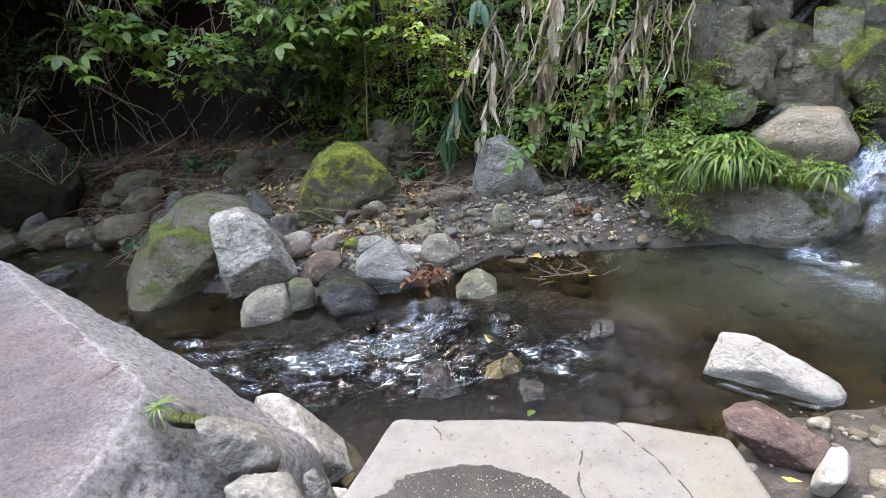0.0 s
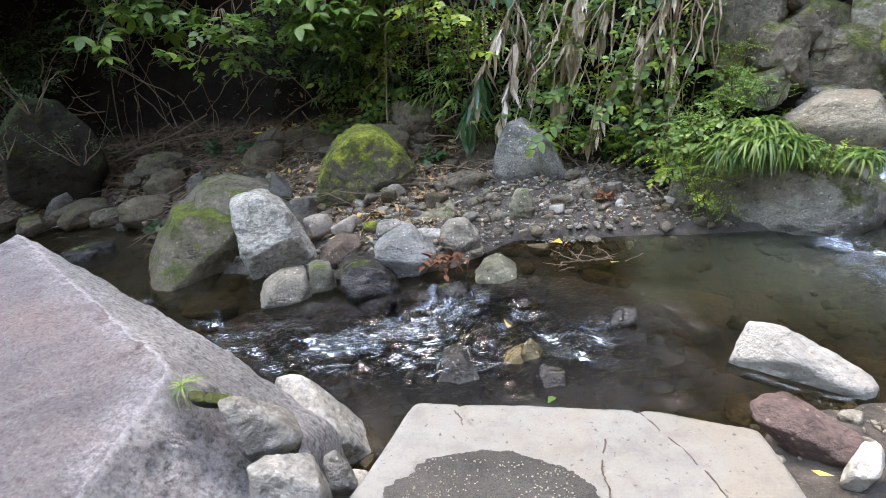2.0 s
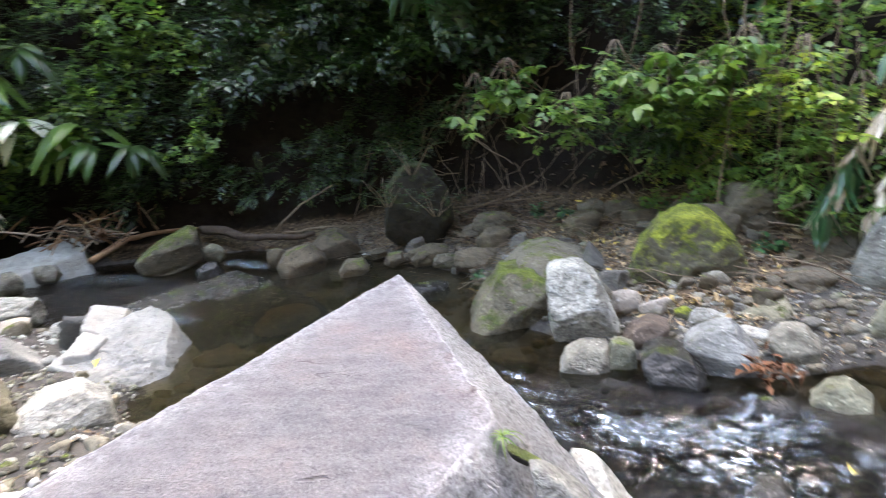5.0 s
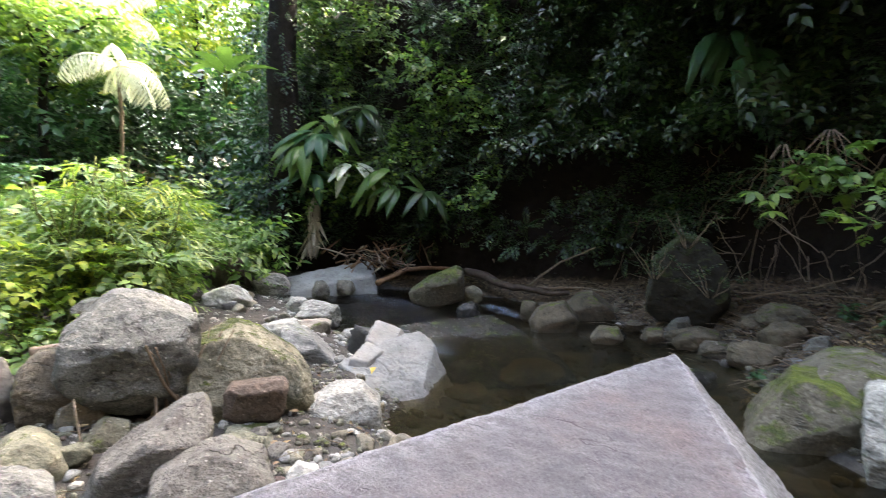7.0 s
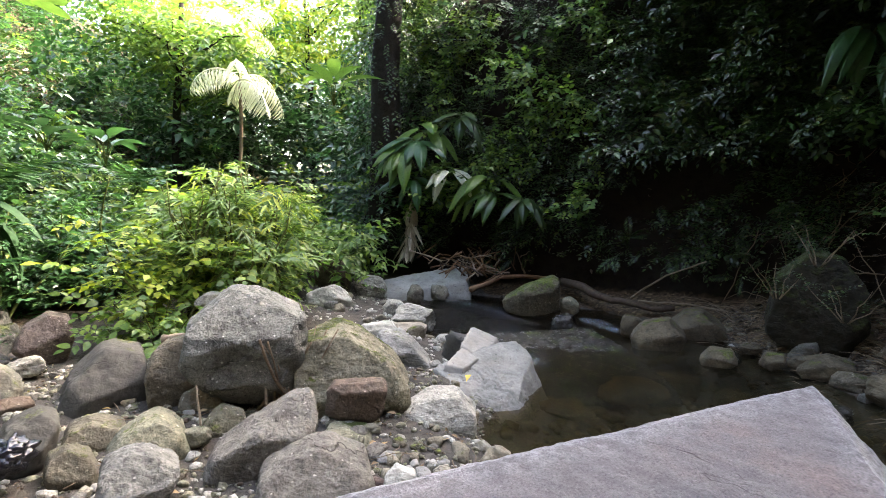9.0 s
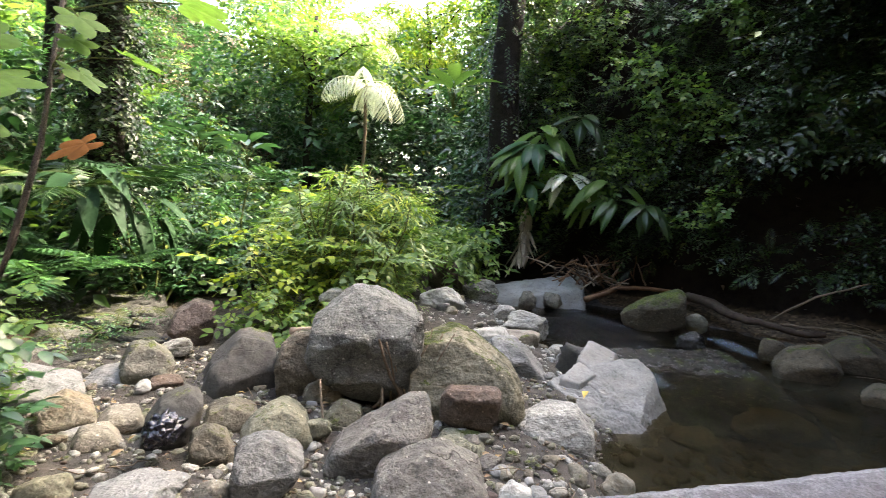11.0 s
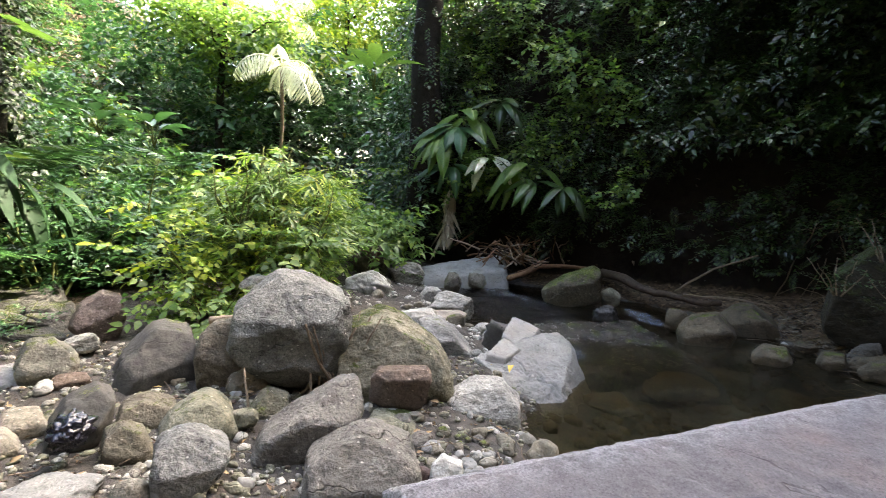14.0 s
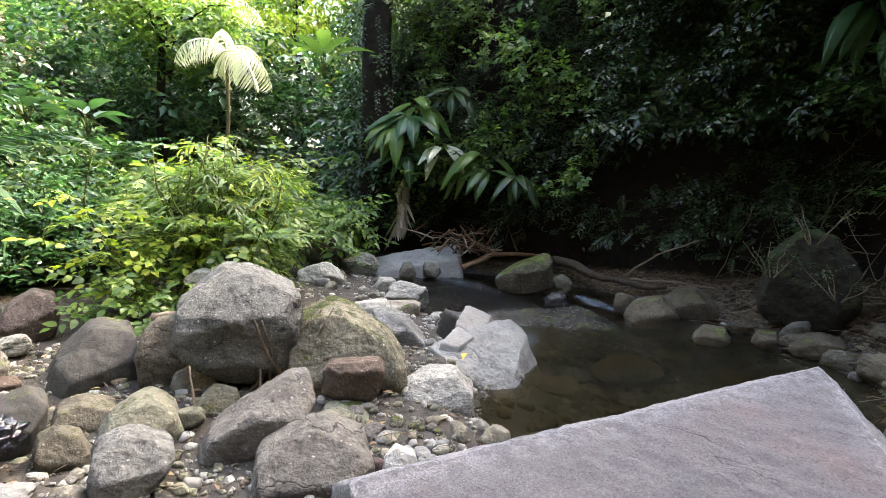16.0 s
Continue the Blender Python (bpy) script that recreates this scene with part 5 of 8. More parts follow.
hewn("stone_slab", (0.08, 1.05, 0.28), [((0.0, 0.0, 1), (0, 1, 0.46)), ((0.0, 1, 0.1), (0, 1.5, 0.44)), ((0.25, 1, 0.1), (0.3, 1.5, 0.44)), ((1, 0.12, 0.1), (0.55, 1.3, 0.44)), ((-1, 0.28, 0.1), (-0.4, 1.4, 0.44)), ((0, -1, 0), (0, 0.55, 0.3)), ((0, 0, -1), (0, 1, 0.05)), ((-0.7, 0.7, 0.1), (-0.38, 1.5, 0.44))], 0.025, ROCK["slab"],
     "pale flat stone slab with cracks at the stream's edge", level=7, flat=0.5, rough=(0.006, 0.0015), cracks=[((0.24, 1.52), (0.44, 1.05), 0.01), ((-0.24, 1.52), (-0.2, 1.44), 0.03), ((0.13, 1.3), (0.16, 1.0), 0.008)])

hewn("mossy_ledge", (-5.5, -3.9, 0.1), [((0.1, 0.05, 1), (-5.4, -3.9, 0.36)), ((0.7, 0.7, 0.3), (-4.9, -3.4, 0.25)), ((0.8, -0.3, 0.3), (-4.6, -4.2, 0.25)), ((-0.3, 1, 0.3), (-5.8, -3.2, 0.25)), ((-1, 0, 0.2), (-6.6, -3.9, 0.3)), ((0, -1, 0.2), (-5.5, -4.9, 0.3)), ((0, 0, -1), (-5, -4, -0.2))], 0.1, ROCK["ledge"],
     "low dark rock ledge with moss and herbs", level=6, rough=(0.12, 0.05))
for k, (x, y, z, w, h, turn) in enumerate([(-4.55, -3.05, 0.16, 0.7, 0.16, 30), (-4.95, -2.85, 0.16, 0.8, 0.2, 50), (-5.35, -2.95, 0.2, 0.6, 0.2, 20), (-4.75, -3.35, 0.26, 0.8, 0.17, 40), (-5.15, -3.25, 0.3, 0.7, 0.16, 65), (-4.35, -3.4, 0.18, 0.6, 0.2, 10), (-5.7, -3.1, 0.22, 0.7, 0.22, 35), (-4.2, -2.95, 0.12, 0.4, 0.13, 70)]):
    rock("rock", (x, y, z), (w, w * 0.6, h), turn, "ledge", 700 + k, 5, 0.12, "dark layered slab of the low rock ledge", bedded=True, group="slabs of the rock ledge")


hewn("rock", (-4.35, 1.24, 0.0), [((0.3, 0.07, 0.95), (-4.37, 0.8, 0.2)), ((0.53, -0.85, 0.25), (-3.94, 1.07, 0.05)), ((0.9, 0.3, 0.5), (-3.98, 1.25, 0.03)), ((0.55, 0.72, 0.55), (-4.28, 1.57, 0.03)), ((-0.1, 1, 0.3), (-4.65, 1.76, 0.1)), ((-1, 0, 0.1), (-4.95, 1.4, 0.15)), ((-0.8, -0.5, 0.2), (-4.52, 0.85, 0.2)), ((0, 0, -1), (-4.3, 1.2, -0.25)), ((0.62, 0.1, 0.75), (-4.1, 1.1, 0.09))], 0.02, ROCK["slate"],
     "blue-grey cracked flat rock at the pool's edge", rough=(0.03, 0.016), cracks=[((-4.6, 1.0), (-4.1, 1.4), 0.02), ((-4.4, 0.85), (-4.25, 1.3), 0.015)])
hewn("rock", (-4.93, 1.3, 0.1), [((0.276, 0.27, 0.92), (-4.76, 1.09, 0.33)), ((-0.45, -0.9, 0.05), (-4.9, 1.15, 0.35)), ((0.82, -0.57, 0.15), (-4.65, 1.25, 0.25)), ((0.55, 0.83, 0.1), (-5.12, 1.56, 0.3)), ((-0.92, 0.39, 0.1), (-5.2, 1.34, 0.4)), ((0, 0, -1), (-4.9, 1.3, -0.12))], 0.012, ROCK["slateplain"], "smooth grey tilted plate on a cracked rock", level=5, rough=(0.008, 0.004))
hewn("rock", (-4.54, 1.02, 0.12), [((0.25, 0.12, 0.96), (-4.55, 1.0, 0.28)), ((-0.55, -0.83, 0.1), (-4.45, 0.88, 0.2)), ((0.97, -0.2, 0.2), (-4.41, 0.93, 0.2)), ((0.7, 0.7, 0.1), (-4.5, 1.14, 0.2)), ((-0.5, 0.85, 0.1), (-4.68, 1.17, 0.2)), ((-0.9, -0.3, 0.1), (-4.74, 1.05, 0.2)), ((0, 0, -1), (-4.5, 1.0, 0.0))], 0.012, ROCK["slateplain"], "broken corner of a smooth grey plate", level=5, rough=(0.008, 0.004))
hewn("rock", (-4.9, 1.55, 0.08), [((0.15, 0.25, 0.95), (-4.9, 1.52, 0.2)), ((0.55, -0.83, 0.1), (-4.75, 1.36, 0.15)), ((0.9, 0.35, 0.2), (-4.7, 1.5, 0.15)), ((0.1, 1, 0.15), (-4.95, 1.72, 0.15)), ((-0.95, 0.2, 0.1), (-5.16, 1.6, 0.15)), ((0, 0, -1), (-4.9, 1.5, -0.15))], 0.015, ROCK["basalt"], "dark grey block split from the flat rock", level=5, rough=(0.012, 0.006))
hewn("rock", (-9.8, 1.75, 0.05), [((0.33, -0.16, 0.93), (-9.55, 1.6, 0.13)), ((1, -0.05, 0.25), (-9.5, 1.6, 0.12)), ((0.25, 0.95, 0.15), (-9.7, 2.36, 0.4)), ((-0.2, -0.95, 0.25), (-9.9, 0.78, 0.05)), ((-1, 0, 0.2), (-10.1, 1.7, 0.3)), ((0, 0, -1), (-9.9, 1.6, -0.25))], 0.015, ROCK["slateplain"], "long flat grey slab of rock in the stream", level=5, rough=(0.02, 0.008))
hewn("rock", (-5.65, 2.5, -0.12), [((0.12, -0.04, 0.99), (-5.9, 2.55, 0.035)), ((1, -0.2, 0.5), (-4.95, 2.3, -0.08)), ((-1, 0.1, 0.4), (-6.3, 2.6, 0.0)), ((0, 1, 0.5), (-5.7, 3.15, 0.0)), ((0.1, -1, 0.5), (-5.5, 1.86, 0.0)), ((0.6, -0.7, 0.5), (-5.1, 1.98, -0.02)), ((0, 0, -1), (-5.6, 2.5, -0.35))], 0.06, ROCK["wet"], "broad dark wet rock just under the water at the pool's rim", level=6, rough=(0.05, 0.02))

# fractured outcrop of the cliff above the waterfall
for k, (at, wide, tall, mat) in enumerate([((1.59, 4.55, 0.88), 0.5, 0.38, "cliff"), ((1.81, 4.6, 1.02), 0.27, 0.34, "outcrop"), ((1.57, 4.66, 1.19), 0.32, 0.3, "outcrop"), ((1.81, 4.72, 1.29), 0.44, 0.32, "outcrop"), ((1.97, 4.62, 1.1), 0.32, 0.3, "cliff"), ((2.1, 4.5, 0.77), 0.48, 0.42, "cliff"), ((2.29, 4.55, 0.94), 0.31, 0.48, "mossface"), ((2.42, 4.5, 0.77), 0.36, 0.5, "mossface"),
                                           ((2.1, 4.72, 1.29), 0.25, 0.28, "wet"), ((2.46, 4.66, 1.14), 0.36, 0.42, "mossface"), ((2.62, 4.55, 0.83), 0.3, 0.42, "mossface"), ((2.68, 4.45, 0.44), 0.36, 0.38, "basalt"), ((1.48, 4.48, 0.77), 0.46, 0.24, "damp"), ((2.04, 4.45, 0.65), 0.36, 0.2, "damp"), ((1.4, 4.6, 0.87), 0.24, 0.28, "mossface"), ((1.62, 4.75, 1.5), 0.5, 0.4, "mossface"), ((2.0, 4.85, 1.6), 0.5, 0.4, "outcrop"), ((2.4, 4.8, 1.55), 0.5, 0.45, "mossface"), ((1.36, 4.75, 1.15), 0.3, 0.4, "mossface")]):
    rock("cliff_rock", at, (wide * 1.12, 0.42, tall * 1.12), -22 + 9 * (k % 4 - 1.5), mat, 500 + k, 5, 0.1, "moss-grown block of the fractured cliff" if mat == "mossface" else "grey angular block of the fractured cliff", bedded=True, group="blocks of the fractured cliff")

# loose angular stones on the far bank
BANK = [rock("stone", (0, 0, 0), (0.2, 0.2 * d, 0.2 * h), 0, mat, 430 + k, 5, 0.16, label, group="loose stones on the far bank") for k, (mat, d, h, label) in enumerate([("umber", 0.8, 0.5, "brown angular stone half buried in the leafy bank"), ("deep", 0.7, 0.55, "dark damp stone half buried in the leafy bank"), ("brown", 0.75, 0.6, "brown broken stone on the leafy bank"), ("dark", 0.85, 0.5, "dark green-grey stone on the leafy bank"), ("deep", 0.8, 0.7, "dark damp stone half buried in the leafy bank"), ("brown", 0.7, 0.5, "dull brown broken stone on the bank"), ("umber", 0.7, 0.4, "brown angular stone half buried in the leafy bank"), ("lava3", 0.8, 0.6, "grey-brown stone on the bank")])]
r_bk = np.random.default_rng(66)
for k in range(150):
    x, y = r_bk.uniform(-5.8, -0.5), 3.85 + 1.9 * r_bk.uniform() ** 1.3
    if k >= 120:
        x, y = r_bk.uniform(-0.9, 1.0), r_bk.uniform(3.6, 4.6)
    z = ground_at(x, y)
    if z < water_level(x) - 0.03:
        continue
    ob = BANK[k] if k < 8 else BANK[int(r_bk.integers(8))].copy()
    if k >= 8:
        scene.collection.objects.link(ob)
    big = float(0.45 * 4.2 ** (r_bk.uniform() ** 1.5)) * (0.5 if k >= 120 else 1.0)
    ob.matrix_world = pose(x, y, z - 0.012 * big, r_bk.uniform(-14, 14), r_bk.uniform(-14, 14), r_bk.uniform(0, 360)) @ Matrix.Scale(big, 4)

# ---- loose gravel and litter ----
PEBBLE_MATS = [ROCK[k] for k in ("grey", "green", "umber", "slate", "pale", "lava3", "grey", "tan", "slateplain", "brown")]


def pebble_shape(seed, level):
    r = np.random.default_rng(seed)
    dirs, faces = ICO[level] if level > 2 else ico(level)
    n = r.normal(size=(9, 3))
    n /= np.linalg.norm(n, axis=1)[:, None]
    n = np.concatenate([n, [[1, 0, 0], [-1, 0, 0], [0, 1, 0], [0, -1, 0], [0, 0, 1], [0, 0, -1]]])
    v = dirs * faceted(dirs, n, np.concatenate([r.uniform(0.75, 1.1, 9), np.ones(6)]), 0.4)[:, None]
    v += dirs * roughened(v, seed, 0.06, 0.0)[:, None]
    return v * np.array([1, r.uniform(0.6, 0.9), r.uniform(0.45, 0.75)]) * 0.5, faces


def turn_z(a, tilt=0.0, roll=0.0):
    return np.array(Euler((tilt, roll, a)).to_matrix())


def scatter_points(n, area, seed, keep=None):
    """Points over rectangles of the plan, dropped onto the ground."""
    r = np.random.default_rng(seed)
    x0, x1, y0, y1 = area
    xs, ys = r.uniform(x0, x1, n), r.uniform(y0, y1, n)
    zs = height(xs, ys)
    ok = (zs > water_level(xs) - 0.06) if keep is None else keep(xs, ys, zs)
    return np.stack([xs, ys, zs], 1)[ok]


def gravel(name, n, area, low, high, mat, seed, label):
    r = np.random.default_rng(seed + 100)
    shapes = [pebble_shape(seed + k, 1) for k in range(6)]
    places = [(p + (0, 0, 0.004), turn_z(r.uniform(0, 6.3), r.uniform(-0.3, 0.3), r.uniform(-0.3, 0.3)), low * (high / low) ** r.uniform() ** 1.6) for p in scatter_points(n, area, seed)]
    strewn(name, shapes, places, mat, label=label, category="gravel", kind="stuff")


gravel("gravel", 2400, (-4.8, -2.2, -2.9, 1.3), 0.018, 0.085, ROCK["green"], 11, "loose grey gravel on the bar")
gravel("gravel", 1300, (-4.8, -2.2, -2.9, 1.3), 0.018, 0.085, ROCK["pale"], 12, "loose pale gravel on the bar")
gravel("gravel", 500, (-4.6, -2.2, -2.6, 1.3), 0.015, 0.05, ROCK["rust"], 13, "loose brown gravel on the bar")
gravel("gravel", 500, (-9.5, -4.6, -0.6, 1.3), 0.02, 0.12, ROCK["white"], 14, "loose white gravel by the stream")
gravel("gravel", 620, (-2.6, 1.2, 3.15, 4.6), 0.02, 0.13, ROCK["umber"], 15, "loose grey gravel on the far bank")
gravel("gravel", 1700, (-1.8, 1.2, 3.3, 4.7), 0.015, 0.075, ROCK["grey"], 18, "loose grey pebbles on the far bank")
gravel("gravel", 700, (-1.8, 1.0, 3.3, 4.5), 0.012, 0.06, ROCK["pale"], 19, "loose pale pebbles on the far bank")
gravel("gravel", 900, (-4.6, -1.4, 3.9, 5.4), 0.02, 0.09, ROCK["lava3"], 20, "loose grey-brown stones on the far bank")
gravel("gravel", 1500, (-6.5, -1.4, 3.4, 5.6), 0.02, 0.12, ROCK["umber"], 16, "loose brown stones on the far bank")
gravel("gravel", 300, (0.58, 1.6, 1.0, 2.1), 0.01, 0.05, ROCK["grey"], 17, "loose grey gravel beside the slab")

# stream-bed stones under the shallow water
r_bed = np.random.default_rng(5)
bed = scatter_points(1500, (-6.5, 1.8, 1.2, 4.2), 31, lambda x, y, z: z < water_level(x) - 0.02)
strewn("stream_bed_stones", [pebble_shape(k, 1) for k in range(6)], [(p, turn_z(r_bed.uniform(0, 6)), r_bed.uniform(0.04, 0.2)) for p in bed], ROCK["bed"], label="brown stones on the bed under the water", category="stones", kind="stuff")

for k, (at, size) in enumerate([((-4.82, 2.80, -0.15), 0.75), ((-4.92, 3.36, -0.15), 0.5), ((-4.28, 1.91, -0.12), 0.4), ((-4.29, 3.59, -0.15), 0.5), ((-2.12, 3.07, -0.10), 0.35), ((-1.22, 2.94, -0.10), 0.3), ((0.84, 3.07, -0.10), 0.5), ((0.28, 2.95, -0.02), 0.5)]):
    v, f = pebble_shape(90 + k, 4)
    ob = tri_mesh("submerged_stone", v * (1, 1, 0.55), f, ROCK["bed"], label="reddish brown stone lying under the water", category="stone", group="stones under the water")
    ob.matrix_world = pose(at[0], at[1], at[2] - 0.02, 0, 0, k * 50) @ Matrix.Scale(size, 4)

# cobbles that can be told apart
COBBLES = []
for k in range(10):
    v, f = pebble_shape(60 + k, 3)
    ob = tri_mesh("cobble", v, f, PEBBLE_MATS[k], label="small rounded river stone lying on gravel", category="stone", group="cobbles on the gravel")
    COBBLES.append(ob)
r_cob = np.random.default_rng(21)
spots = np.concatenate([scatter_points(150, (-4.9, -2.3, -2.9, 1.2), 41), scatter_points(60, (-3.2, -2.4, 0.2, 1.0), 42), scatter_points(45, (-2.2, 0.9, 3.3, 4.6), 43), scatter_points(25, (-6.2, -2.2, 3.9, 5.2), 46), scatter_points(24, (-9.0, -5.5, -0.3, 1.2), 44), scatter_points(14, (0.62, 1.4, 1.2, 2.0), 45)])
for k, p in enumerate(spots):
    base = COBBLES[int(r_cob.integers(10))]
    size = float(0.05 * 2.6 ** r_cob.uniform()) * (1.0 if p[0] > -5 else 2.0) * (0.7 if p[0] > 0.5 else 1.0)
    m = pose(p[0], p[1], p[2] + size * 0.12, r_cob.uniform(-12, 12), r_cob.uniform(-12, 12), r_cob.uniform(0, 360))
    if k < 10:
        ob = COBBLES[k]
    else:
        ob = base.copy()
        scene.collection.objects.link(ob)
    ob.matrix_world = m @ Matrix.Scale(size, 4)

# fallen leaves
LITTER = [leaf_small(1.0, 0.5, 0.2, 0.5), leaf_small(1.0, 0.35, -0.3, 0.3), leaf(1.0, 0.42, 0.3, 0.5), leaf_small(1.0, 0.22, 0.4, 0.2)]


def litter(name, n, area, low, high, seed, mat="dry", keep=None, label="brown fallen leaves on the ground"):
    r = np.random.default_rng(seed)
    places = [(p + (0, 0, 0.012 + 0.01 * r.uniform()), turn_z(r.uniform(0, 6.3), r.normal(0, 0.35), r.normal(0, 0.35)), r.uniform(low, high)) for p in scatter_points(n, area, seed, keep)]
    strewn(name, LITTER, places, LEAF[mat], label=label, category="leaf litter", kind="stuff")


litter("leaf_litter", 4600, (-3.2, -0.7, 3.6, 6.6), 0.03, 0.11, 51)
litter("leaf_litter", 3800, (-6.5, -3.2, 3.6, 6.6), 0.03, 0.11, 55, "shadedry", label="fallen leaves coloured darker for the shade under the overhang")
litter("leaf_litter", 1100, (-1.4, 1.3, 3.45, 4.9), 0.015, 0.05, 54, label="scattered brown leaves on dark sand")
litter("leaf_litter", 450, (-5, -2.2, -2.8, 1.2), 0.02, 0.06, 52, label="scattered brown leaf bits on the gravel")
litter("leaf_litter", 260, (-9.9, -5.5, 2.6, 5.5), 0.05, 0.12, 53, "shadedry", label="brown fallen leaves coloured darker for the shade under the cliff")

# thin dead twigs over the far bank
r_tw = random.Random(9)
shapes = []
for k in range(150):
    x, y = r_tw.uniform(-6.5, 0.8), r_tw.uniform(3.9, 6.2)
    a, ln = r_tw.uniform(0, 6.3), r_tw.uniform(0.15, 0.7)
    x2, y2 = x + ln * math.cos(a), y + ln * math.sin(a)
    shapes.append(tube(wander((x, y, ground_at(x, y) + 0.02), (x2, y2, ground_at(x2, y2) + r_tw.uniform(0.02, 0.12)), 5, 0.03, r_tw), r_tw.uniform(0.002, 0.006), 4))
for k in range(60):
    x, y = r_tw.uniform(-4.4, -2.4), r_tw.uniform(-1.8, 0.9)
    a, ln = r_tw.uniform(0, 6.3), r_tw.uniform(0.08, 0.3)
    x2, y2 = x + ln * math.cos(a), y + ln * math.sin(a)
    shapes.append(tube(wander((x, y, ground_at(x, y) + 0.02), (x2, y2, ground_at(x2, y2) + r_tw.uniform(0.02, 0.06)), 4, 0.02, r_tw), r_tw.uniform(0.002, 0.004), 4))
for k in range(210):
    x, y = r_tw.uniform(-6.5, 0.6), 4.0 + 1.9 * r_tw.random()
    a, ln = r_tw.uniform(-0.5, 0.9) + (math.pi if k % 2 else 0), r_tw.uniform(0.25, 1.2)
    x2, y2 = x + ln * math.cos(a), min(6.2, max(3.95, y + 0.7 * ln * math.sin(a)))
    lift = r_tw.uniform(0.02, 0.14)
    p, q = Vector((x, y, ground_at(x, y) + 0.03)), Vector((x2, y2, ground_at(x2, y2) + 0.04))
    way = [c + Vector((0, 0, lift * math.sin(math.pi * i / 6))) for i, c in enumerate(wander(p, q, 6, 0.035, r_tw))]
    shapes.append(tube(way, [r_tw.uniform(0.0018, 0.0055) * (1.2 - 0.12 * i) for i in range(7)], 4))
tri_mesh("twigs", *joined(shapes), WOOD["twig"], label="thin dead twigs strewn over the banks", category="twigs", kind="stuff")


# ---- white water ----
r_rt = random.Random(19)
shapes = []
for k in range(170):
    x = r_rt.uniform(-6.5, 0.9)
    yw = float(np.interp(x, [-7, -4.5, -2, -0.8, 0.6, 2], [5.7, 6.5, 6.0, 5.4, 4.75, 4.65]))
    z = r_rt.uniform(0.5, 2.6)
    a, ln = r_rt.uniform(0, 6.3), r_rt.uniform(0.3, 1.3)
    p = Vector((x, yw + (z - 0.6) / 3.2 - r_rt.uniform(0.1, 0.5), z))
    shapes.append(tube(wander(p, p + Vector((ln * 0.7 * math.cos(a), -0.2 * r_rt.random(), ln * (0.6 * math.sin(a) - 0.4))), 6, 0.05, r_rt), r_rt.uniform(0.0025, 0.008), 4))
tri_mesh("roots", *joined(shapes), WOOD["twig"], label="tangle of thin roots and dead stems on the bank", category="roots", kind="stuff")


def froth(name, path, widths, mat, label, lift=0.02, n=60, across=24, strength=0.0, lump=0.03):
    pts = [Vector(p) for p in path]
    verts, fac, flow = [], [], []
    run, last = 0.0, pts[0]
    for i in range(n + 1):
        s = i / n * (len(pts) - 1)
        k = min(int(s), len(pts) - 2)
        p = pts[k].lerp(pts[k + 1], s - k)
        d = (pts[k + 1] - pts[k]).normalized()
        side = Vector((d.y, -d.x, 0)).normalized()
        w = float(np.interp(s, range(len(widths)), widths))
        run, last = run + (p - last).length, p
        for j in range(across + 1):
            u = j / across * 2 - 1
            q = p + side * (u * w / 2)
            q.z += lift + lump * noise.fractal(q * 9, 0.7, 2, 4) + lump * 0.5 * noise.noise(q * 4)
            verts.append(q)
            flow += [run + path[0][0], u * w / 2 + path[0][1], 0.0]
            end = min(i, n - i) / n * 6
            fac.append(strength - 0.32 * u * u - 0.3 * max(0, 1 - end))
    ob = put(name, verts, grid_faces(n + 1, across + 1), mat, label=label, category="water", kind="structure")
    at = ob.data.attributes.new("froth", "FLOAT", "POINT")
    at.data.foreach_set("value", fac)
    ob.data.attributes.new("flow", "FLOAT_VECTOR", "POINT").data.foreach_set("vector", flow)
    return ob


RAPIDS = foam_material("rapids_froth", 0.46, 0.76, 0.62)
# white flecks painted in place of the sky's glints on waves
GLINT = foam_material("painted_glints", 0.53, 0.66, 0.7)
FALL = foam_material("fall_froth", 0.4, 0.78, 0.92)
froth("water_rapids", [(-0.14, 2.93, 0.10), (-0.40, 2.74, 0.08), (-0.68, 2.54, 0.04), (-1.0, 2.42, 0.02), (-1.4, 2.40, 0.0)], (0.3, 0.55, 0.6, 0.5, 0.35), RAPIDS, "white foaming rapids between stones", n=160, across=60, lump=0.018, strength=0.03)
froth("water_rapids", [(-0.5, 2.95, 0.12), (-0.55, 2.75, 0.06), (-0.75, 2.6, 0.04)], (0.28, 0.3, 0.3), RAPIDS, "water spilling over a stone", n=60, across=30, strength=0.08)
froth("water_rapids", [(-0.06, 2.75, 0.10), (-0.16, 2.55, 0.06), (-0.45, 2.36, 0.03), (-0.85, 2.2, 0.00)], (0.3, 0.5, 0.6, 0.5), RAPIDS, "broken water below the rapids", n=110, across=54, strength=0.0)
# froth strewn here as white glitter, standing for sky reflected in the shallows
froth("water_rapids", [(0.43, 2.56, 0.10), (0.10, 2.45, 0.08), (-0.18, 2.15, 0.05)], (0.3, 0.5, 0.4), RAPIDS, "foam flecks standing for glitter on shallow water above the slab", n=90, across=44, strength=-0.05)
froth("painted_glints", [(0.75, 2.35, 0.115), (0.0, 2.35, 0.1), (-0.9, 2.3, 0.01), (-1.7, 2.5, 0.0), (-2.3, 2.75, 0.0)], (0.9, 1.2, 1.3, 0.9, 0.5), GLINT, "white flecks painted on running water for glints of sky", lift=0.042, n=180, across=80, lump=0.015, strength=0.02)
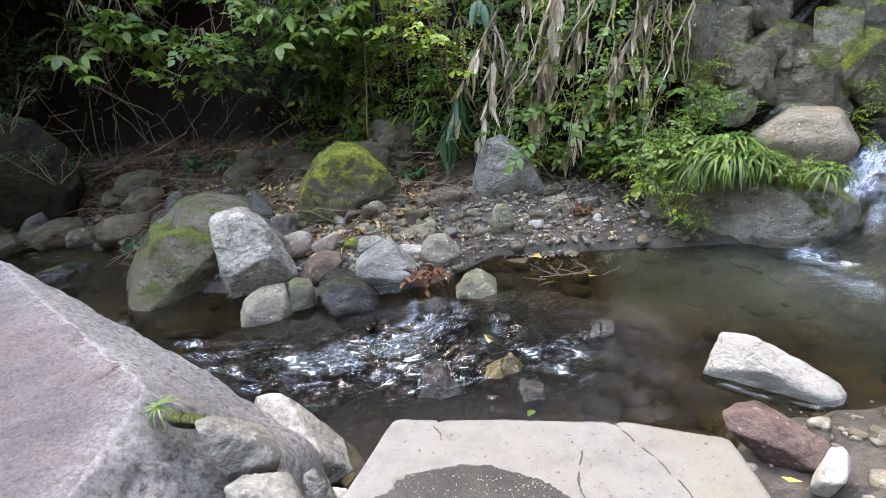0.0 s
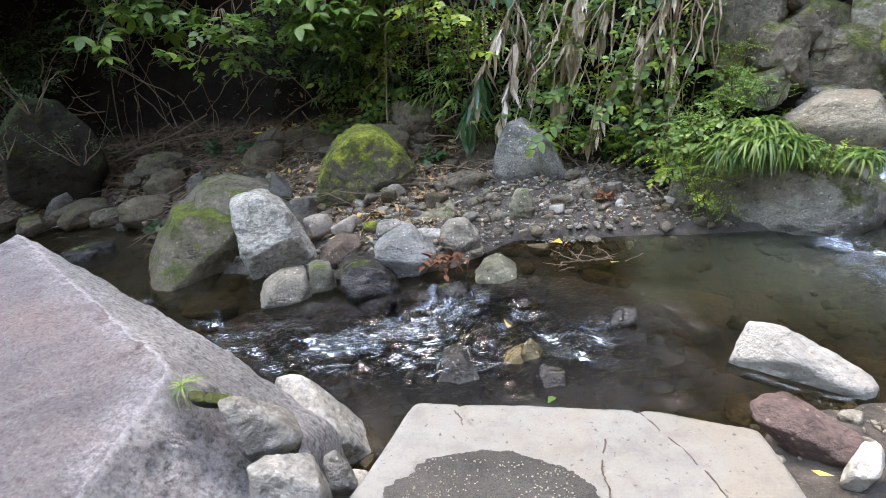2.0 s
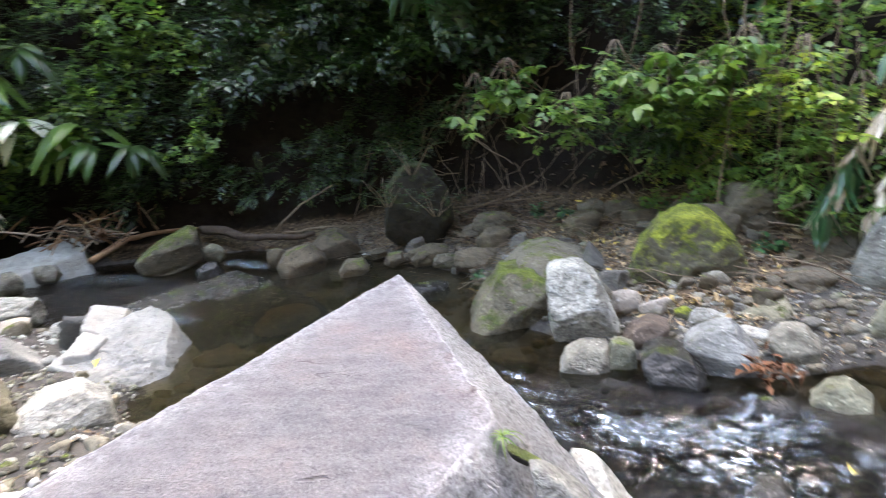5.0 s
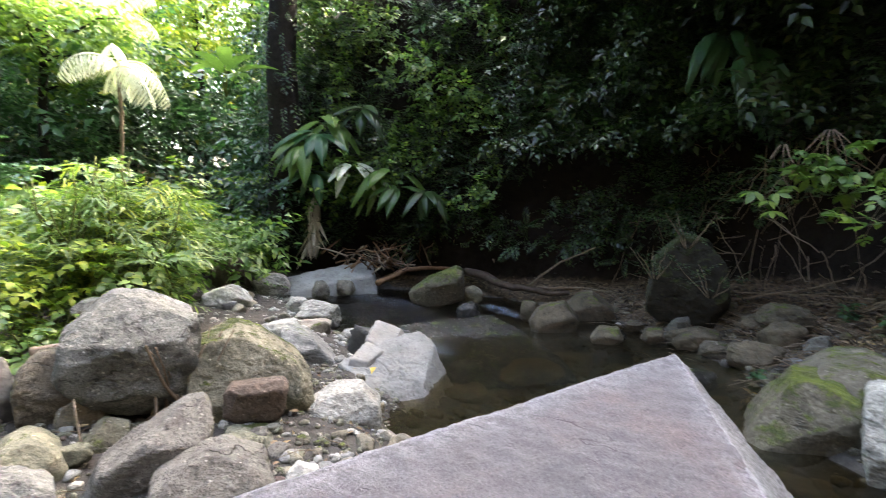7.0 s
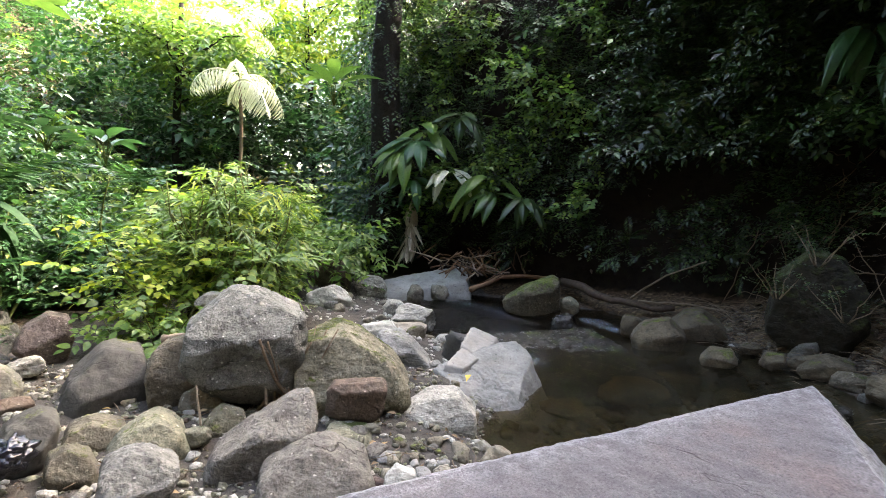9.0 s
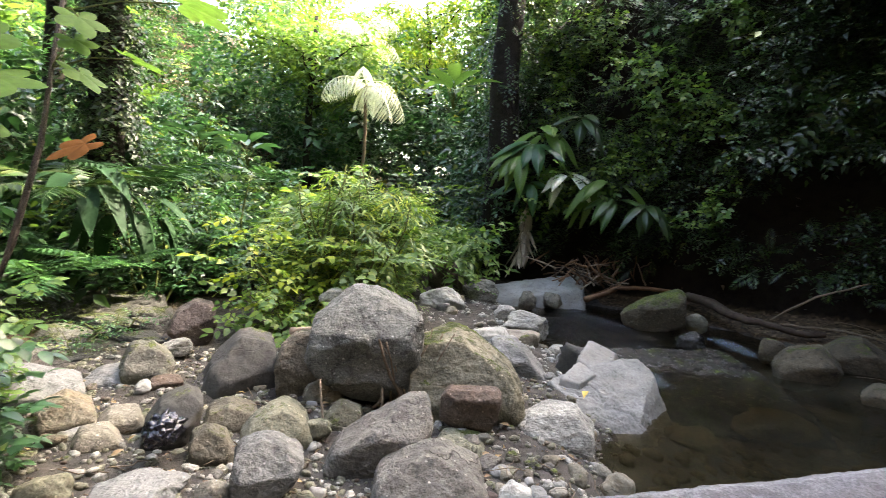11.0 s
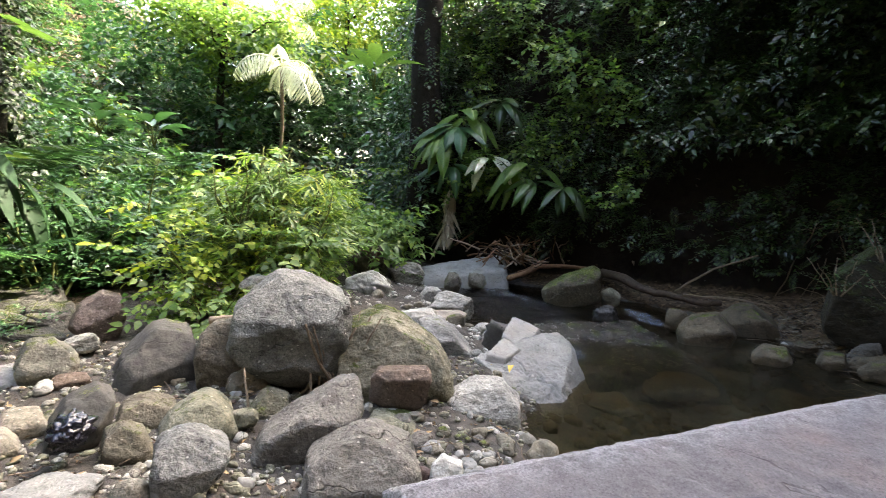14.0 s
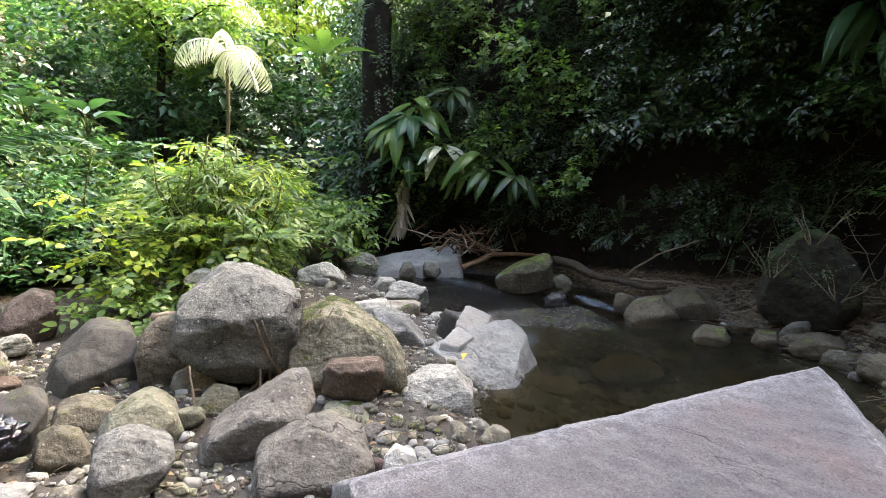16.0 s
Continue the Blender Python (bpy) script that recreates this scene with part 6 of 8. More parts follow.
froth("waterfall", [(2.6, 4.25, 0.56), (2.34, 4.03, 0.46), (2.1, 3.78, 0.36), (1.86, 3.62, 0.25), (1.64, 3.46, 0.13)], (0.3, 0.3, 0.35, 0.3, 0.3), FALL, "small white waterfall beside the large boulder", lift=0.05, strength=0.15, lump=0.06, n=120, across=50)
froth("waterfall", [(2.5, 4.05, 0.5), (2.4, 3.7, 0.36), (2.2, 3.4, 0.22), (2.05, 3.15, 0.13)], (0.4, 0.45, 0.5, 0.5), FALL, "white water sliding over a brown rock", lift=0.05, strength=0.1, lump=0.06, n=110, across=50)
froth("water_rapids", [(1.5, 3.45, 0.12), (1.72, 3.28, 0.12), (1.95, 3.05, 0.12), (2.2, 2.8, 0.12)], (0.18, 0.3, 0.4, 0.5), FALL, "foam along the foot of the waterfall", lift=0.03, strength=0.1, lump=0.025, n=90, across=40)
froth("water_rapids", [(1.55, 3.3, 0.12), (1.72, 2.95, 0.12), (1.95, 2.6, 0.12)], (0.4, 0.7, 0.8), FALL, "torn foam drifting into the pool", lift=0.02, strength=-0.04, lump=0.015, n=90, across=40)
rock("rock", (2.0, 3.55, 0.08), (0.46, 0.36, 0.2), -20, "wetbrown", 81, 5, 0.3, "brown rock with water sliding over it")
rock("rock", (2.32, 3.85, 0.3), (0.22, 0.2, 0.16), 10, "wet", 82, 5, 0.3, "dark wet rock splitting the waterfall")
froth("water_rapids", [(-5.65, 1.72, 0.13), (-5.35, 1.83, 0.09), (-5.05, 1.95, 0.03), (-4.85, 2.08, 0.0)], (0.3, 0.38, 0.36, 0.25), FALL, "white water spilling past the grey plate", strength=-0.03, n=60, across=30)
froth("water_rapids", [(-4.85, 1.55, 0.00), (-5.65, 2.11, -0.03), (-6.31, 2.37, -0.05), (-7.12, 2.32, -0.06)], (0.35, 0.7, 0.9, 0.8), FALL, "white water pouring past the flat rock", strength=-0.06, n=80, across=40)
froth("water_rapids", [(-7.45, 3.47, -0.03), (-6.70, 3.48, 0.00), (-6.10, 3.49, 0.00)], (0.3, 0.5, 0.3), FALL, "white water at the pool's rim", strength=0.0)
froth("water_rapids", [(-7.45, 2.69, -0.06), (-8.42, 2.29, -0.08), (-9.60, 1.77, -0.10)], (0.7, 0.9, 0.8), RAPIDS, "rippled broken water downstream", strength=-0.02, n=120, across=50)
froth("water_rapids", [(-2.52, 2.85, 0.00), (-2.40, 2.95, 0.00)], (0.12, 0.15), RAPIDS, "thin foam line by the boulder", strength=0.05, n=20, across=12)
froth("water_rapids", [(0.73, 2.18, 0.12), (0.96, 2.01, 0.12), (1.15, 1.97, 0.12)], (0.05, 0.06, 0.05), RAPIDS, "thin foam line along the pale rock", strength=0.0, n=40, across=6, lump=0.005, lift=0.006)


# ---- plants ----
OVATE = leaf(0.1, 0.062, 0.22, 0.2, (0.0, 0.2, 0.45, 0.75, 1.0), (0.12, 0.8, 1.0, 0.62, 0.0))
SMALL = leaf_small(0.06, 0.032)
TINY = leaf_small(0.04, 0.024)
LANCE = leaf(0.2, 0.028, 0.35, 0.3)
SPRAYS = [spray(SMALL, 9, 0.28, k) for k in range(5)]
SPRAYS_TINY = [spray(TINY, 11, 0.25, 20 + k) for k in range(4)]
SPRAYS_BIG = [spray(leaf_small(0.12, 0.065, 0.25), 7, 0.4, 40 + k) for k in range(5)]
SPRAYS_OVATE = [spray(OVATE, 7, 0.3, 60 + k) for k in range(4)]
WHORLS = [whorl(leaf(0.16, 0.08, 0.3, 0.15, (0.0, 0.25, 0.5, 0.75, 1.0), (0.12, 0.75, 1.0, 0.65, 0.0)), 6, k) for k in range(4)]
LAYERS = [spray(leaf(0.17, 0.085, 0.4, 0.2, (0.0, 0.25, 0.55, 1.0), (0.1, 0.9, 0.9, 0.0)), 9, 0.45, 140 + k, 10, 55) for k in range(5)]
def blade(length, width, start, end):
    """A grass blade that rises at one angle and bends over to another."""
    v, t = [], []
    y = z = 0.0
    for k in range(8):
        s = k / 7
        a = radians(start + (end - start) * s ** 0.6)
        half = width / 2 * (1 - s ** 2.5) * (0.6 + 0.8 * min(s * 3, 0.5))
        v += [(-half, y, z + 0.3 * half), (0, y, z), (half, y, z + 0.3 * half)]
        y, z = y + length / 7 * math.cos(a), z + length / 7 * math.sin(a)
    for k in range(7):
        a, b = 3 * k, 3 * k + 3
        t += [(a, a + 1, b + 1), (a, b + 1, b), (a + 1, a + 2, b + 2), (a + 1, b + 2, b + 1)]
    return np.array(v), np.array(t)


GRASS = [joined([moved(blade(1.0 * (0.75 + 0.12 * (a % 4)), 0.05, 84 - 11 * (a % 5), -92 - 4 * (a % 3)), pose(0, 0, 0, 0, 0, a * 23.7 + k * 11)) for a in range(15)]) for k in range(3)]
BAMBOO = [spray(LANCE, 8, 0.35, 80 + k, 25, 45) for k in range(4)]
FERN = [frond(1.0, 16, leaf_small(0.3, 0.06, 0.1), 0.35, True, -8, k) for k in range(3)]


def along(line, n, seed):
    """Points at random along an outline of the plan, with the way out of the slope."""
    r = np.random.default_rng(seed)
    lens = [math.hypot(b[0] - a[0], b[1] - a[1]) for a, b in zip(line, line[1:])]
    total = sum(lens)
    for s in r.uniform(0, total, n):
        for (a, b), ln in zip(zip(line, line[1:]), lens):
            if s <= ln:
                u = s / ln
                yield a[0] + u * (b[0] - a[0]), a[1] + u * (b[1] - a[1]), ((b[1] - a[1]) / ln, -(b[0] - a[0]) / ln)
                break
            s -= ln


def slope_cover(name, line, sign, n, low, high, grade, shapes, mat, size, seed, label, lift=(0.05, 0.5), gap=0.0, scale=0.8, foot=0.55, droop=-0.15):
    """Leafy growth over a steep slope above a line of the plan, in clumps with gaps."""
    r = np.random.default_rng(seed)
    places = []
    for x, y, (ox, oy) in along(line, n, seed):
        z = low + (high - low) * r.uniform()
        ox, oy = ox * sign, oy * sign
        back = (z - foot) / grade
        px, py = x - ox * back, y - oy * back
        dense = noise.fractal(Vector((px * scale, py * scale, z * scale + seed)), 0.8, 2.0, 3)
        if dense < gap:
            continue
        off = r.uniform(*lift) * (0.4 + 1.2 * max(0.0, min(1.0, dense - gap)))
        way = np.array([ox * 0.8 + r.normal(0, 0.6), oy * 0.8 + r.normal(0, 0.6), droop + r.normal(0, 0.45)])
        up = np.array([ox * 0.5 + r.normal(0, 0.3), oy * 0.5 + r.normal(0, 0.3), 0.9])
        places.append((np.array([px + ox * off, py + oy * off, z]), aim(way, up), size * r.uniform(0.6, 1.25)))
    return strewn(name, shapes, places, LEAF[mat], label=label, category="foliage", kind="stuff")


WALL_NEAR = [(1.3, 4.65), (0.6, 4.75), (-0.8, 5.4), (-2, 6.0)]
WALL_MID = [(-1.2, 5.6), (-2, 6.0), (-4.5, 6.5), (-7, 5.7)]
WALL_FAR = [(-6, 6.0), (-7, 5.7), (-9, 4.4), (-10.3, 2.95), (-11.1, 1.2)]
WALL_END = [(-11.1, 1.4), (-11.9, 0.1), (-15, 0.7), (-22, 2.0)]
slope_cover("cliff_foliage", WALL_NEAR, -1, 2000, 0.75, 4.5, 3.2, SPRAYS, "fresh", 1.0, 61, "dense green creepers and small leaves on the cliff", gap=-0.05)
slope_cover("cliff_foliage", WALL_NEAR, -1, 1700, 0.7, 4.5, 3.2, SPRAYS_TINY, "yellow", 1.0, 62, "fresh small-leaved creepers on the cliff", gap=0.0)
slope_cover("cliff_foliage", WALL_NEAR, -1, 950, 0.6, 3.5, 3.2, SPRAYS_OVATE, "fresh", 0.75, 60, "fresh green leaves hanging on the cliff", lift=(0.2, 0.6), gap=-0.1)
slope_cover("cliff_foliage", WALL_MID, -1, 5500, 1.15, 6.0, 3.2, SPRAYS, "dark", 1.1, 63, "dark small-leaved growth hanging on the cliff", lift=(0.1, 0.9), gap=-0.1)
slope_cover("cliff_foliage", WALL_MID, -1, 800, 1.9, 6.0, 3.2, SPRAYS_OVATE, "mid", 1.2, 64, "green broad-leaved growth hanging on the cliff", lift=(0.3, 1.1), gap=0.18, scale=0.6)
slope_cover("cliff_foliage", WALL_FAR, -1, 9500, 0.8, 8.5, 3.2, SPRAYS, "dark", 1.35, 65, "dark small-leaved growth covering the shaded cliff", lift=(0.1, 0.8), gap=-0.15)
slope_cover("cliff_foliage", WALL_FAR, -1, 1700, 2.6, 8.5, 3.2, SPRAYS_OVATE, "glossy", 1.2, 66, "glossy green leaves on the shaded cliff", lift=(0.3, 0.9), gap=0.12, scale=0.6)
slope_cover("cliff_foliage", WALL_END, -1, 2600, 1.0, 9.0, 3.2, SPRAYS_BIG, "mid", 1.3, 67, "green growth at the end of the cliff", lift=(0.1, 1.0), gap=-0.1)
slope_cover("cliff_foliage", WALL_NEAR, -1, 850, 0.9, 4.5, 3.2, SPRAYS_OVATE, "fresh", 0.8, 160, "bright broad-leaved creepers on the cliff", lift=(0.35, 0.8), gap=0.02)
slope_cover("cliff_foliage", [(-8.8, 4.5), (-10.3, 2.95), (-11.1, 1.2), (-11.6, 0.5)], -1, 2900, 1.4, 7.5, 3.2, SPRAYS_OVATE, "fresh", 1.15, 161, "bright green leaves on the cliff beside the trunk", lift=(0.5, 1.2), gap=0.05)
# boughs added, mostly out of view, to keep skylight off cliff and bank
slope_cover("overhanging_foliage", [(-4.0, 6.4), (-4.5, 6.5), (-7, 5.7)], -1, 1500, 5.0, 8.0, 3.2, SPRAYS_BIG, "dark", 1.9, 159, "dark leafy boughs added above to shade the cliff and bank", lift=(0.9, 3.6), gap=-0.4)
slope_cover("overhanging_foliage", [(-3.4, 6.3), (-4.0, 6.4), (-4.8, 6.5)], -1, 600, 4.1, 5.2, 3.2, SPRAYS_BIG, "dark", 1.9, 359, "low dark boughs of leaves added to shade the bank", lift=(0.6, 2.2), gap=-0.5)
slope_cover("overhanging_foliage", [(-2.8, 6.2)] + WALL_MID[2:] + [(-9, 4.4)], -1, 1500, 5.8, 9.5, 3.2, SPRAYS_BIG, "dark", 1.9, 58, "dark boughs of leaves added high up to shade the cliff", lift=(0.4, 1.7), gap=-0.3)
slope_cover("overhanging_foliage", [(-3.9, 6.4), (-4.5, 6.5), (-7, 5.7), (-8.4, 4.8)], -1, 2700, 2.4, 5.6, 3.2, SPRAYS_BIG, "dark", 1.2, 259, "dark leafy growth added on the cliff to shade its foot", lift=(0.2, 1.5), gap=-0.3)
slope_cover("cliff_foliage", WALL_FAR + [(-11.8, 0.1)], -1, 90, 0.6, 1.8, 3.2, FERN, "dark", 0.38, 68, "small dark ferns at the foot of the cliff", gap=-0.1)
slope_cover("cliff_foliage", [(-11.4, 0.9), (-12.2, -0.1), (-15, 0.6), (-24, 2.2)], -1, 3000, 0.6, 5.5, 1.6, SPRAYS_BIG, "mid", 1.7, 69, "bright growth on the low bank down the valley", lift=(0.1, 1.2), gap=-0.2)
def thicket(name, n, area, low, high, shapes, mat, size, seed, label, gap=-9.0, lean=None):
    r = np.random.default_rng(seed)
    places = []
    for p in scatter_points(n, area, seed, lambda x, y, z: z > -1):
        if noise.fractal(Vector((p[0] * 0.5 + seed, p[1] * 0.5, 0.4)), 0.8, 2.0, 3) < gap:
            continue
        tall = (low + (high - low) * (0.5 + 0.5 * noise.noise(Vector((p[0] * 0.55, p[1] * 0.55, seed))))) * math.sqrt(r.uniform())
        a = r.uniform(0, 6.3)
        way = (math.cos(a), math.sin(a), r.normal(0, 0.4)) if lean is None else np.array(lean) + r.normal(0, 0.4, 3)
        places.append((p + (0, 0, tall), aim(way, (r.normal(0, 0.3), r.normal(0, 0.3), 1)), size * r.uniform(0.6, 1.25)))
    strewn(name, shapes, places, LEAF[mat], label=label, category="foliage", kind="stuff")


thicket("valley_thicket", 4600, (-28, -15.5, -7.5, 4.0), 0.8, 7.5, SPRAYS_BIG, "mid", 2.3, 75, "sunlit yellow-green undergrowth down the valley")
thicket("valley_thicket", 2400, (-16, -8.5, -5.5, 0.6), 0.3, 1.7, SPRAYS_BIG, "fresh", 1.5, 76, "bright green undergrowth down the valley")
thicket("hillside_foliage", 4500, (-30, -13, -19, -4.0), 0.3, 1.8, SPRAYS_BIG, "mid", 1.9, 71, "dense green broad-leaved growth on the hillside", -0.12)
thicket("hillside_foliage", 5200, (-15, -3.0, -13, -4.1), 0.4, 1.5, LAYERS, "mid", 1.35, 271, "layered drooping broad leaves on the hillside", -0.1, (0.7, 0.6, -0.3))
thicket("hillside_foliage", 900, (-15, -5.0, -13, -4.3), 0.9, 1.9, LAYERS, "fresh", 1.5, 272, "fresh broad leaves standing out of the hillside growth", 0.1, (0.6, 0.6, 0.1))
thicket("hillside_foliage", 5000, (-24, -2.6, -16, -3.9), 0.1, 0.9, SPRAYS_BIG, "dark", 1.7, 70, "dark undergrowth on the hillside")
thicket("hillside_foliage", 2300, (-30, -2.6, -19, -4.2), 0.3, 2.2, SPRAYS_OVATE, "fresh", 2.0, 72, "fresh green leaves on the sunny hillside", 0.12)
thicket("hillside_fern", 700, (-16, -3, -12, -4.2), 0.1, 0.9, FERN, "mid", 1.1, 73, "green ferns on the hillside")
thicket("valley_thicket", 4200, (-42, -26, -14, 8.0), 2.0, 14.0, SPRAYS_BIG, "fresh", 3.2, 175, "bright trees and undergrowth at the valley's end")
thicket("hillside_foliage", 1500, (-13, -4.5, -8.5, -4.6), 1.0, 4.2, SPRAYS_BIG, "mid", 1.6, 178, "green boughs hanging over the hillside", -0.05)
thicket("hill_foot_thicket", 1500, (-11, -6.9, -5.6, -2.9), 0.3, 1.4, SPRAYS_OVATE, "mid", 1.4, 77, "green undergrowth at the hill's foot")


def shrub(name, at, tall, wide, n, shapes, mat, size, seed, label, category="shrub", stems=7, lean=(0, 0), stem_mat="stem", flat=0.5):
    """A bush: several bending stems from its foot, with leafy sprays over them."""
    r = random.Random(seed)
    ob = thing(name, at, label, category)
    places = []
    for k in range(stems):
        a = 2 * math.pi * k / stems + r.uniform(-0.4, 0.4)
        out = wide * r.uniform(0.35, 1.0)
        tip = Vector((out * math.cos(a) + lean[0], out * math.sin(a) + lean[1], tall * r.uniform(0.6, 1.0)))
        pts = wander((0.03 * math.cos(a), 0.03 * math.sin(a), -0.05), tip, 6, 0.05 * tall, r)
        tri_mesh("stem", *tube(pts, [(0.012 if tall > 0 else 0.004) * abs(tall) * (1.15 - i / 6) + 0.002 for i in range(7)], 5), WOOD[stem_mat], ob)
        for i in range(n // stems):
            s = r.uniform(0.25, 1.0)
            j = min(5, int(s * 6))
            p = pts[j].lerp(pts[j + 1], s * 6 - j)
            b = r.uniform(0, 6.3)
            spread = 0.28 * wide * r.uniform(0, 1)
            p = p + Vector((spread * math.cos(b), spread * math.sin(b), r.uniform(-0.1, 0.12) * tall))
            way = (math.cos(b) + p.x * 0.5, math.sin(b) + p.y * 0.5, r.uniform(-0.5, 0.6))
            places.append((np.array(p), aim(way, (r.uniform(-0.4, 0.4), r.uniform(-0.4, 0.4), 1)), size * r.uniform(0.65, 1.2)))
    strewn("foliage", shapes, places, LEAF[mat], ob)
    return ob


# the sunny thicket on the gravel bar
shrub("shrub", (-6.0, -1.75, 0.15), 1.3, 0.9, 240, SPRAYS_OVATE, "yellow", 1.0, 1, "yellow-green leafy shrub behind the boulders", flat=0.4)
shrub("shrub", (-6.4, -1.1, 0.15), 1.6, 0.85, 230, SPRAYS_OVATE, "fresh", 1.1, 2, "fresh green leafy shrub on the gravel bar")
shrub("shrub", (-7.2, -0.95, 0.15), 1.9, 0.6, 190, SPRAYS_OVATE, "fresh", 1.15, 3, "fresh green shrub on the gravel bar")
shrub("shrub", (-7.4, -1.5, 0.15), 2.1, 0.9, 150, SPRAYS_OVATE, "fresh", 1.5, 4, "tall yellow-green shrub in sunlight")
shrub("shrub", (-5.3, -1.6, 0.15), 0.7, 0.5, 110, SPRAYS_OVATE, "fresh", 0.9, 5, "low yellow-green shrub beside the dark boulder")
shrub("shrub", (-8.6, -1.2, 0.15), 1.6, 1.0, 190, SPRAYS_BIG, "fresh", 1.2, 6, "tall bright green shrub further down the stream")
shrub("shrub", (-9.3, -2.6, 0.2), 1.6, 1.1, 210, SPRAYS_BIG, "fresh", 1.3, 7, "tall bright green shrub further down the stream")
shrub("shrub", (-10.8, -1.5, 0.3), 1.9, 1.1, 210, SPRAYS_BIG, "yellow", 1.4, 8, "tall sunlit shrub at the bend of the stream")
shrub("shrub", (-8.0, -3.2, 0.2), 2.0, 1.2, 210, SPRAYS_BIG, "mid", 1.2, 9, "broad green shrub at the hill's foot")
shrub("shrub", (-6.6, -3.6, 0.2), 1.5, 1.0, 190, SPRAYS, "mid", 1.5, 10, "small-leaved green shrub at the hill's foot")
shrub("bamboo_grass", (-6.8, -1.05, 0.15), 1.85, 0.5, 150, BAMBOO, "yellow", 1.1, 11, "tall bamboo-like grass with narrow bright leaves", "grass")
shrub("bamboo_grass", (-6.35, -0.95, 0.15), 1.7, 0.5, 120, BAMBOO, "fresh", 1.0, 14, "tall bamboo-like grass with narrow bright leaves", "grass")
shrub("bamboo_grass", (-6.5, -1.5, 0.15), 1.95, 0.5, 90, BAMBOO, "fresh", 1.1, 15, "tall bamboo-like grass with narrow bright leaves", "grass")
shrub("herb", (-4.17, -1.44, 0.13), 0.42, 0.16, 18, WHORLS, "mid", 0.65, 12, "small green herb growing between boulders", "herb", stems=3)
# growth hanging over the far bank
for k, (at, tall, wide, n, shp, mat, size) in enumerate([
        ((-3.41, 5.08, 2.24), -0.9, 0.6, 62, WHORLS, "fresh", 0.85), ((-2.66, 4.97, 1.81), -0.7, 0.5, 40, SPRAYS_OVATE, "fresh", 0.95), ((-1.94, 5.10, 1.84), -0.6, 0.5, 42, WHORLS, "fresh", 0.85),
        ((-1.48, 5.15, 1.93), -0.6, 0.5, 52, WHORLS, "fresh", 0.9), ((-2.34, 5.36, 2.25), -0.8, 0.6, 48, SPRAYS_OVATE, "fresh", 0.95), ((-1.03, 5.57, 1.82), -0.9, 0.5, 80, SPRAYS, "fresh", 1.0), ((-3.99, 5.27, 2.17), -0.9, 0.6, 30, SPRAYS_OVATE, "dark", 0.9),
        ((-0.75, 5.0, 2.0), -0.8, 0.35, 44, SPRAYS_OVATE, "yellow", 0.8), ((-1.15, 5.1, 2.15), -0.7, 0.4, 34, WHORLS, "fresh", 0.85), ((-1.75, 4.95, 2.1), -0.55, 0.4, 30, WHORLS, "fresh", 0.9), ((-0.4, 4.95, 1.7), -0.7, 0.35, 50, SPRAYS_TINY, "yellow", 0.9), ((-1.3, 5.35, 1.6), -0.6, 0.4, 50, SPRAYS_TINY, "yellow", 1.0), ((-0.65, 5.1, 1.4), -0.6, 0.3, 44, BAMBOO, "fresh", 0.8)]):
    shrub("hanging_shrub", at, tall, wide, n, shp, mat, size, 30 + k, "leafy green shrub hanging over the stream bank", stem_mat="twig")
for k, (at, size) in enumerate([((-0.88, 4.78, 0.30), 0.75), ((-3.01, 6.58, 0.75), 0.8), ((-1.37, 5.55, 0.90), 1.0), ((-2.11, 5.75, 0.45), 0.8), ((-3.49, 5.65, 0.40), 0.6), ((-3.03, 5.53, 0.40), 0.55), ((0.07, 4.03, 0.15), 0.35), ((-3.28, 4.15, 0.05), 0.4)]):
    shrub("herb", at, 0.28 * size, 0.2 * size, 16, WHORLS, "mid", 0.8 * size, 50 + k, "small broad-leaved green herb on the bank", "herb", stems=3)


for k, (at, size) in enumerate([((-0.35, 4.72, 0.55), 0.7), ((0.15, 4.62, 0.5), 0.8), ((0.45, 4.55, 0.5), 0.75), ((0.7, 4.42, 0.45), 0.7), ((0.85, 4.3, 0.5), 0.8), ((0.95, 4.15, 0.4), 0.7), ((0.3, 4.7, 0.75), 0.8), ((0.62, 4.6, 0.8), 0.8), ((-0.75, 5.0, 0.6), 0.8)]):
    shrub("herb", at, 0.3 * size, 0.22 * size, 20, SPRAYS_OVATE, "yellow" if k % 2 else "fresh", 0.75 * size, 350 + k, "fresh green herb at the foot of the cliff", "herb", stems=4)


def tuft(at, size, mat, seed, label, n=5):
    r = random.Random(seed)
    ob = thing("grass_tuft", at, label, "grass")
    strewn("tussock", GRASS, [(np.array((r.uniform(-0.3, 0.3) * size, r.uniform(-0.3, 0.3) * size, 0)), turn_z(r.uniform(0, 6.3), r.uniform(-0.2, 0.2), r.uniform(-0.2, 0.2)), size * r.uniform(0.7, 1.1)) for k in range(n)], LEAF[mat], ob)
    return ob


for k, (at, size) in enumerate([((1.23, 3.72, 0.64), 0.42), ((1.32, 3.62, 0.66), 0.44), ((1.4, 3.6, 0.64), 0.4), ((1.18, 3.72, 0.6), 0.36), ((1.34, 3.74, 0.72), 0.4)]):
    tuft(at, size * 0.78, "fresh", 20 + k, "lush green grass tuft drooping over the boulder", 14)
tuft((1.78, 3.5, 0.58), 0.24, "fresh", 3, "small green grass tuft on the boulder", 6)
tuft((-1.85, 5.55, 1.18), 0.5, "dark", 4, "dark drooping grass under the shrubs", 5)
tuft((-10.47, 0.48, 1.02), 0.8, "mid", 5, "green drooping grass on the cliff", 5)
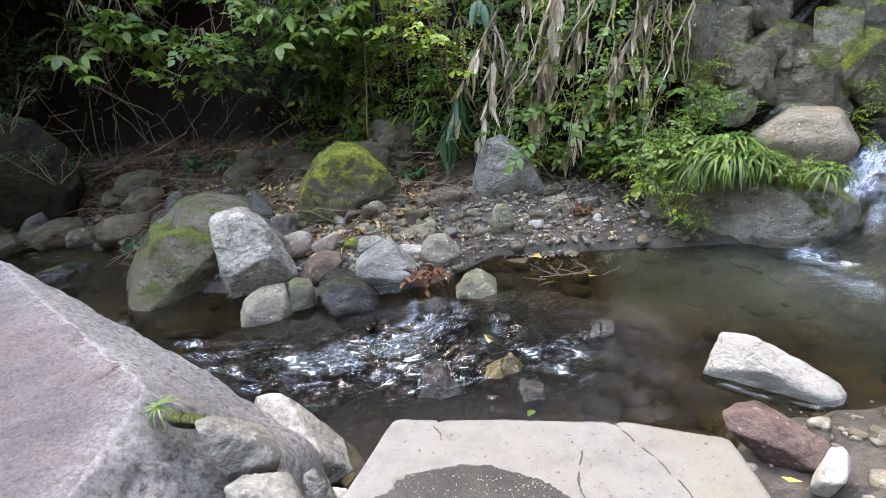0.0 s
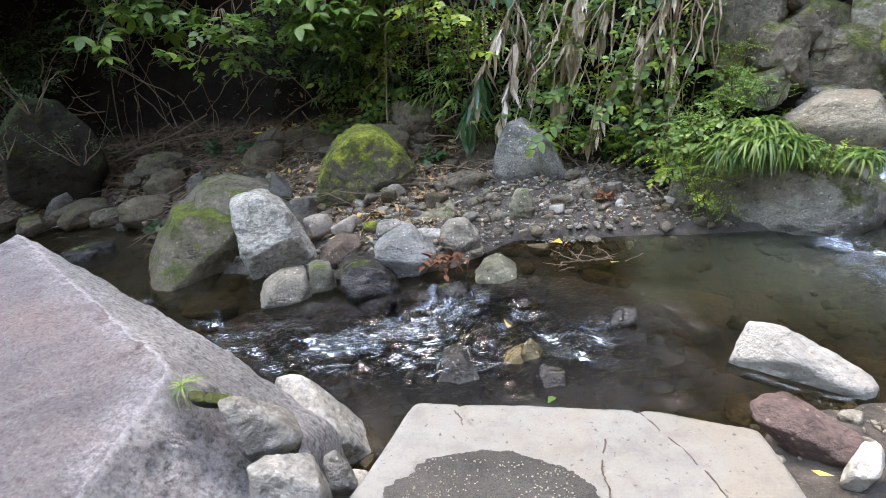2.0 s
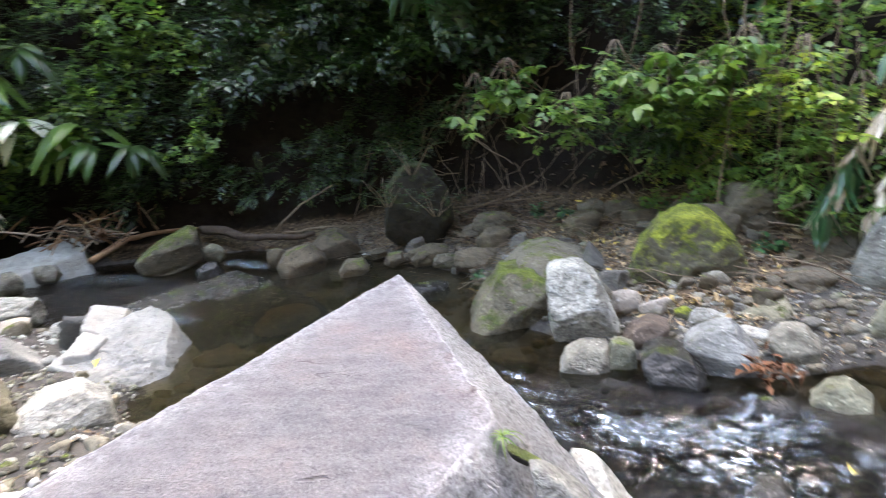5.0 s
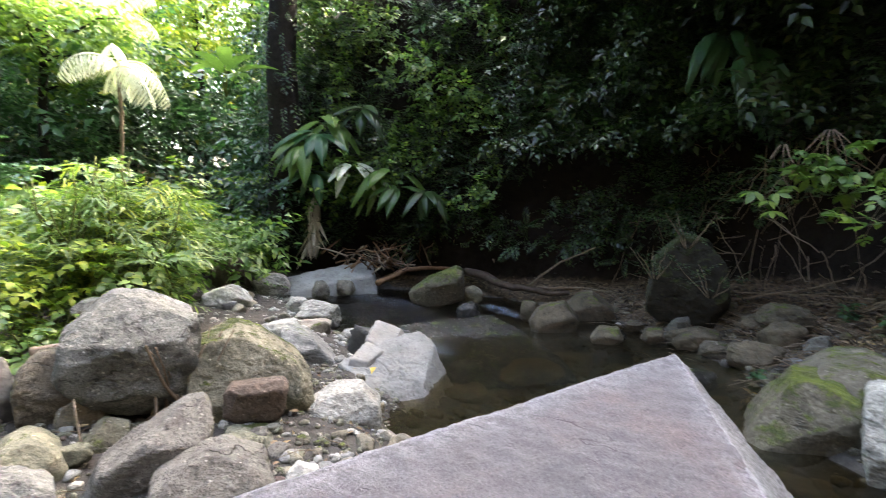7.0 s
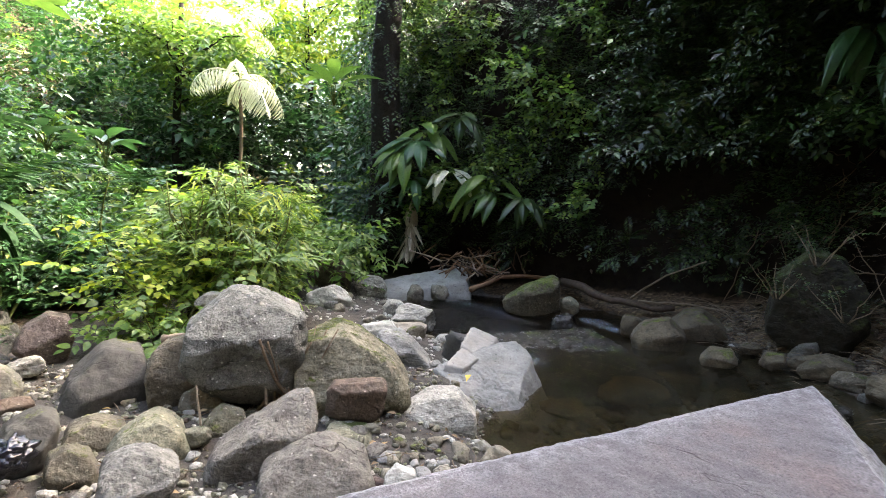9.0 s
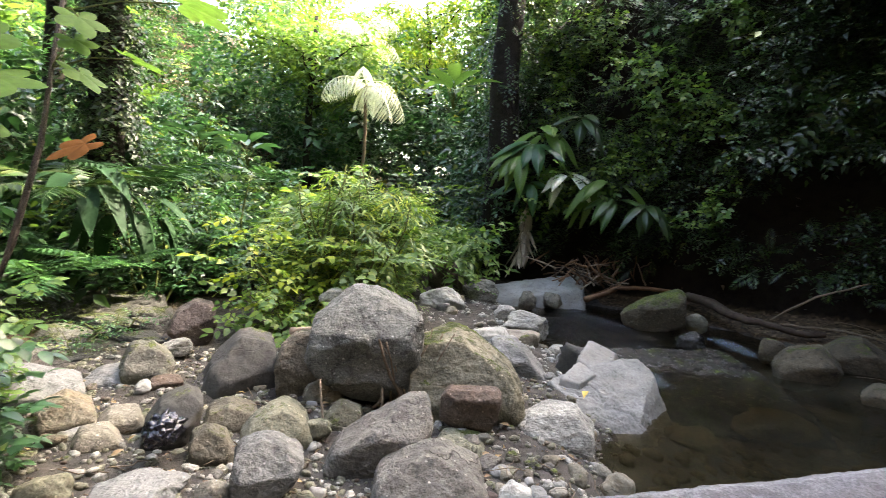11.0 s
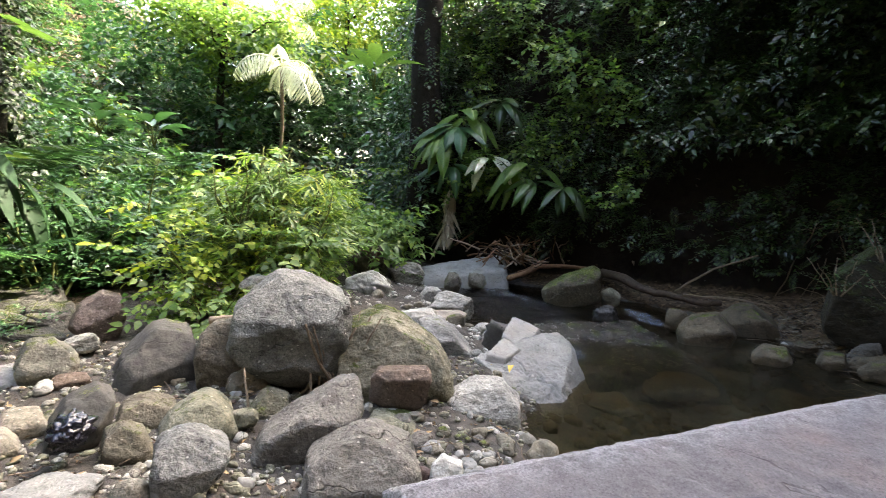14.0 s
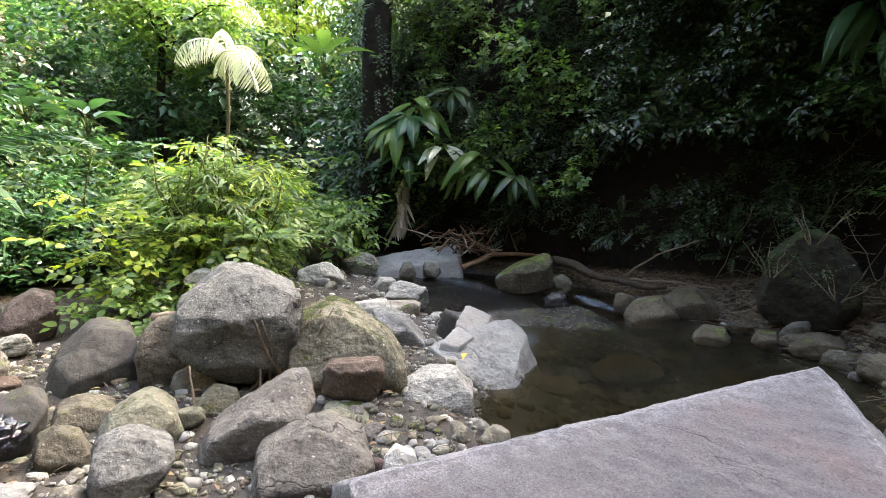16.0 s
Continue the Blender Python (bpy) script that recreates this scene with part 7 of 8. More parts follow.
for k, (at, size, mat) in enumerate([((1.08, 4.13, 0.66), 0.6, "fresh"), ((1.29, 4.06, 0.83), 0.5, "fresh"), ((0.97, 3.70, 0.40), 0.55, "yellow"), ((1.09, 3.61, 0.24), 0.45, "yellow"), ((1.02, 3.63, 0.36), 0.5, "yellow"), ((0.98, 4.25, 0.51), 0.8, "mid"), ((1.67, 3.58, 0.49), 0.5, "yellow"), ((1.47, 3.99, 0.86), 0.4, "fresh")]):
    shrub("creeper", at, 0.35 * size, 0.35 * size, 40, SPRAYS_TINY, mat, 0.95 * size, 70 + k, "small-leaved creeper growing on the wet boulder", "creeper", stems=6)
for k, (at, size) in enumerate([((0.97, 4.01, 0.67), 0.6), ((0.99, 3.85, 0.58), 0.7), ((0.90, 3.82, 0.48), 0.7), ((1.08, 3.77, 0.62), 0.8), ((1.23, 3.99, 0.79), 0.6), ((1.37, 4.04, 0.88), 0.45), ((1.56, 3.47, 0.57), 0.4), ((1.30, 4.17, 0.94), 0.45)]):
    shrub("creeper", at, 0.3 * size, 0.3 * size, 40, SPRAYS_OVATE, "fresh", 0.55 * size, 270 + k, "broad-leaved green creeper over the wet boulder", "creeper", stems=5)
for k, (at, size) in enumerate([((1.3, 4.32, 0.95), 0.7), ((1.36, 4.36, 1.1), 0.6), ((1.42, 4.4, 1.25), 0.6), ((1.25, 4.3, 0.8), 0.8), ((2.3, 4.28, 0.85), 0.6), ((2.42, 4.26, 0.7), 0.6), ((2.36, 4.3, 1.05), 0.5), ((2.55, 4.28, 0.95), 0.7), ((2.6, 4.3, 1.2), 0.7), ((1.72, 4.3, 0.78), 0.35), ((1.95, 4.3, 0.9), 0.3), ((2.15, 4.26, 0.7), 0.4)]):
    shrub("creeper", at, -0.3 * size, 0.2 * size, 34, SPRAYS_TINY, "yellow", 0.75 * size, 470 + k, "yellow-green small-leaved creeper on the fractured cliff", "creeper", stems=6)
tuft((-0.85, 1.22, 0.72), 0.1, "fresh", 9, "small green grass seedling rooted in the boulder", 1)


# ---- large-leaved plants ----
def pleated(length, width, droop):
    """A large leaf folded lengthwise into pleats, narrowing to a tip."""
    cols, rows = 9, 9
    v, t = [], []
    for i in range(rows):
        s = i / (rows - 1)
        half = width / 2 * math.sin(math.pi * min(1.0, 0.06 + 0.94 * s) ** 0.8) ** 0.8 if i < rows - 1 else 0.004
        for j in range(cols):
            u = j / (cols - 1) * 2 - 1
            v.append((u * half, s * length + 0.1 * length * (1 - abs(u)) * s, -droop * length * s * s + 0.14 * half * (j % 2) - 0.35 * half * abs(u)))
    for i in range(rows - 1):
        for j in range(cols - 1):
            a = i * cols + j
            t += [(a, a + 1, a + cols + 1), (a, a + cols + 1, a + cols)]
    return np.array(v), np.array(t)


def big_leaf_plant(name, at, n, length, width, mat, seed, label, rise=(25, 75), droop=0.5, facing=None, fan=False):
    """Large leaves on stalks that spring from one foot."""
    r = random.Random(seed)
    ob = thing(name, at, label, "plant")
    for k in range(n):
        a = (360 / n * k + r.uniform(-15, 15)) if facing is None else facing + r.uniform(-75, 75)
        lift = r.uniform(*rise)
        ln = length * r.uniform(0.75, 1.1)
        stalk = ln * (r.uniform(0.12, 0.35) if name == "broad_leaf_plant" else r.uniform(0.35, 0.7))
        tip = Vector((stalk * math.cos(radians(lift)) * math.cos(radians(a)), stalk * math.cos(radians(lift)) * math.sin(radians(a)), stalk * math.sin(radians(lift))))
        tri_mesh("stalk", *tube([(0, 0, -0.05), tip * 0.5, tip], [0.014 * length, 0.011 * length, 0.007 * length], 5), WOOD["stem"], ob)
        turn = aim((math.cos(radians(a)), math.sin(radians(a)), math.sin(radians(lift - 35))), (0, 0, 1))
        if fan:
            blade = joined([moved(leaf(ln, 0.13 * ln, droop, 0.5, (0, 0.2, 0.4, 0.65, 0.85, 1.0), (0.25, 0.8, 1.0, 0.9, 0.55, 0.0)), pose(0, 0, 0, -abs(u) * 0.2, 0, u)) for u in (-58, -40, -22, -7, 8, 24, 42, 60)])
        else:
            blade = pleated(ln, width, droop) if name == "broad_leaf_plant" else leaf(ln, width, droop, 0.35, (0, 0.12, 0.3, 0.5, 0.7, 0.87, 1.0), (0.1, 0.7, 1.0, 1.0, 0.8, 0.45, 0.0))
        strewn("blade", [blade], [(np.array(tip), turn, 1.0)], LEAF[mat], ob)
    return ob


for k, (at, ln, mat) in enumerate([((-10.73, 1.74, 3.01), 0.8, "fresh"), ((-10.60, 1.29, 2.60), 0.75, "fresh"), ((-10.46, 1.54, 2.76), 0.7, "mid"), ((-9.98, 2.76, 2.08), 0.75, "fresh"), ((-9.74, 2.87, 1.76), 0.6, "glossy"), ((-10.26, 2.06, 2.18), 0.6, "palm"), ((-10.39, 2.39, 3.26), 0.6, "dark"), ((-9.28, 3.30, 1.67), 0.55, "dark"), ((-10.38, 1.43, 2.06), 0.55, "mid")]):
    big_leaf_plant("broad_leaf_plant", at, 6, ln, 0.4 * ln, mat, 100 + k, "plant with long broad drooping pleated leaves on the cliff", (0, 50), 0.7, -20)
for k, (at, ln) in enumerate([((-5.18, 5.75, 3.52), 0.6), ((-4.81, 5.80, 3.29), 0.55)]):
    big_leaf_plant("broad_leaf_plant", at, 7, ln, 0.24, "mid", 110 + k, "green broad-leaved plant hanging from the shaded cliff", (-10, 45), 0.9, -60)
big_leaf_plant("heliconia", (-10.98, -0.06, 3.56), 8, 0.85, 0.26, "fresh", 120, "clump of upright broad bright green leaves", (55, 85), 0.35)
big_leaf_plant("heliconia", (-8.34, -3.13, 2.15), 8, 0.55, 0.2, "mid", 122, "clump of broad green leaves on the slope", (40, 80), 0.4)
big_leaf_plant("heliconia", (-6.3, -3.75, 1.35), 9, 0.6, 0.2, "bigdark", 123, "plant with long dark drooping broad leaves", (5, 50), 0.9, 40)
big_leaf_plant("heliconia", (-5.75, -3.85, 1.6), 8, 0.55, 0.2, "bigdark", 127, "plant with long dark drooping broad leaves", (5, 50), 0.9, 40)
big_leaf_plant("heliconia", (-8.45, -3.90, 2.31), 8, 0.55, 0.2, "mid", 124, "clump of broad green leaves on the slope", (40, 80), 0.4)
big_leaf_plant("heliconia", (-7.17, -0.73, 0.97), 4, 0.42, 0.2, "fresh", 125, "young plant with broad bright leaves", (30, 70), 0.3)
big_leaf_plant("heliconia", (-0.22, 4.97, 1.82), 5, 0.26, 0.06, "mid", 126, "broad green leaves hanging from the cliff", (-70, -30), 0.3, -90)


def fern(at, n, length, mat, seed, label, rise=(15, 55)):
    r = random.Random(seed)
    ob = thing("fern", at, label, "fern")
    for k in range(n):
        a = 360 / n * k + r.uniform(-20, 20)
        lift = math.sin(radians(r.uniform(*rise)))
        strewn("frond", [FERN[k % 3]], [(np.zeros(3), aim((math.cos(radians(a)), math.sin(radians(a)), lift), (0, 0, 1)), length * r.uniform(0.75, 1.1))], LEAF[mat], ob)
    return ob


fern((-5.61, -3.46, 0.84), 9, 0.8, "mid", 1, "wide green fern at the hill's foot")
fern((-6.56, -3.64, 1.70), 9, 1.1, "bigdark", 3, "large dark tree fern on the slope")
fern((-5.66, -3.93, 1.59), 9, 1.1, "dark", 4, "large dark fern on the slope")
fern((-9.47, -3.2, 1.9), 8, 0.9, "mid", 5, "green fern on the sunny slope")
fern((-5.03, -3.76, 0.83), 8, 0.8, "mid", 6, "green fern at the hill's foot")


# ---- trees ----
def tree(at, tall, rad, crown, size, n, shapes, mat, leafsize, seed, label, ivy=0, limbs=8):
    """A trunk with limbs and a crown of leafy sprays round them; ivy: sprays up the trunk."""
    r = random.Random(seed)
    ob = thing("tree", at, label, "tree")
    top = Vector((r.uniform(-0.4, 0.4), r.uniform(-0.4, 0.4), tall))
    pts = wander((0, 0, -0.4), top, 10, 0.08, r)
    tri_mesh("trunk", *tube(pts, [rad * (1.25 - 0.8 * i / 10) for i in range(11)], 12), WOOD["bark"], ob)
    places = []
    for k in range(limbs):
        a = 2 * math.pi * k / limbs + r.uniform(-0.4, 0.4)
        s = r.uniform(0.62, 0.98)
        p = pts[int(s * 10)]
        end = p + Vector((math.cos(a) * size[0] * r.uniform(0.5, 1), math.sin(a) * size[0] * r.uniform(0.5, 1), r.uniform(0.0, 0.9) * size[1]))
        way = wander(p, end, 6, 0.15, r)
        tri_mesh("limb", *tube(way, [rad * 0.35 * (1.1 - i / 6) for i in range(7)], 6), WOOD["bark"], ob)
        for i in range(n // limbs):
            q = way[r.randint(2, 6)] + Vector((r.gauss(0, 0.32), r.gauss(0, 0.32), r.gauss(0, 0.25))) * size[0] * 0.5
            b = r.uniform(0, 6.3)
            places.append((np.array(q), aim((math.cos(b), math.sin(b), r.uniform(-0.6, 0.3)), (r.uniform(-0.4, 0.4), r.uniform(-0.4, 0.4), 1)), leafsize * r.uniform(0.7, 1.3)))
    strewn("crown", shapes, places, LEAF[mat], ob)
    if ivy:
        places = []
        for i in range(ivy):
            s = r.uniform(0.02, 0.95)
            p = pts[int(s * 10)].lerp(pts[int(s * 10) + 1], s * 10 % 1)
            a = r.uniform(0, 6.3)
            o = Vector((math.cos(a), math.sin(a), 0)) * rad * r.uniform(1.0, 1.5)
            places.append((np.array(p + o), aim((math.cos(a) * 0.7, math.sin(a) * 0.7, r.uniform(-1.4, 0.1)), (math.cos(a), math.sin(a), 0.6)), 1.7 * r.uniform(0.5, 1.2)))
        strewn("ivy", SPRAYS, places, LEAF["dark"], ob, label="dark climbing leaves on the trunk")
    return ob


tree((-11.3, 0.95, 0.8), 12.5, 0.29, None, (3.4, 2.2), 700, SPRAYS_BIG, "mid", 2.0, 1, "tall dark tree trunk wrapped in climbing leaves", 700, 11)
tree((-7.4, -4.7, 0.4), 9.5, 0.2, None, (2.8, 2.2), 900, SPRAYS_BIG, "mid", 2.2, 2, "tree with a dark ivy-covered trunk on the hillside", 1900, 11)
# two trees added to shade the hillside; at most their dark canopy shows
tree((-9.8, -7.2, ground_at(-9.8, -7.2)), 8.0, 0.17, None, (3.0, 1.8), 800, LAYERS, "dark", 1.6, 3, "dark-leaved tree added to shade the hillside", 0, 10)
tree((-5.2, -6.6, ground_at(-5.2, -6.6)), 7.5, 0.15, None, (2.8, 1.8), 800, LAYERS, "dark", 1.6, 4, "dark-leaved tree added to shade the hillside", 0, 10)
for k, (x, y, tall, mat) in enumerate([(-21, 1.8, 6.0, "fresh"), (-20, -3.5, 7.0, "yellow"), (-23, -1.0, 8.0, "yellow"), (-16.5, -4.5, 6.0, "fresh"), (-25, 2.0, 9.0, "fresh"), (-26, -4.0, 8.0, "yellow")]):
    tree((x, y, ground_at(x, y)), tall, 0.13, None, (2.4, 1.8), 560, SPRAYS_BIG, mat, 1.9, 20 + k, "sunlit tree with bright leaves down the valley", 0, 8)


def arched_frond(length, start, end, pairs, seed):
    """A palm frond that leaves the crown at one angle and bows over to another, its leaflets hanging from both sides of the rib."""
    r = random.Random(seed)
    steps, y, z = 40, 0.0, 0.0
    line = []
    for k in range(steps + 1):
        a = radians(start + (end - start) * (k / steps) ** 0.8)
        line.append((y, z, a))
        y, z = y + length / steps * math.cos(a), z + length / steps * math.sin(a)
    out = [tube([(0, p[0], p[1]) for p in line[::5]], [0.016 * length * (1.1 - 0.12 * i) for i in range(len(line[::5]))], 5)]
    for k in range(pairs):
        s = (k + 0.8) / pairs
        py, pz, a = line[min(steps, int(s * steps))]
        size = length * 0.34 * math.sin(math.pi * (0.14 + 0.8 * s)) ** 0.6
        for side in (-1, 1):
            way = (side * 0.8, 0.55 * math.cos(a), 0.55 * math.sin(a) - 0.35 - 0.3 * r.random())
            turn = aim(way, (0, -math.sin(a), math.cos(a)))
            v, t = leaf(size * r.uniform(0.88, 1.08), 0.024 * length, 0.6, 0.3)
            out.append((v @ turn.T + np.array((0, py, pz)), t))
    return joined(out)


def palm(at, tall, n, length, seed, label):
    r = random.Random(seed)
    ob = thing("palm_tree", at, label, "palm")
    top = Vector((0.1, 0.05, tall))
    tri_mesh("trunk", *tube(wander((0, 0, -0.4), top, 8, 0.05, r), 0.045, 8), WOOD["twig"], ob)
    for k in range(n):
        a = 360 * k / n + r.uniform(-24, 24)
        shape = arched_frond(length * r.uniform(0.7, 1.2), r.uniform(-5, 75), r.uniform(-92, -30), 24, seed * 50 + k)
        strewn("frond", [shape], [(np.array(top), turn_z(radians(a)), 1.0)], LEAF["palm"], ob)
    return ob


palm((-14.1, -2.35, 0.9), 3.65, 8, 1.4, 7, "slender palm with drooping fronds whitened for sun glare")
palm((-18.02, -3.16, 5.38), 1.5, 10, 1.9, 2, "bright green palm high on the sunny slope")


# ---- sapling with large lobed leaves, close by ----
def lobed_leaf(r):
    """A wide leaf cut into seven rounded fingers, as one sheet."""
    n, rings = 84, 5
    v, t = [(0, 0, 0)], []
    for k in range(1, rings + 1):
        for j in range(n + 1):
            a = radians(-150 + 300 * j / n)
            lobe = (1 - abs(2 * ((5 * j / n) % 1) - 1)) ** 0.6
            reach = 0.15 * (0.55 + 0.45 * lobe) * (0.8 + 0.2 * math.cos(a)) * (1 - 0.1 * abs(a) / math.pi)
            d = reach * k / rings if k > 2 else 0.15 * 0.5 * k / rings
            v.append((d * math.sin(a), d * math.cos(a), 0.01 * lobe * k / rings - 0.9 * d * d))
    for j in range(n):
        t.append((0, 1 + j, 2 + j))
        for k in range(rings - 1):
            a = 1 + k * (n + 1) + j
            t += [(a, a + n + 1, a + n + 2), (a, a + n + 2, a + 1)]
    return np.array(v), np.array(t)


def sapling():
    r = random.Random(4)
    ob = thing("sapling", (-2.83, -2.46, 0.20), "thin sapling with large lobed light green leaves", "sapling")
    base = ob.location.copy()
    stems = [[(-2.83, -2.46, 0.20), (-2.00, -1.62, 1.06), (-2.08, -1.54, 1.41), (-2.17, -1.50, 1.76), (-2.23, -1.50, 2.04), (-2.30, -1.49, 2.39)],
             [(-2.83, -2.46, 0.20), (-1.95, -1.60, 1.15), (-1.95, -1.53, 1.46), (-1.97, -1.51, 1.73), (-1.95, -1.53, 2.02), (-1.94, -1.55, 2.27)],
             [(-2.83, -2.46, 0.20), (-1.89, -1.60, 1.05), (-1.87, -1.55, 1.40), (-1.89, -1.53, 1.72)]]
    for thick, pts in zip((0.013, 0.005, 0.004), stems):
        n = len(pts)
        tri_mesh("stem", *tube([Vector(p) - base for p in pts], [thick * (1.2 - 0.8 * i / n) for i in range(n)], 7), WOOD["sapling"], ob)
    for k, (a, b, size) in enumerate([((-2.23, -1.50, 2.04), (-2.20, -1.18, 2.07), 1.0), ((-2.23, -1.50, 2.04), (-2.20, -1.38, 2.02), 0.9), ((-2.26, -1.47, 2.25), (-2.10, -0.96, 2.23), 1.5),
                                      ((-2.25, -1.47, 2.25), (-2.20, -1.38, 2.21), 0.9), ((-1.95, -1.53, 1.97), (-1.88, -1.46, 2.05), 1.1), ((-1.96, -1.52, 1.91), (-1.82, -1.37, 1.92), 1.3), ((-1.95, -1.53, 2.02), (-1.84, -1.51, 2.10), 1.2),
                                      ((-1.95, -1.53, 1.82), (-1.80, -1.47, 1.73), 1.0), ((-1.92, -1.56, 1.73), (-1.86, -1.48, 1.80), 1.0), ((-2.23, -1.50, 2.04), (-2.19, -1.39, 2.13), 0.7)]):
        m = (Vector(a) + Vector(b)) / 2 + Vector((0, 0, 0.02))
        stalk = tri_mesh("leaf_stalk", *tube([Vector(a) - base, m - base, Vector(b) - base], 0.0028, 5), WOOD["stem"], ob)
        d = Vector(b) - Vector(a)
        strewn("blade", [lobed_leaf(r)], [(np.array(Vector(b) - base), aim((d.x, d.y, -0.1), (r.uniform(-0.3, 0.3), r.uniform(-0.3, 0.3), 1)), size * 0.85)], LEAF["sapling"], stalk)
    dead = (-2.21, -1.37, 1.77)
    strewn("dead_leaf", [lobed_leaf(r)], [(np.array(Vector(dead) - base), aim((0.3, -0.4, -0.25), (0.2, 0.3, 1)), 0.9)], LEAF["rusty"], ob, label="withered brown hanging leaf")


sapling()
for k, (at, tall, wide, mat, shp, size) in enumerate([((-2.46, -2.35, 0.20), 0.85, 0.28, "mid", SPRAYS_OVATE, 0.9), ((-2.52, -2.25, 0.20), 0.5, 0.2, "mid", SPRAYS_OVATE, 0.8), ((-2.80, -2.67, 0.20), 1.3, 0.45, "fresh", SPRAYS_OVATE, 0.9), ((-3.09, -2.63, 0.20), 0.5, 0.25, "fresh", SPRAYS_OVATE, 0.5), ((-2.48, -2.52, 0.20), 1.6, 0.4, "mid", WHORLS, 1.0)]):
    shrub("shrub", at, tall, wide, 130, shp, mat, size, 90 + k, "leafy green bush beside the sapling", stem_mat="stem")
for k, at in enumerate([(-4.51, 4.58, 1.09), (-4.68, 4.3, 0.75), (-4.2, 4.6, 0.6)]):
    shrub("creeper", at, 0.35, 0.4, 22, SPRAYS, "dark", 0.8, 330 + k, "dark small-leaved creeper over the shaded boulder", "creeper", stems=5, stem_mat="twig")
for k, (at, tall, mat) in enumerate([((-4.52, -3.07, 0.30), 0.3, "mid"), ((-4.95, -3.04, 0.30), 0.4, "mid"), ((-4.99, -3.84, 0.35), 0.25, "fresh")]):
    shrub("herb", at, tall * 0.7, 0.3, 36, SPRAYS, mat, 0.8, 130 + k, "low green herbs on the mossy ledge", "herb")


# ---- hanging dead leaves, vines, driftwood ----
def dead_leaf(top, bottom, width, mat, seed, label):
    """A withered torn banana leaf that hangs from the cliff: a midrib and ragged strips."""
    r = random.Random(seed)
    ob = thing("dead_banana_leaf", top, label, "dead leaf", "dead leaves hanging from the cliff")
    end = Vector(bottom) - Vector(top)
    rib = wander((0, 0, 0), end, 8, 0.03, r)
    spine = tri_mesh("midrib", *tube(rib, [0.011 - 0.001 * i for i in range(9)], 5), WOOD["twig"], ob)
    strips = []
    for k in range(46):
        s = r.uniform(0.05, 1.0)
        j = min(7, int(s * 8))
        p = rib[j].lerp(rib[j + 1], s * 8 - j)
        a = r.uniform(0, 6.3)
        ln = width * r.uniform(0.6, 1.9)
        strips.append((np.array(p), aim((0.35 * math.cos(a) + end.x * 0.3, 0.35 * math.sin(a), -1.0), (math.cos(a), math.sin(a), 0.2)), ln))
    strewn("blade", [leaf(1.0, 0.3, 0.2, 0.6), leaf(1.0, 0.18, -0.2, 0.5)], strips, LEAF[mat], spine)
    return ob


for k, (a, b, w, mat) in enumerate([((-0.09, 4.77, 1.65), (-0.57, 4.58, 0.69), 0.16, "straw"), ((-0.07, 4.77, 1.49), (-0.29, 4.61, 0.64), 0.14, "straw"), ((-0.01, 4.87, 1.36), (-0.02, 4.82, 0.92), 0.1, "straw"), ((0.36, 4.76, 1.84), (0.19, 4.72, 0.87), 0.2, "straw"), ((0.43, 4.75, 1.84), (0.27, 4.71, 1.17), 0.18, "straw"),
                                    ((0.55, 4.74, 1.75), (0.47, 4.75, 1.20), 0.12, "straw"), ((1.04, 4.60, 1.69), (0.74, 4.56, 1.02), 0.14, "straw"), ((0.67, 4.62, 1.10), (0.43, 4.55, 0.55), 0.14, "straw"), ((0.77, 4.61, 1.06), (0.58, 4.53, 0.56), 0.2, "mid"), ((-0.38, 4.71, 1.14), (-0.54, 4.59, 0.76), 0.2, "mid"),
                                    ((0.78, 4.60, 1.30), (0.77, 4.55, 0.81), 0.1, "straw"), ((0.96, 4.47, 1.25), (0.94, 4.42, 0.43), 0.1, "straw"), ((0.14, 4.87, 1.80), (0.09, 4.87, 1.09), 0.08, "straw"), ((-10.48, 1.43, 1.74), (-10.39, 1.32, 0.76), 0.35, "straw")]):
    dead_leaf(a, b, w, mat, 200 + k, "withered tan banana leaf hanging in torn strips" if mat == "straw" else "torn green banana leaf hanging from the cliff")

r_st = random.Random(31)
for k in range(24):
    top = Vector((0.18, 4.77, 1.94)).lerp(Vector((1.28, 4.43, 1.79)), r_st.uniform(0, 1)) + Vector((0, r_st.uniform(-0.1, 0.15), r_st.uniform(-0.35, 0.2)))
    low = top + Vector((r_st.uniform(-0.55, 0.05), r_st.uniform(-0.25, 0.0), -r_st.uniform(0.6, 1.6)))
    low.z = max(low.z, 0.45)
    tri_mesh("dry_stalk", *tube(wander(top, low, 8, 0.05, r_st), [r_st.uniform(0.004, 0.011) * (1.1 - 0.09 * i) for i in range(9)], 5), WOOD["straw"], label="long pale dry stalk hanging down the cliff", category="stalk", group="dry stalks on the cliff")
r_v = random.Random(77)
for k in range(26):
    x = r_v.uniform(-0.9, 1.5) if k < 16 else r_v.uniform(-5, -1)
    yw = float(np.interp(x, [-4.5, -2, -0.8, 0.6, 2], [6.5, 6.0, 5.4, 4.75, 4.65]))
    z0, z1 = r_v.uniform(1.8, 3.2), r_v.uniform(0.35, 1.3)
    pts = wander((x, yw - 0.3, z0), (x + r_v.uniform(-0.35, 0.25), yw - r_v.uniform(0.2, 0.6), z1), 7, 0.06, r_v)
    tri_mesh("vine", *tube(pts, r_v.uniform(0.003, 0.008), 5), WOOD["twig"], label="thin dry brown vine hanging down the cliff", category="vine", group="vines on the cliff")
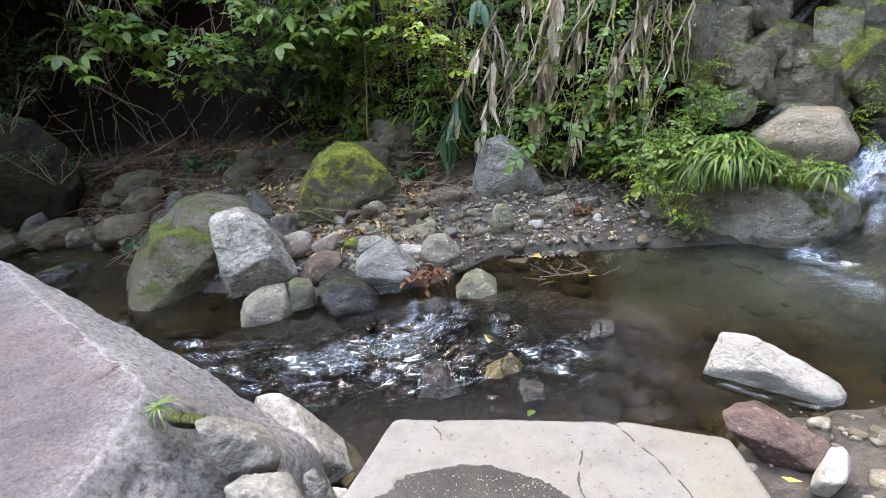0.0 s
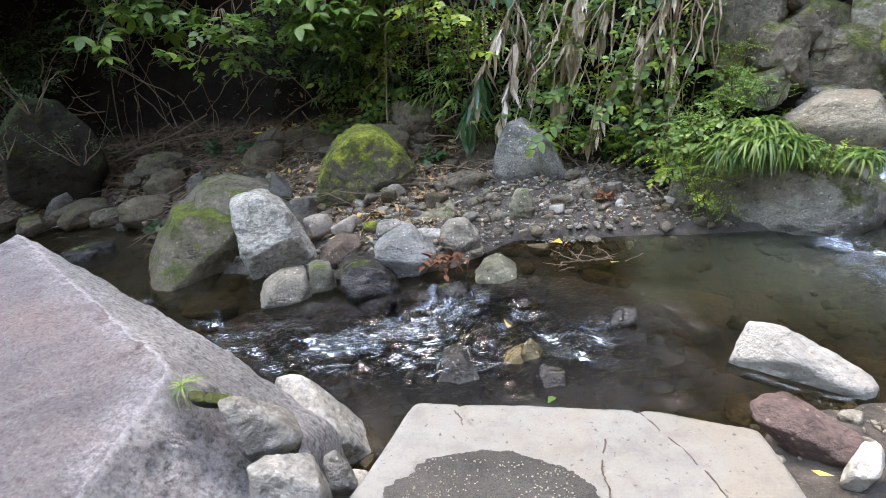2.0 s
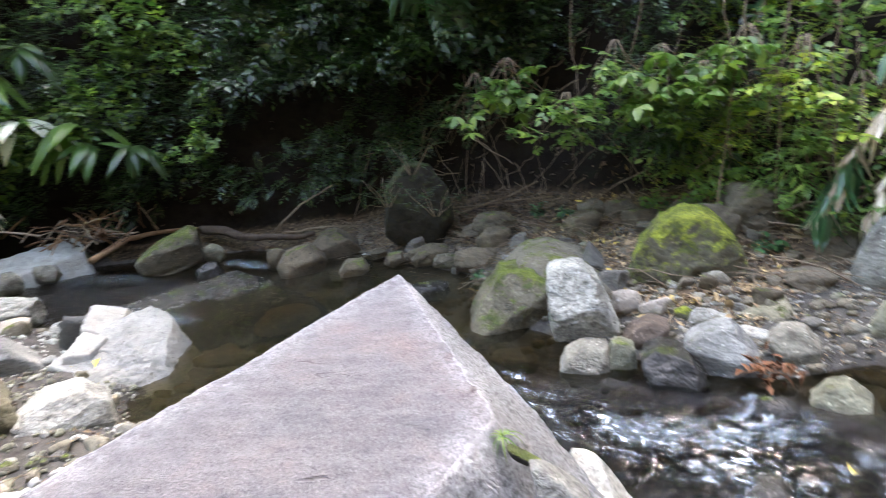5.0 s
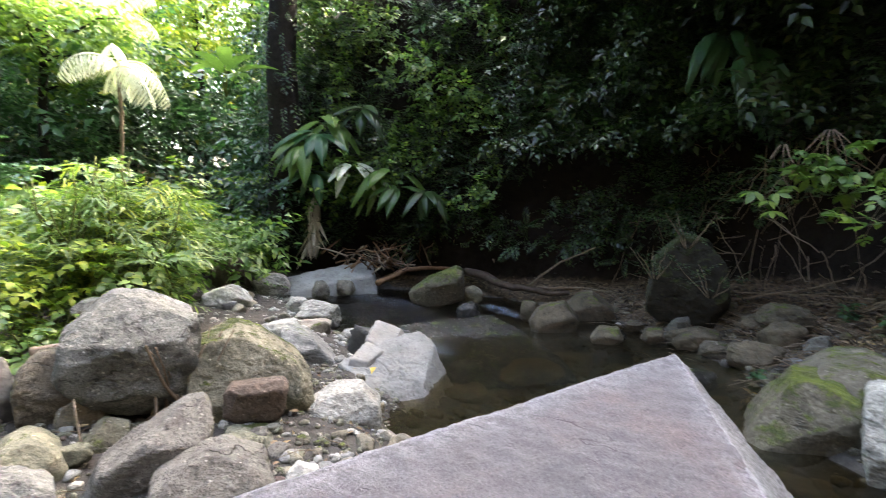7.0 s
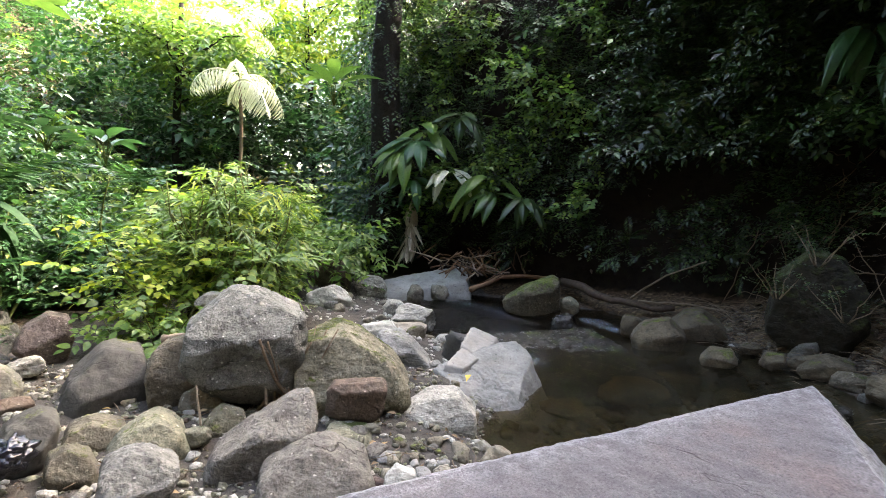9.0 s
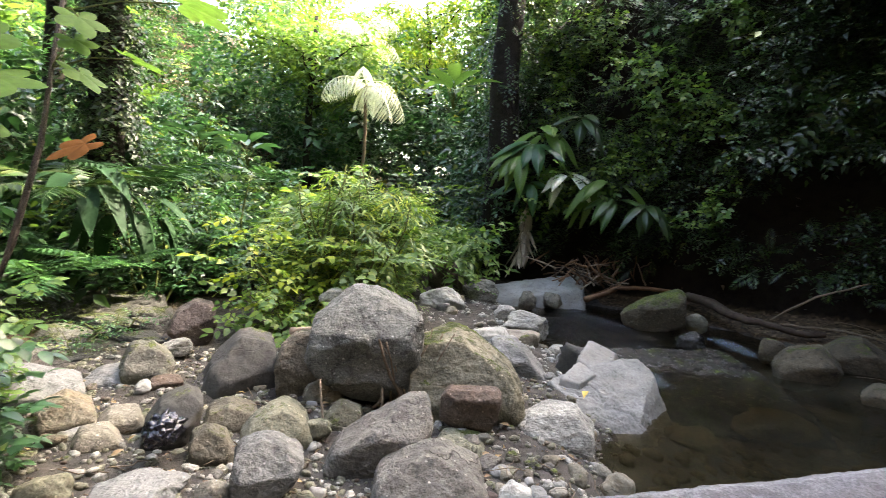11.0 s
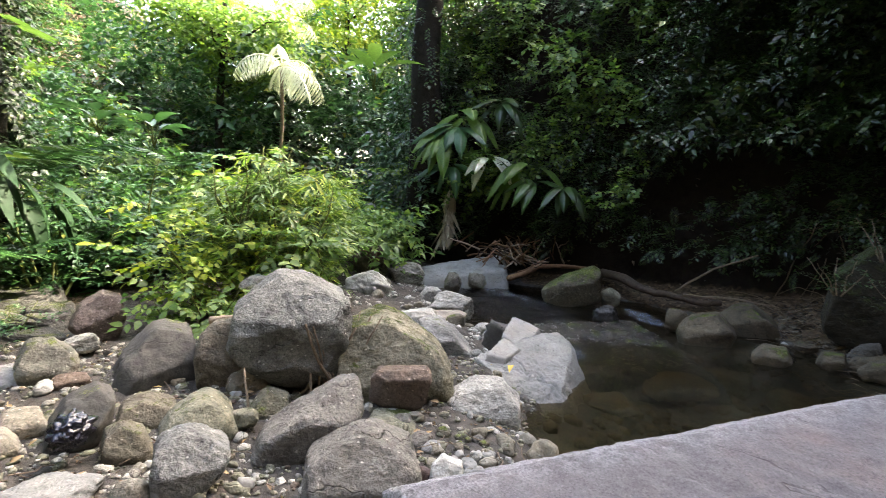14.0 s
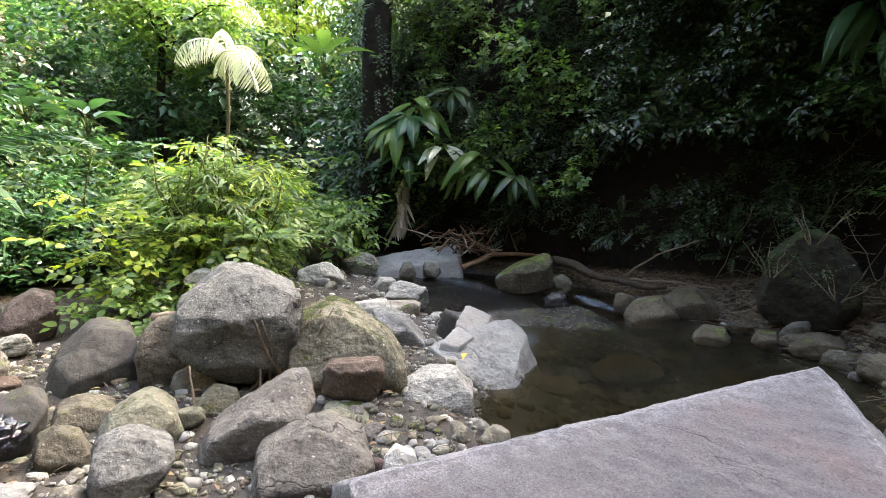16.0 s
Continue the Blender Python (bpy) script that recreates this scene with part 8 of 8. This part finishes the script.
for k in range(40):
    a = r_v.uniform(-1.2, 1.2)
    p = Vector((0.76, 4.91, 0.30))
    tri_mesh("straw_stem", *tube(wander(p + Vector((r_v.uniform(-0.1, 0.1), r_v.uniform(0, 0.15), 0.25)), p + Vector((0.3 * a, -0.1 - r_v.uniform(0, 0.25), -0.08)), 5, 0.03, r_v), 0.004, 4), WOOD["twig"], label="dry grey stem fallen at the cliff's foot", category="stem", group="dry stems at the cliff's foot")


def stick(name, points, radius, mat, label, group="", seed=0, sway=0.02, sides=8):
    r = random.Random(seed)
    out = []
    for a, b in zip(points, points[1:]):
        out += wander(a, b, 5, sway, r)[:-1]
    out.append(Vector(points[-1]))
    n = len(out)
    return tri_mesh(name, *tube(out, [radius * (1.15 - 0.6 * i / n) * (1 + 0.12 * r.uniform(-1, 1)) for i in range(n)], sides), WOOD[mat], label=label, category="branch", group=group)


stick("log", [(-9.06, 2.28, 0.14), (-9.6, 2.97, 0.28), (-9.5, 3.75, 0.27), (-8.98, 4.01, 0.25)], 0.045, "reddrift", "pale bare end of a driftwood log at the cliff's foot", seed=3, sway=0.02, sides=12)
stick("log", [(-9.1, 3.97, 0.25), (-7.89, 4.08, 0.18), (-7.3, 4.4, 0.15), (-7.0, 4.8, 0.14)], 0.065, "log", "long dark weathered log lying along the cliff's foot", seed=5, sway=0.03, sides=12)
stick("branch", [(-7.3, 4.4, 0.2), (-7.0, 4.75, 0.22), (-6.45, 5.18, 0.2)], 0.018, "twig", "thin end of a dead branch by the log", seed=14)
stick("branch", [(-7.26, 4.25, 0.25), (-7.01, 4.64, 0.62), (-6.54, 4.93, 0.87)], 0.015, "twig", "thin dead branch rising from the log", seed=4)
stick("branch", [(-5.27, 4.82, 0.05), (-4.84, 5.35, 0.30), (-4.50, 5.69, 0.45), (-3.48, 5.66, 0.80)], 0.014, "twig", "long dead branch lying on the leafy bank", seed=5)
stick("branch", [(-5.75, 5.40, 0.30), (-4.68, 5.73, 0.45), (-3.35, 5.79, 0.60)], 0.01, "twig", "long dead branch lying on the leafy bank", seed=6)
stick("branch", [(-1.60, 5.79, 0.55), (-1.10, 5.03, 0.38)], 0.018, "drift", "dead stick leaning behind the mossy boulder", seed=7)
stick("branch", [(-1.56, 5.90, 0.60), (-1.23, 5.83, 0.62), (-0.69, 5.28, 0.50), (-0.43, 5.36, 0.50)], 0.02, "drift", "crooked dead branch behind the mossy boulder", seed=8, sway=0.04)
stick("branch", [(-4.88, 4.54, 0.12), (-5.33, 6.07, 0.25)], 0.012, "twig", "dead branch lying on the bank", seed=9)
stick("cut_pole", [(-4.17, -1.19, 0.62), (-4.12, -1.02, 0.66)], 0.03, "drift", "short pale cut pole lying on the boulders", seed=10, sway=0.0)
r_d = random.Random(12)
heap = Vector((-9.89, 2.35, 0.51))
for k in range(90):
    a, ln = r_d.uniform(0, 6.3), r_d.uniform(0.25, 0.8)
    p = heap + Vector((r_d.gauss(0, 0.3), r_d.gauss(0.15, 0.45), r_d.uniform(-0.2, 0.2)))
    d = Vector((math.cos(a) * ln * 0.6, math.sin(a) * ln * 0.8, r_d.uniform(-0.3, 0.75) * ln))
    stick("driftwood", [p - d / 2, p + d / 2], r_d.uniform(0.005, 0.02), ("reddrift", "drift", "reddrift", "log")[k % 4], "dead stick in the driftwood heap under the cliff", "driftwood heap", k)
for k in range(26):
    p = Vector((-3.78, -0.32, 0.30)) + Vector((r_d.gauss(0, 0.05), r_d.gauss(0, 0.06), 0.0))
    d = Vector((r_d.uniform(-0.2, 0.2), r_d.uniform(-0.15, 0.25), r_d.uniform(0.1, 0.5)))
    stick("driftwood", [p - d * 0.5, p + d], r_d.uniform(0.004, 0.012), "twig", "dead stick wedged between the boulders", "sticks between the boulders", k)
stick("driftwood", [(-3.34, -0.77, 0.15), (-3.40, -0.79, 0.53)], 0.008, "drift", "upright dead reed beside the boulders", "sticks between the boulders", 70)
for k in range(14):
    a = r_d.uniform(0, 6.3)
    p = Vector((0.27, 3.17, 0.13)) + Vector((r_d.gauss(0, 0.13), r_d.gauss(0, 0.05), 0.012))
    stick("driftwood", [p, p + Vector((0.14 * math.cos(a), 0.14 * math.sin(a), r_d.uniform(0.0, 0.05)))], 0.003, "twig", "wet stick caught in the shallows", "sticks in the shallows", k, 0.006, 5)


def fallen_leaf(at, size, mat, seed, label):
    r = random.Random(seed)
    v, t = LITTER[seed % 3]
    ob = tri_mesh("fallen_leaf", v * size, t, LEAF[mat], label=label, category="leaf")
    ob.matrix_world = pose(*at, r.uniform(-25, 25), r.uniform(-25, 25), r.uniform(0, 360))
    return ob


for k, (at, size, mat) in enumerate([((-1.75, 4.03, 0.27), 0.13, "gold"), ((-3.06, 5.76, 0.55), 0.13, "gold"), ((-0.14, 2.49, 0.06), 0.12, "gold"), ((0.60, 3.91, 0.17), 0.1, "gold"), ((-0.00, 5.50, 0.55), 0.12, "gold"), ((-0.49, 5.46, 0.45), 0.1, "gold"), ((-2.07, 4.74, 0.35), 0.09, "gold"), ((0.85, 4.58, 0.40), 0.1, "gold"),
                                     ((0.53, 4.64, 1.08), 0.1, "gold"), ((0.15, 3.38, 0.15), 0.1, "gold"), ((0.40, 3.13, 0.14), 0.1, "gold"), ((0.02, 1.89, 0.14), 0.07, "fresh"), ((-4.24, 1.05, 0.22), 0.11, "gold"), ((0.70, 1.49, 0.27), 0.05, "gold"), ((-0.04, 3.66, 0.16), 0.08, "mid"), ((-6.96, 3.57, 3.76), 0.16, "white")]):
    fallen_leaf(Vector(at) + Vector((0, 0, 0.012)), size, mat, k, "single yellow fallen leaf" if mat == "gold" else "pale dead leaf caught on the cliff" if mat == "white" else "single green fallen leaf")

# rusty clump of dead fern on the sand
shapes = []
for k in range(160):
    p = np.array((0.48, 4.02, 0.17)) + r_bed.normal(0, 0.045, 3) * (1.2, 1, 0.7) + (0, 0, 0.05)
    shapes.append((p, aim(r_bed.normal(0, 1, 3), (0, 0, 1)), r_bed.uniform(0.03, 0.07)))
strewn("dead_fern_clump", LITTER, shapes, WOOD["brown"], label="rust-brown clump of dead fern on sand", category="dead plant", kind="stuff")
shapes = []
for k in range(70):
    p = np.array((-0.56, 3.16, 0.10)) + r_bed.normal(0, 0.05, 3) * (1.2, 1, 0.6) + (0, 0, 0.05)
    shapes.append((p, aim(r_bed.normal(0, 1, 3), (0, 0, 1)), r_bed.uniform(0.04, 0.09)))
strewn("dead_leaf_clump", LITTER, shapes, WOOD["brown"], label="red-brown dead leaves caught above the rapids", category="dead plant", kind="stuff")


# ---- dark strips that stand for the shade in the slab's cracks ----
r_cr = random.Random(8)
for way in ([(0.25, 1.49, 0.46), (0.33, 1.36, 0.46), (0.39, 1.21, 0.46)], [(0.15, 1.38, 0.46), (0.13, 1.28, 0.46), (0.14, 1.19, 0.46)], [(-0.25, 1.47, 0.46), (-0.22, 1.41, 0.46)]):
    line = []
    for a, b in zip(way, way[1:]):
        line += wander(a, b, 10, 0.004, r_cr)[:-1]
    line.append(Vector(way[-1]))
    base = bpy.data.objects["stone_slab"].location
    tri_mesh("crack", *tube([p - base for p in line], [r_cr.uniform(0.0015, 0.0035) for p in line], 4), WOOD["crack_shade"], bpy.data.objects["stone_slab"], label="thin dark strip standing for the shade in a crack")


# ---- sand on the slab, plastic litter ----
def sand_patch():
    verts, faces = [(0, 0, 0.012)], []
    n, rings = 160, 12
    for k in range(1, rings + 1):
        for j in range(n):
            a = 2 * math.pi * j / n
            s = k / rings * (1 + 0.1 * noise.noise(Vector((math.cos(a) * 2, math.sin(a) * 2, 0.3))) + 0.05 * (k / rings) * noise.fractal(Vector((math.cos(a) * 9, math.sin(a) * 9, 0.3)), 0.6, 2.0, 4))
            verts.append((0.25 * s * math.cos(a), 0.17 * s * math.sin(a), 0.014 * (1 - (k / rings) ** 2) - 0.003 * (k == rings) + 0.002 * noise.noise(Vector((k * 3.1, j * 1.7, 0)))))
    for j in range(n):
        faces.append((0, 1 + j, 1 + (j + 1) % n))
        for k in range(rings - 1):
            a, b = 1 + k * n + j, 1 + k * n + (j + 1) % n
            faces.append((a, a + n, b + n, b))
    ob = put("sand_patch", verts, faces, ROCK["darksand"], label="dark wet sand lying on the slab", category="sand", kind="structure")
    ob.location = Vector((-0.13, 1.165, 0.46))
    r = np.random.default_rng(3)
    shapes = [(np.array(ob.location) + (r.uniform(-0.2, 0.2), r.uniform(-0.12, 0.12), 0.012), turn_z(r.uniform(0, 6)), r.uniform(0.002, 0.007)) for k in range(520)]
    strewn("gravel", [pebble_shape(5, 1)], shapes, ROCK["grey"], label="tiny grit on the sand patch", category="gravel", kind="stuff")


sand_patch()


def plastic(name, at, size, mat, seed, label):
    dirs, faces = ICO[5]
    v = dirs * (1 + 0.45 * np.array([noise.turbulence(Vector(p) * 1.6 + Vector((seed, 0, 0)), 4, True) for p in dirs]) - 0.3)[:, None]
    v = v * np.array(size) * 0.5
    v[:, 2] = np.maximum(v[:, 2], -size[2] * 0.35)
    ob = tri_mesh(name, v, faces, mat, label=label, category="plastic bag")
    ob.location = at
    return ob


black, nodes, links, bsdf = material("black_plastic")
bsdf.inputs["Base Color"].default_value = (0.012, 0.012, 0.018, 1)
bsdf.inputs["Roughness"].default_value = 0.22
white_stripe, nodes, links, bsdf = material("striped_plastic")
wave = nodes.new("ShaderNodeTexWave")
wave.inputs["Scale"].default_value = 9.0
wave.inputs["Distortion"].default_value = 5.0
links.new(nodes.new("ShaderNodeTexCoord").outputs["Object"], wave.inputs["Vector"])
links.new(ramp(nodes, links, wave.outputs["Fac"], ((0.4, (0.05, 0.05, 0.06)), (0.6, (0.7, 0.7, 0.72)))), bsdf.inputs["Base Color"])
bsdf.inputs["Roughness"].default_value = 0.35
plastic("plastic_bag", Vector((-2.90, -1.47, 0.40)), (0.24, 0.2, 0.18), black, 3.0, "crumpled shiny black plastic bag on a rock")
plastic("plastic_scrap", Vector((-2.99, -2.10, 0.17)), (0.16, 0.13, 0.06), white_stripe, 6.0, "crumpled striped plastic scrap on the gravel")
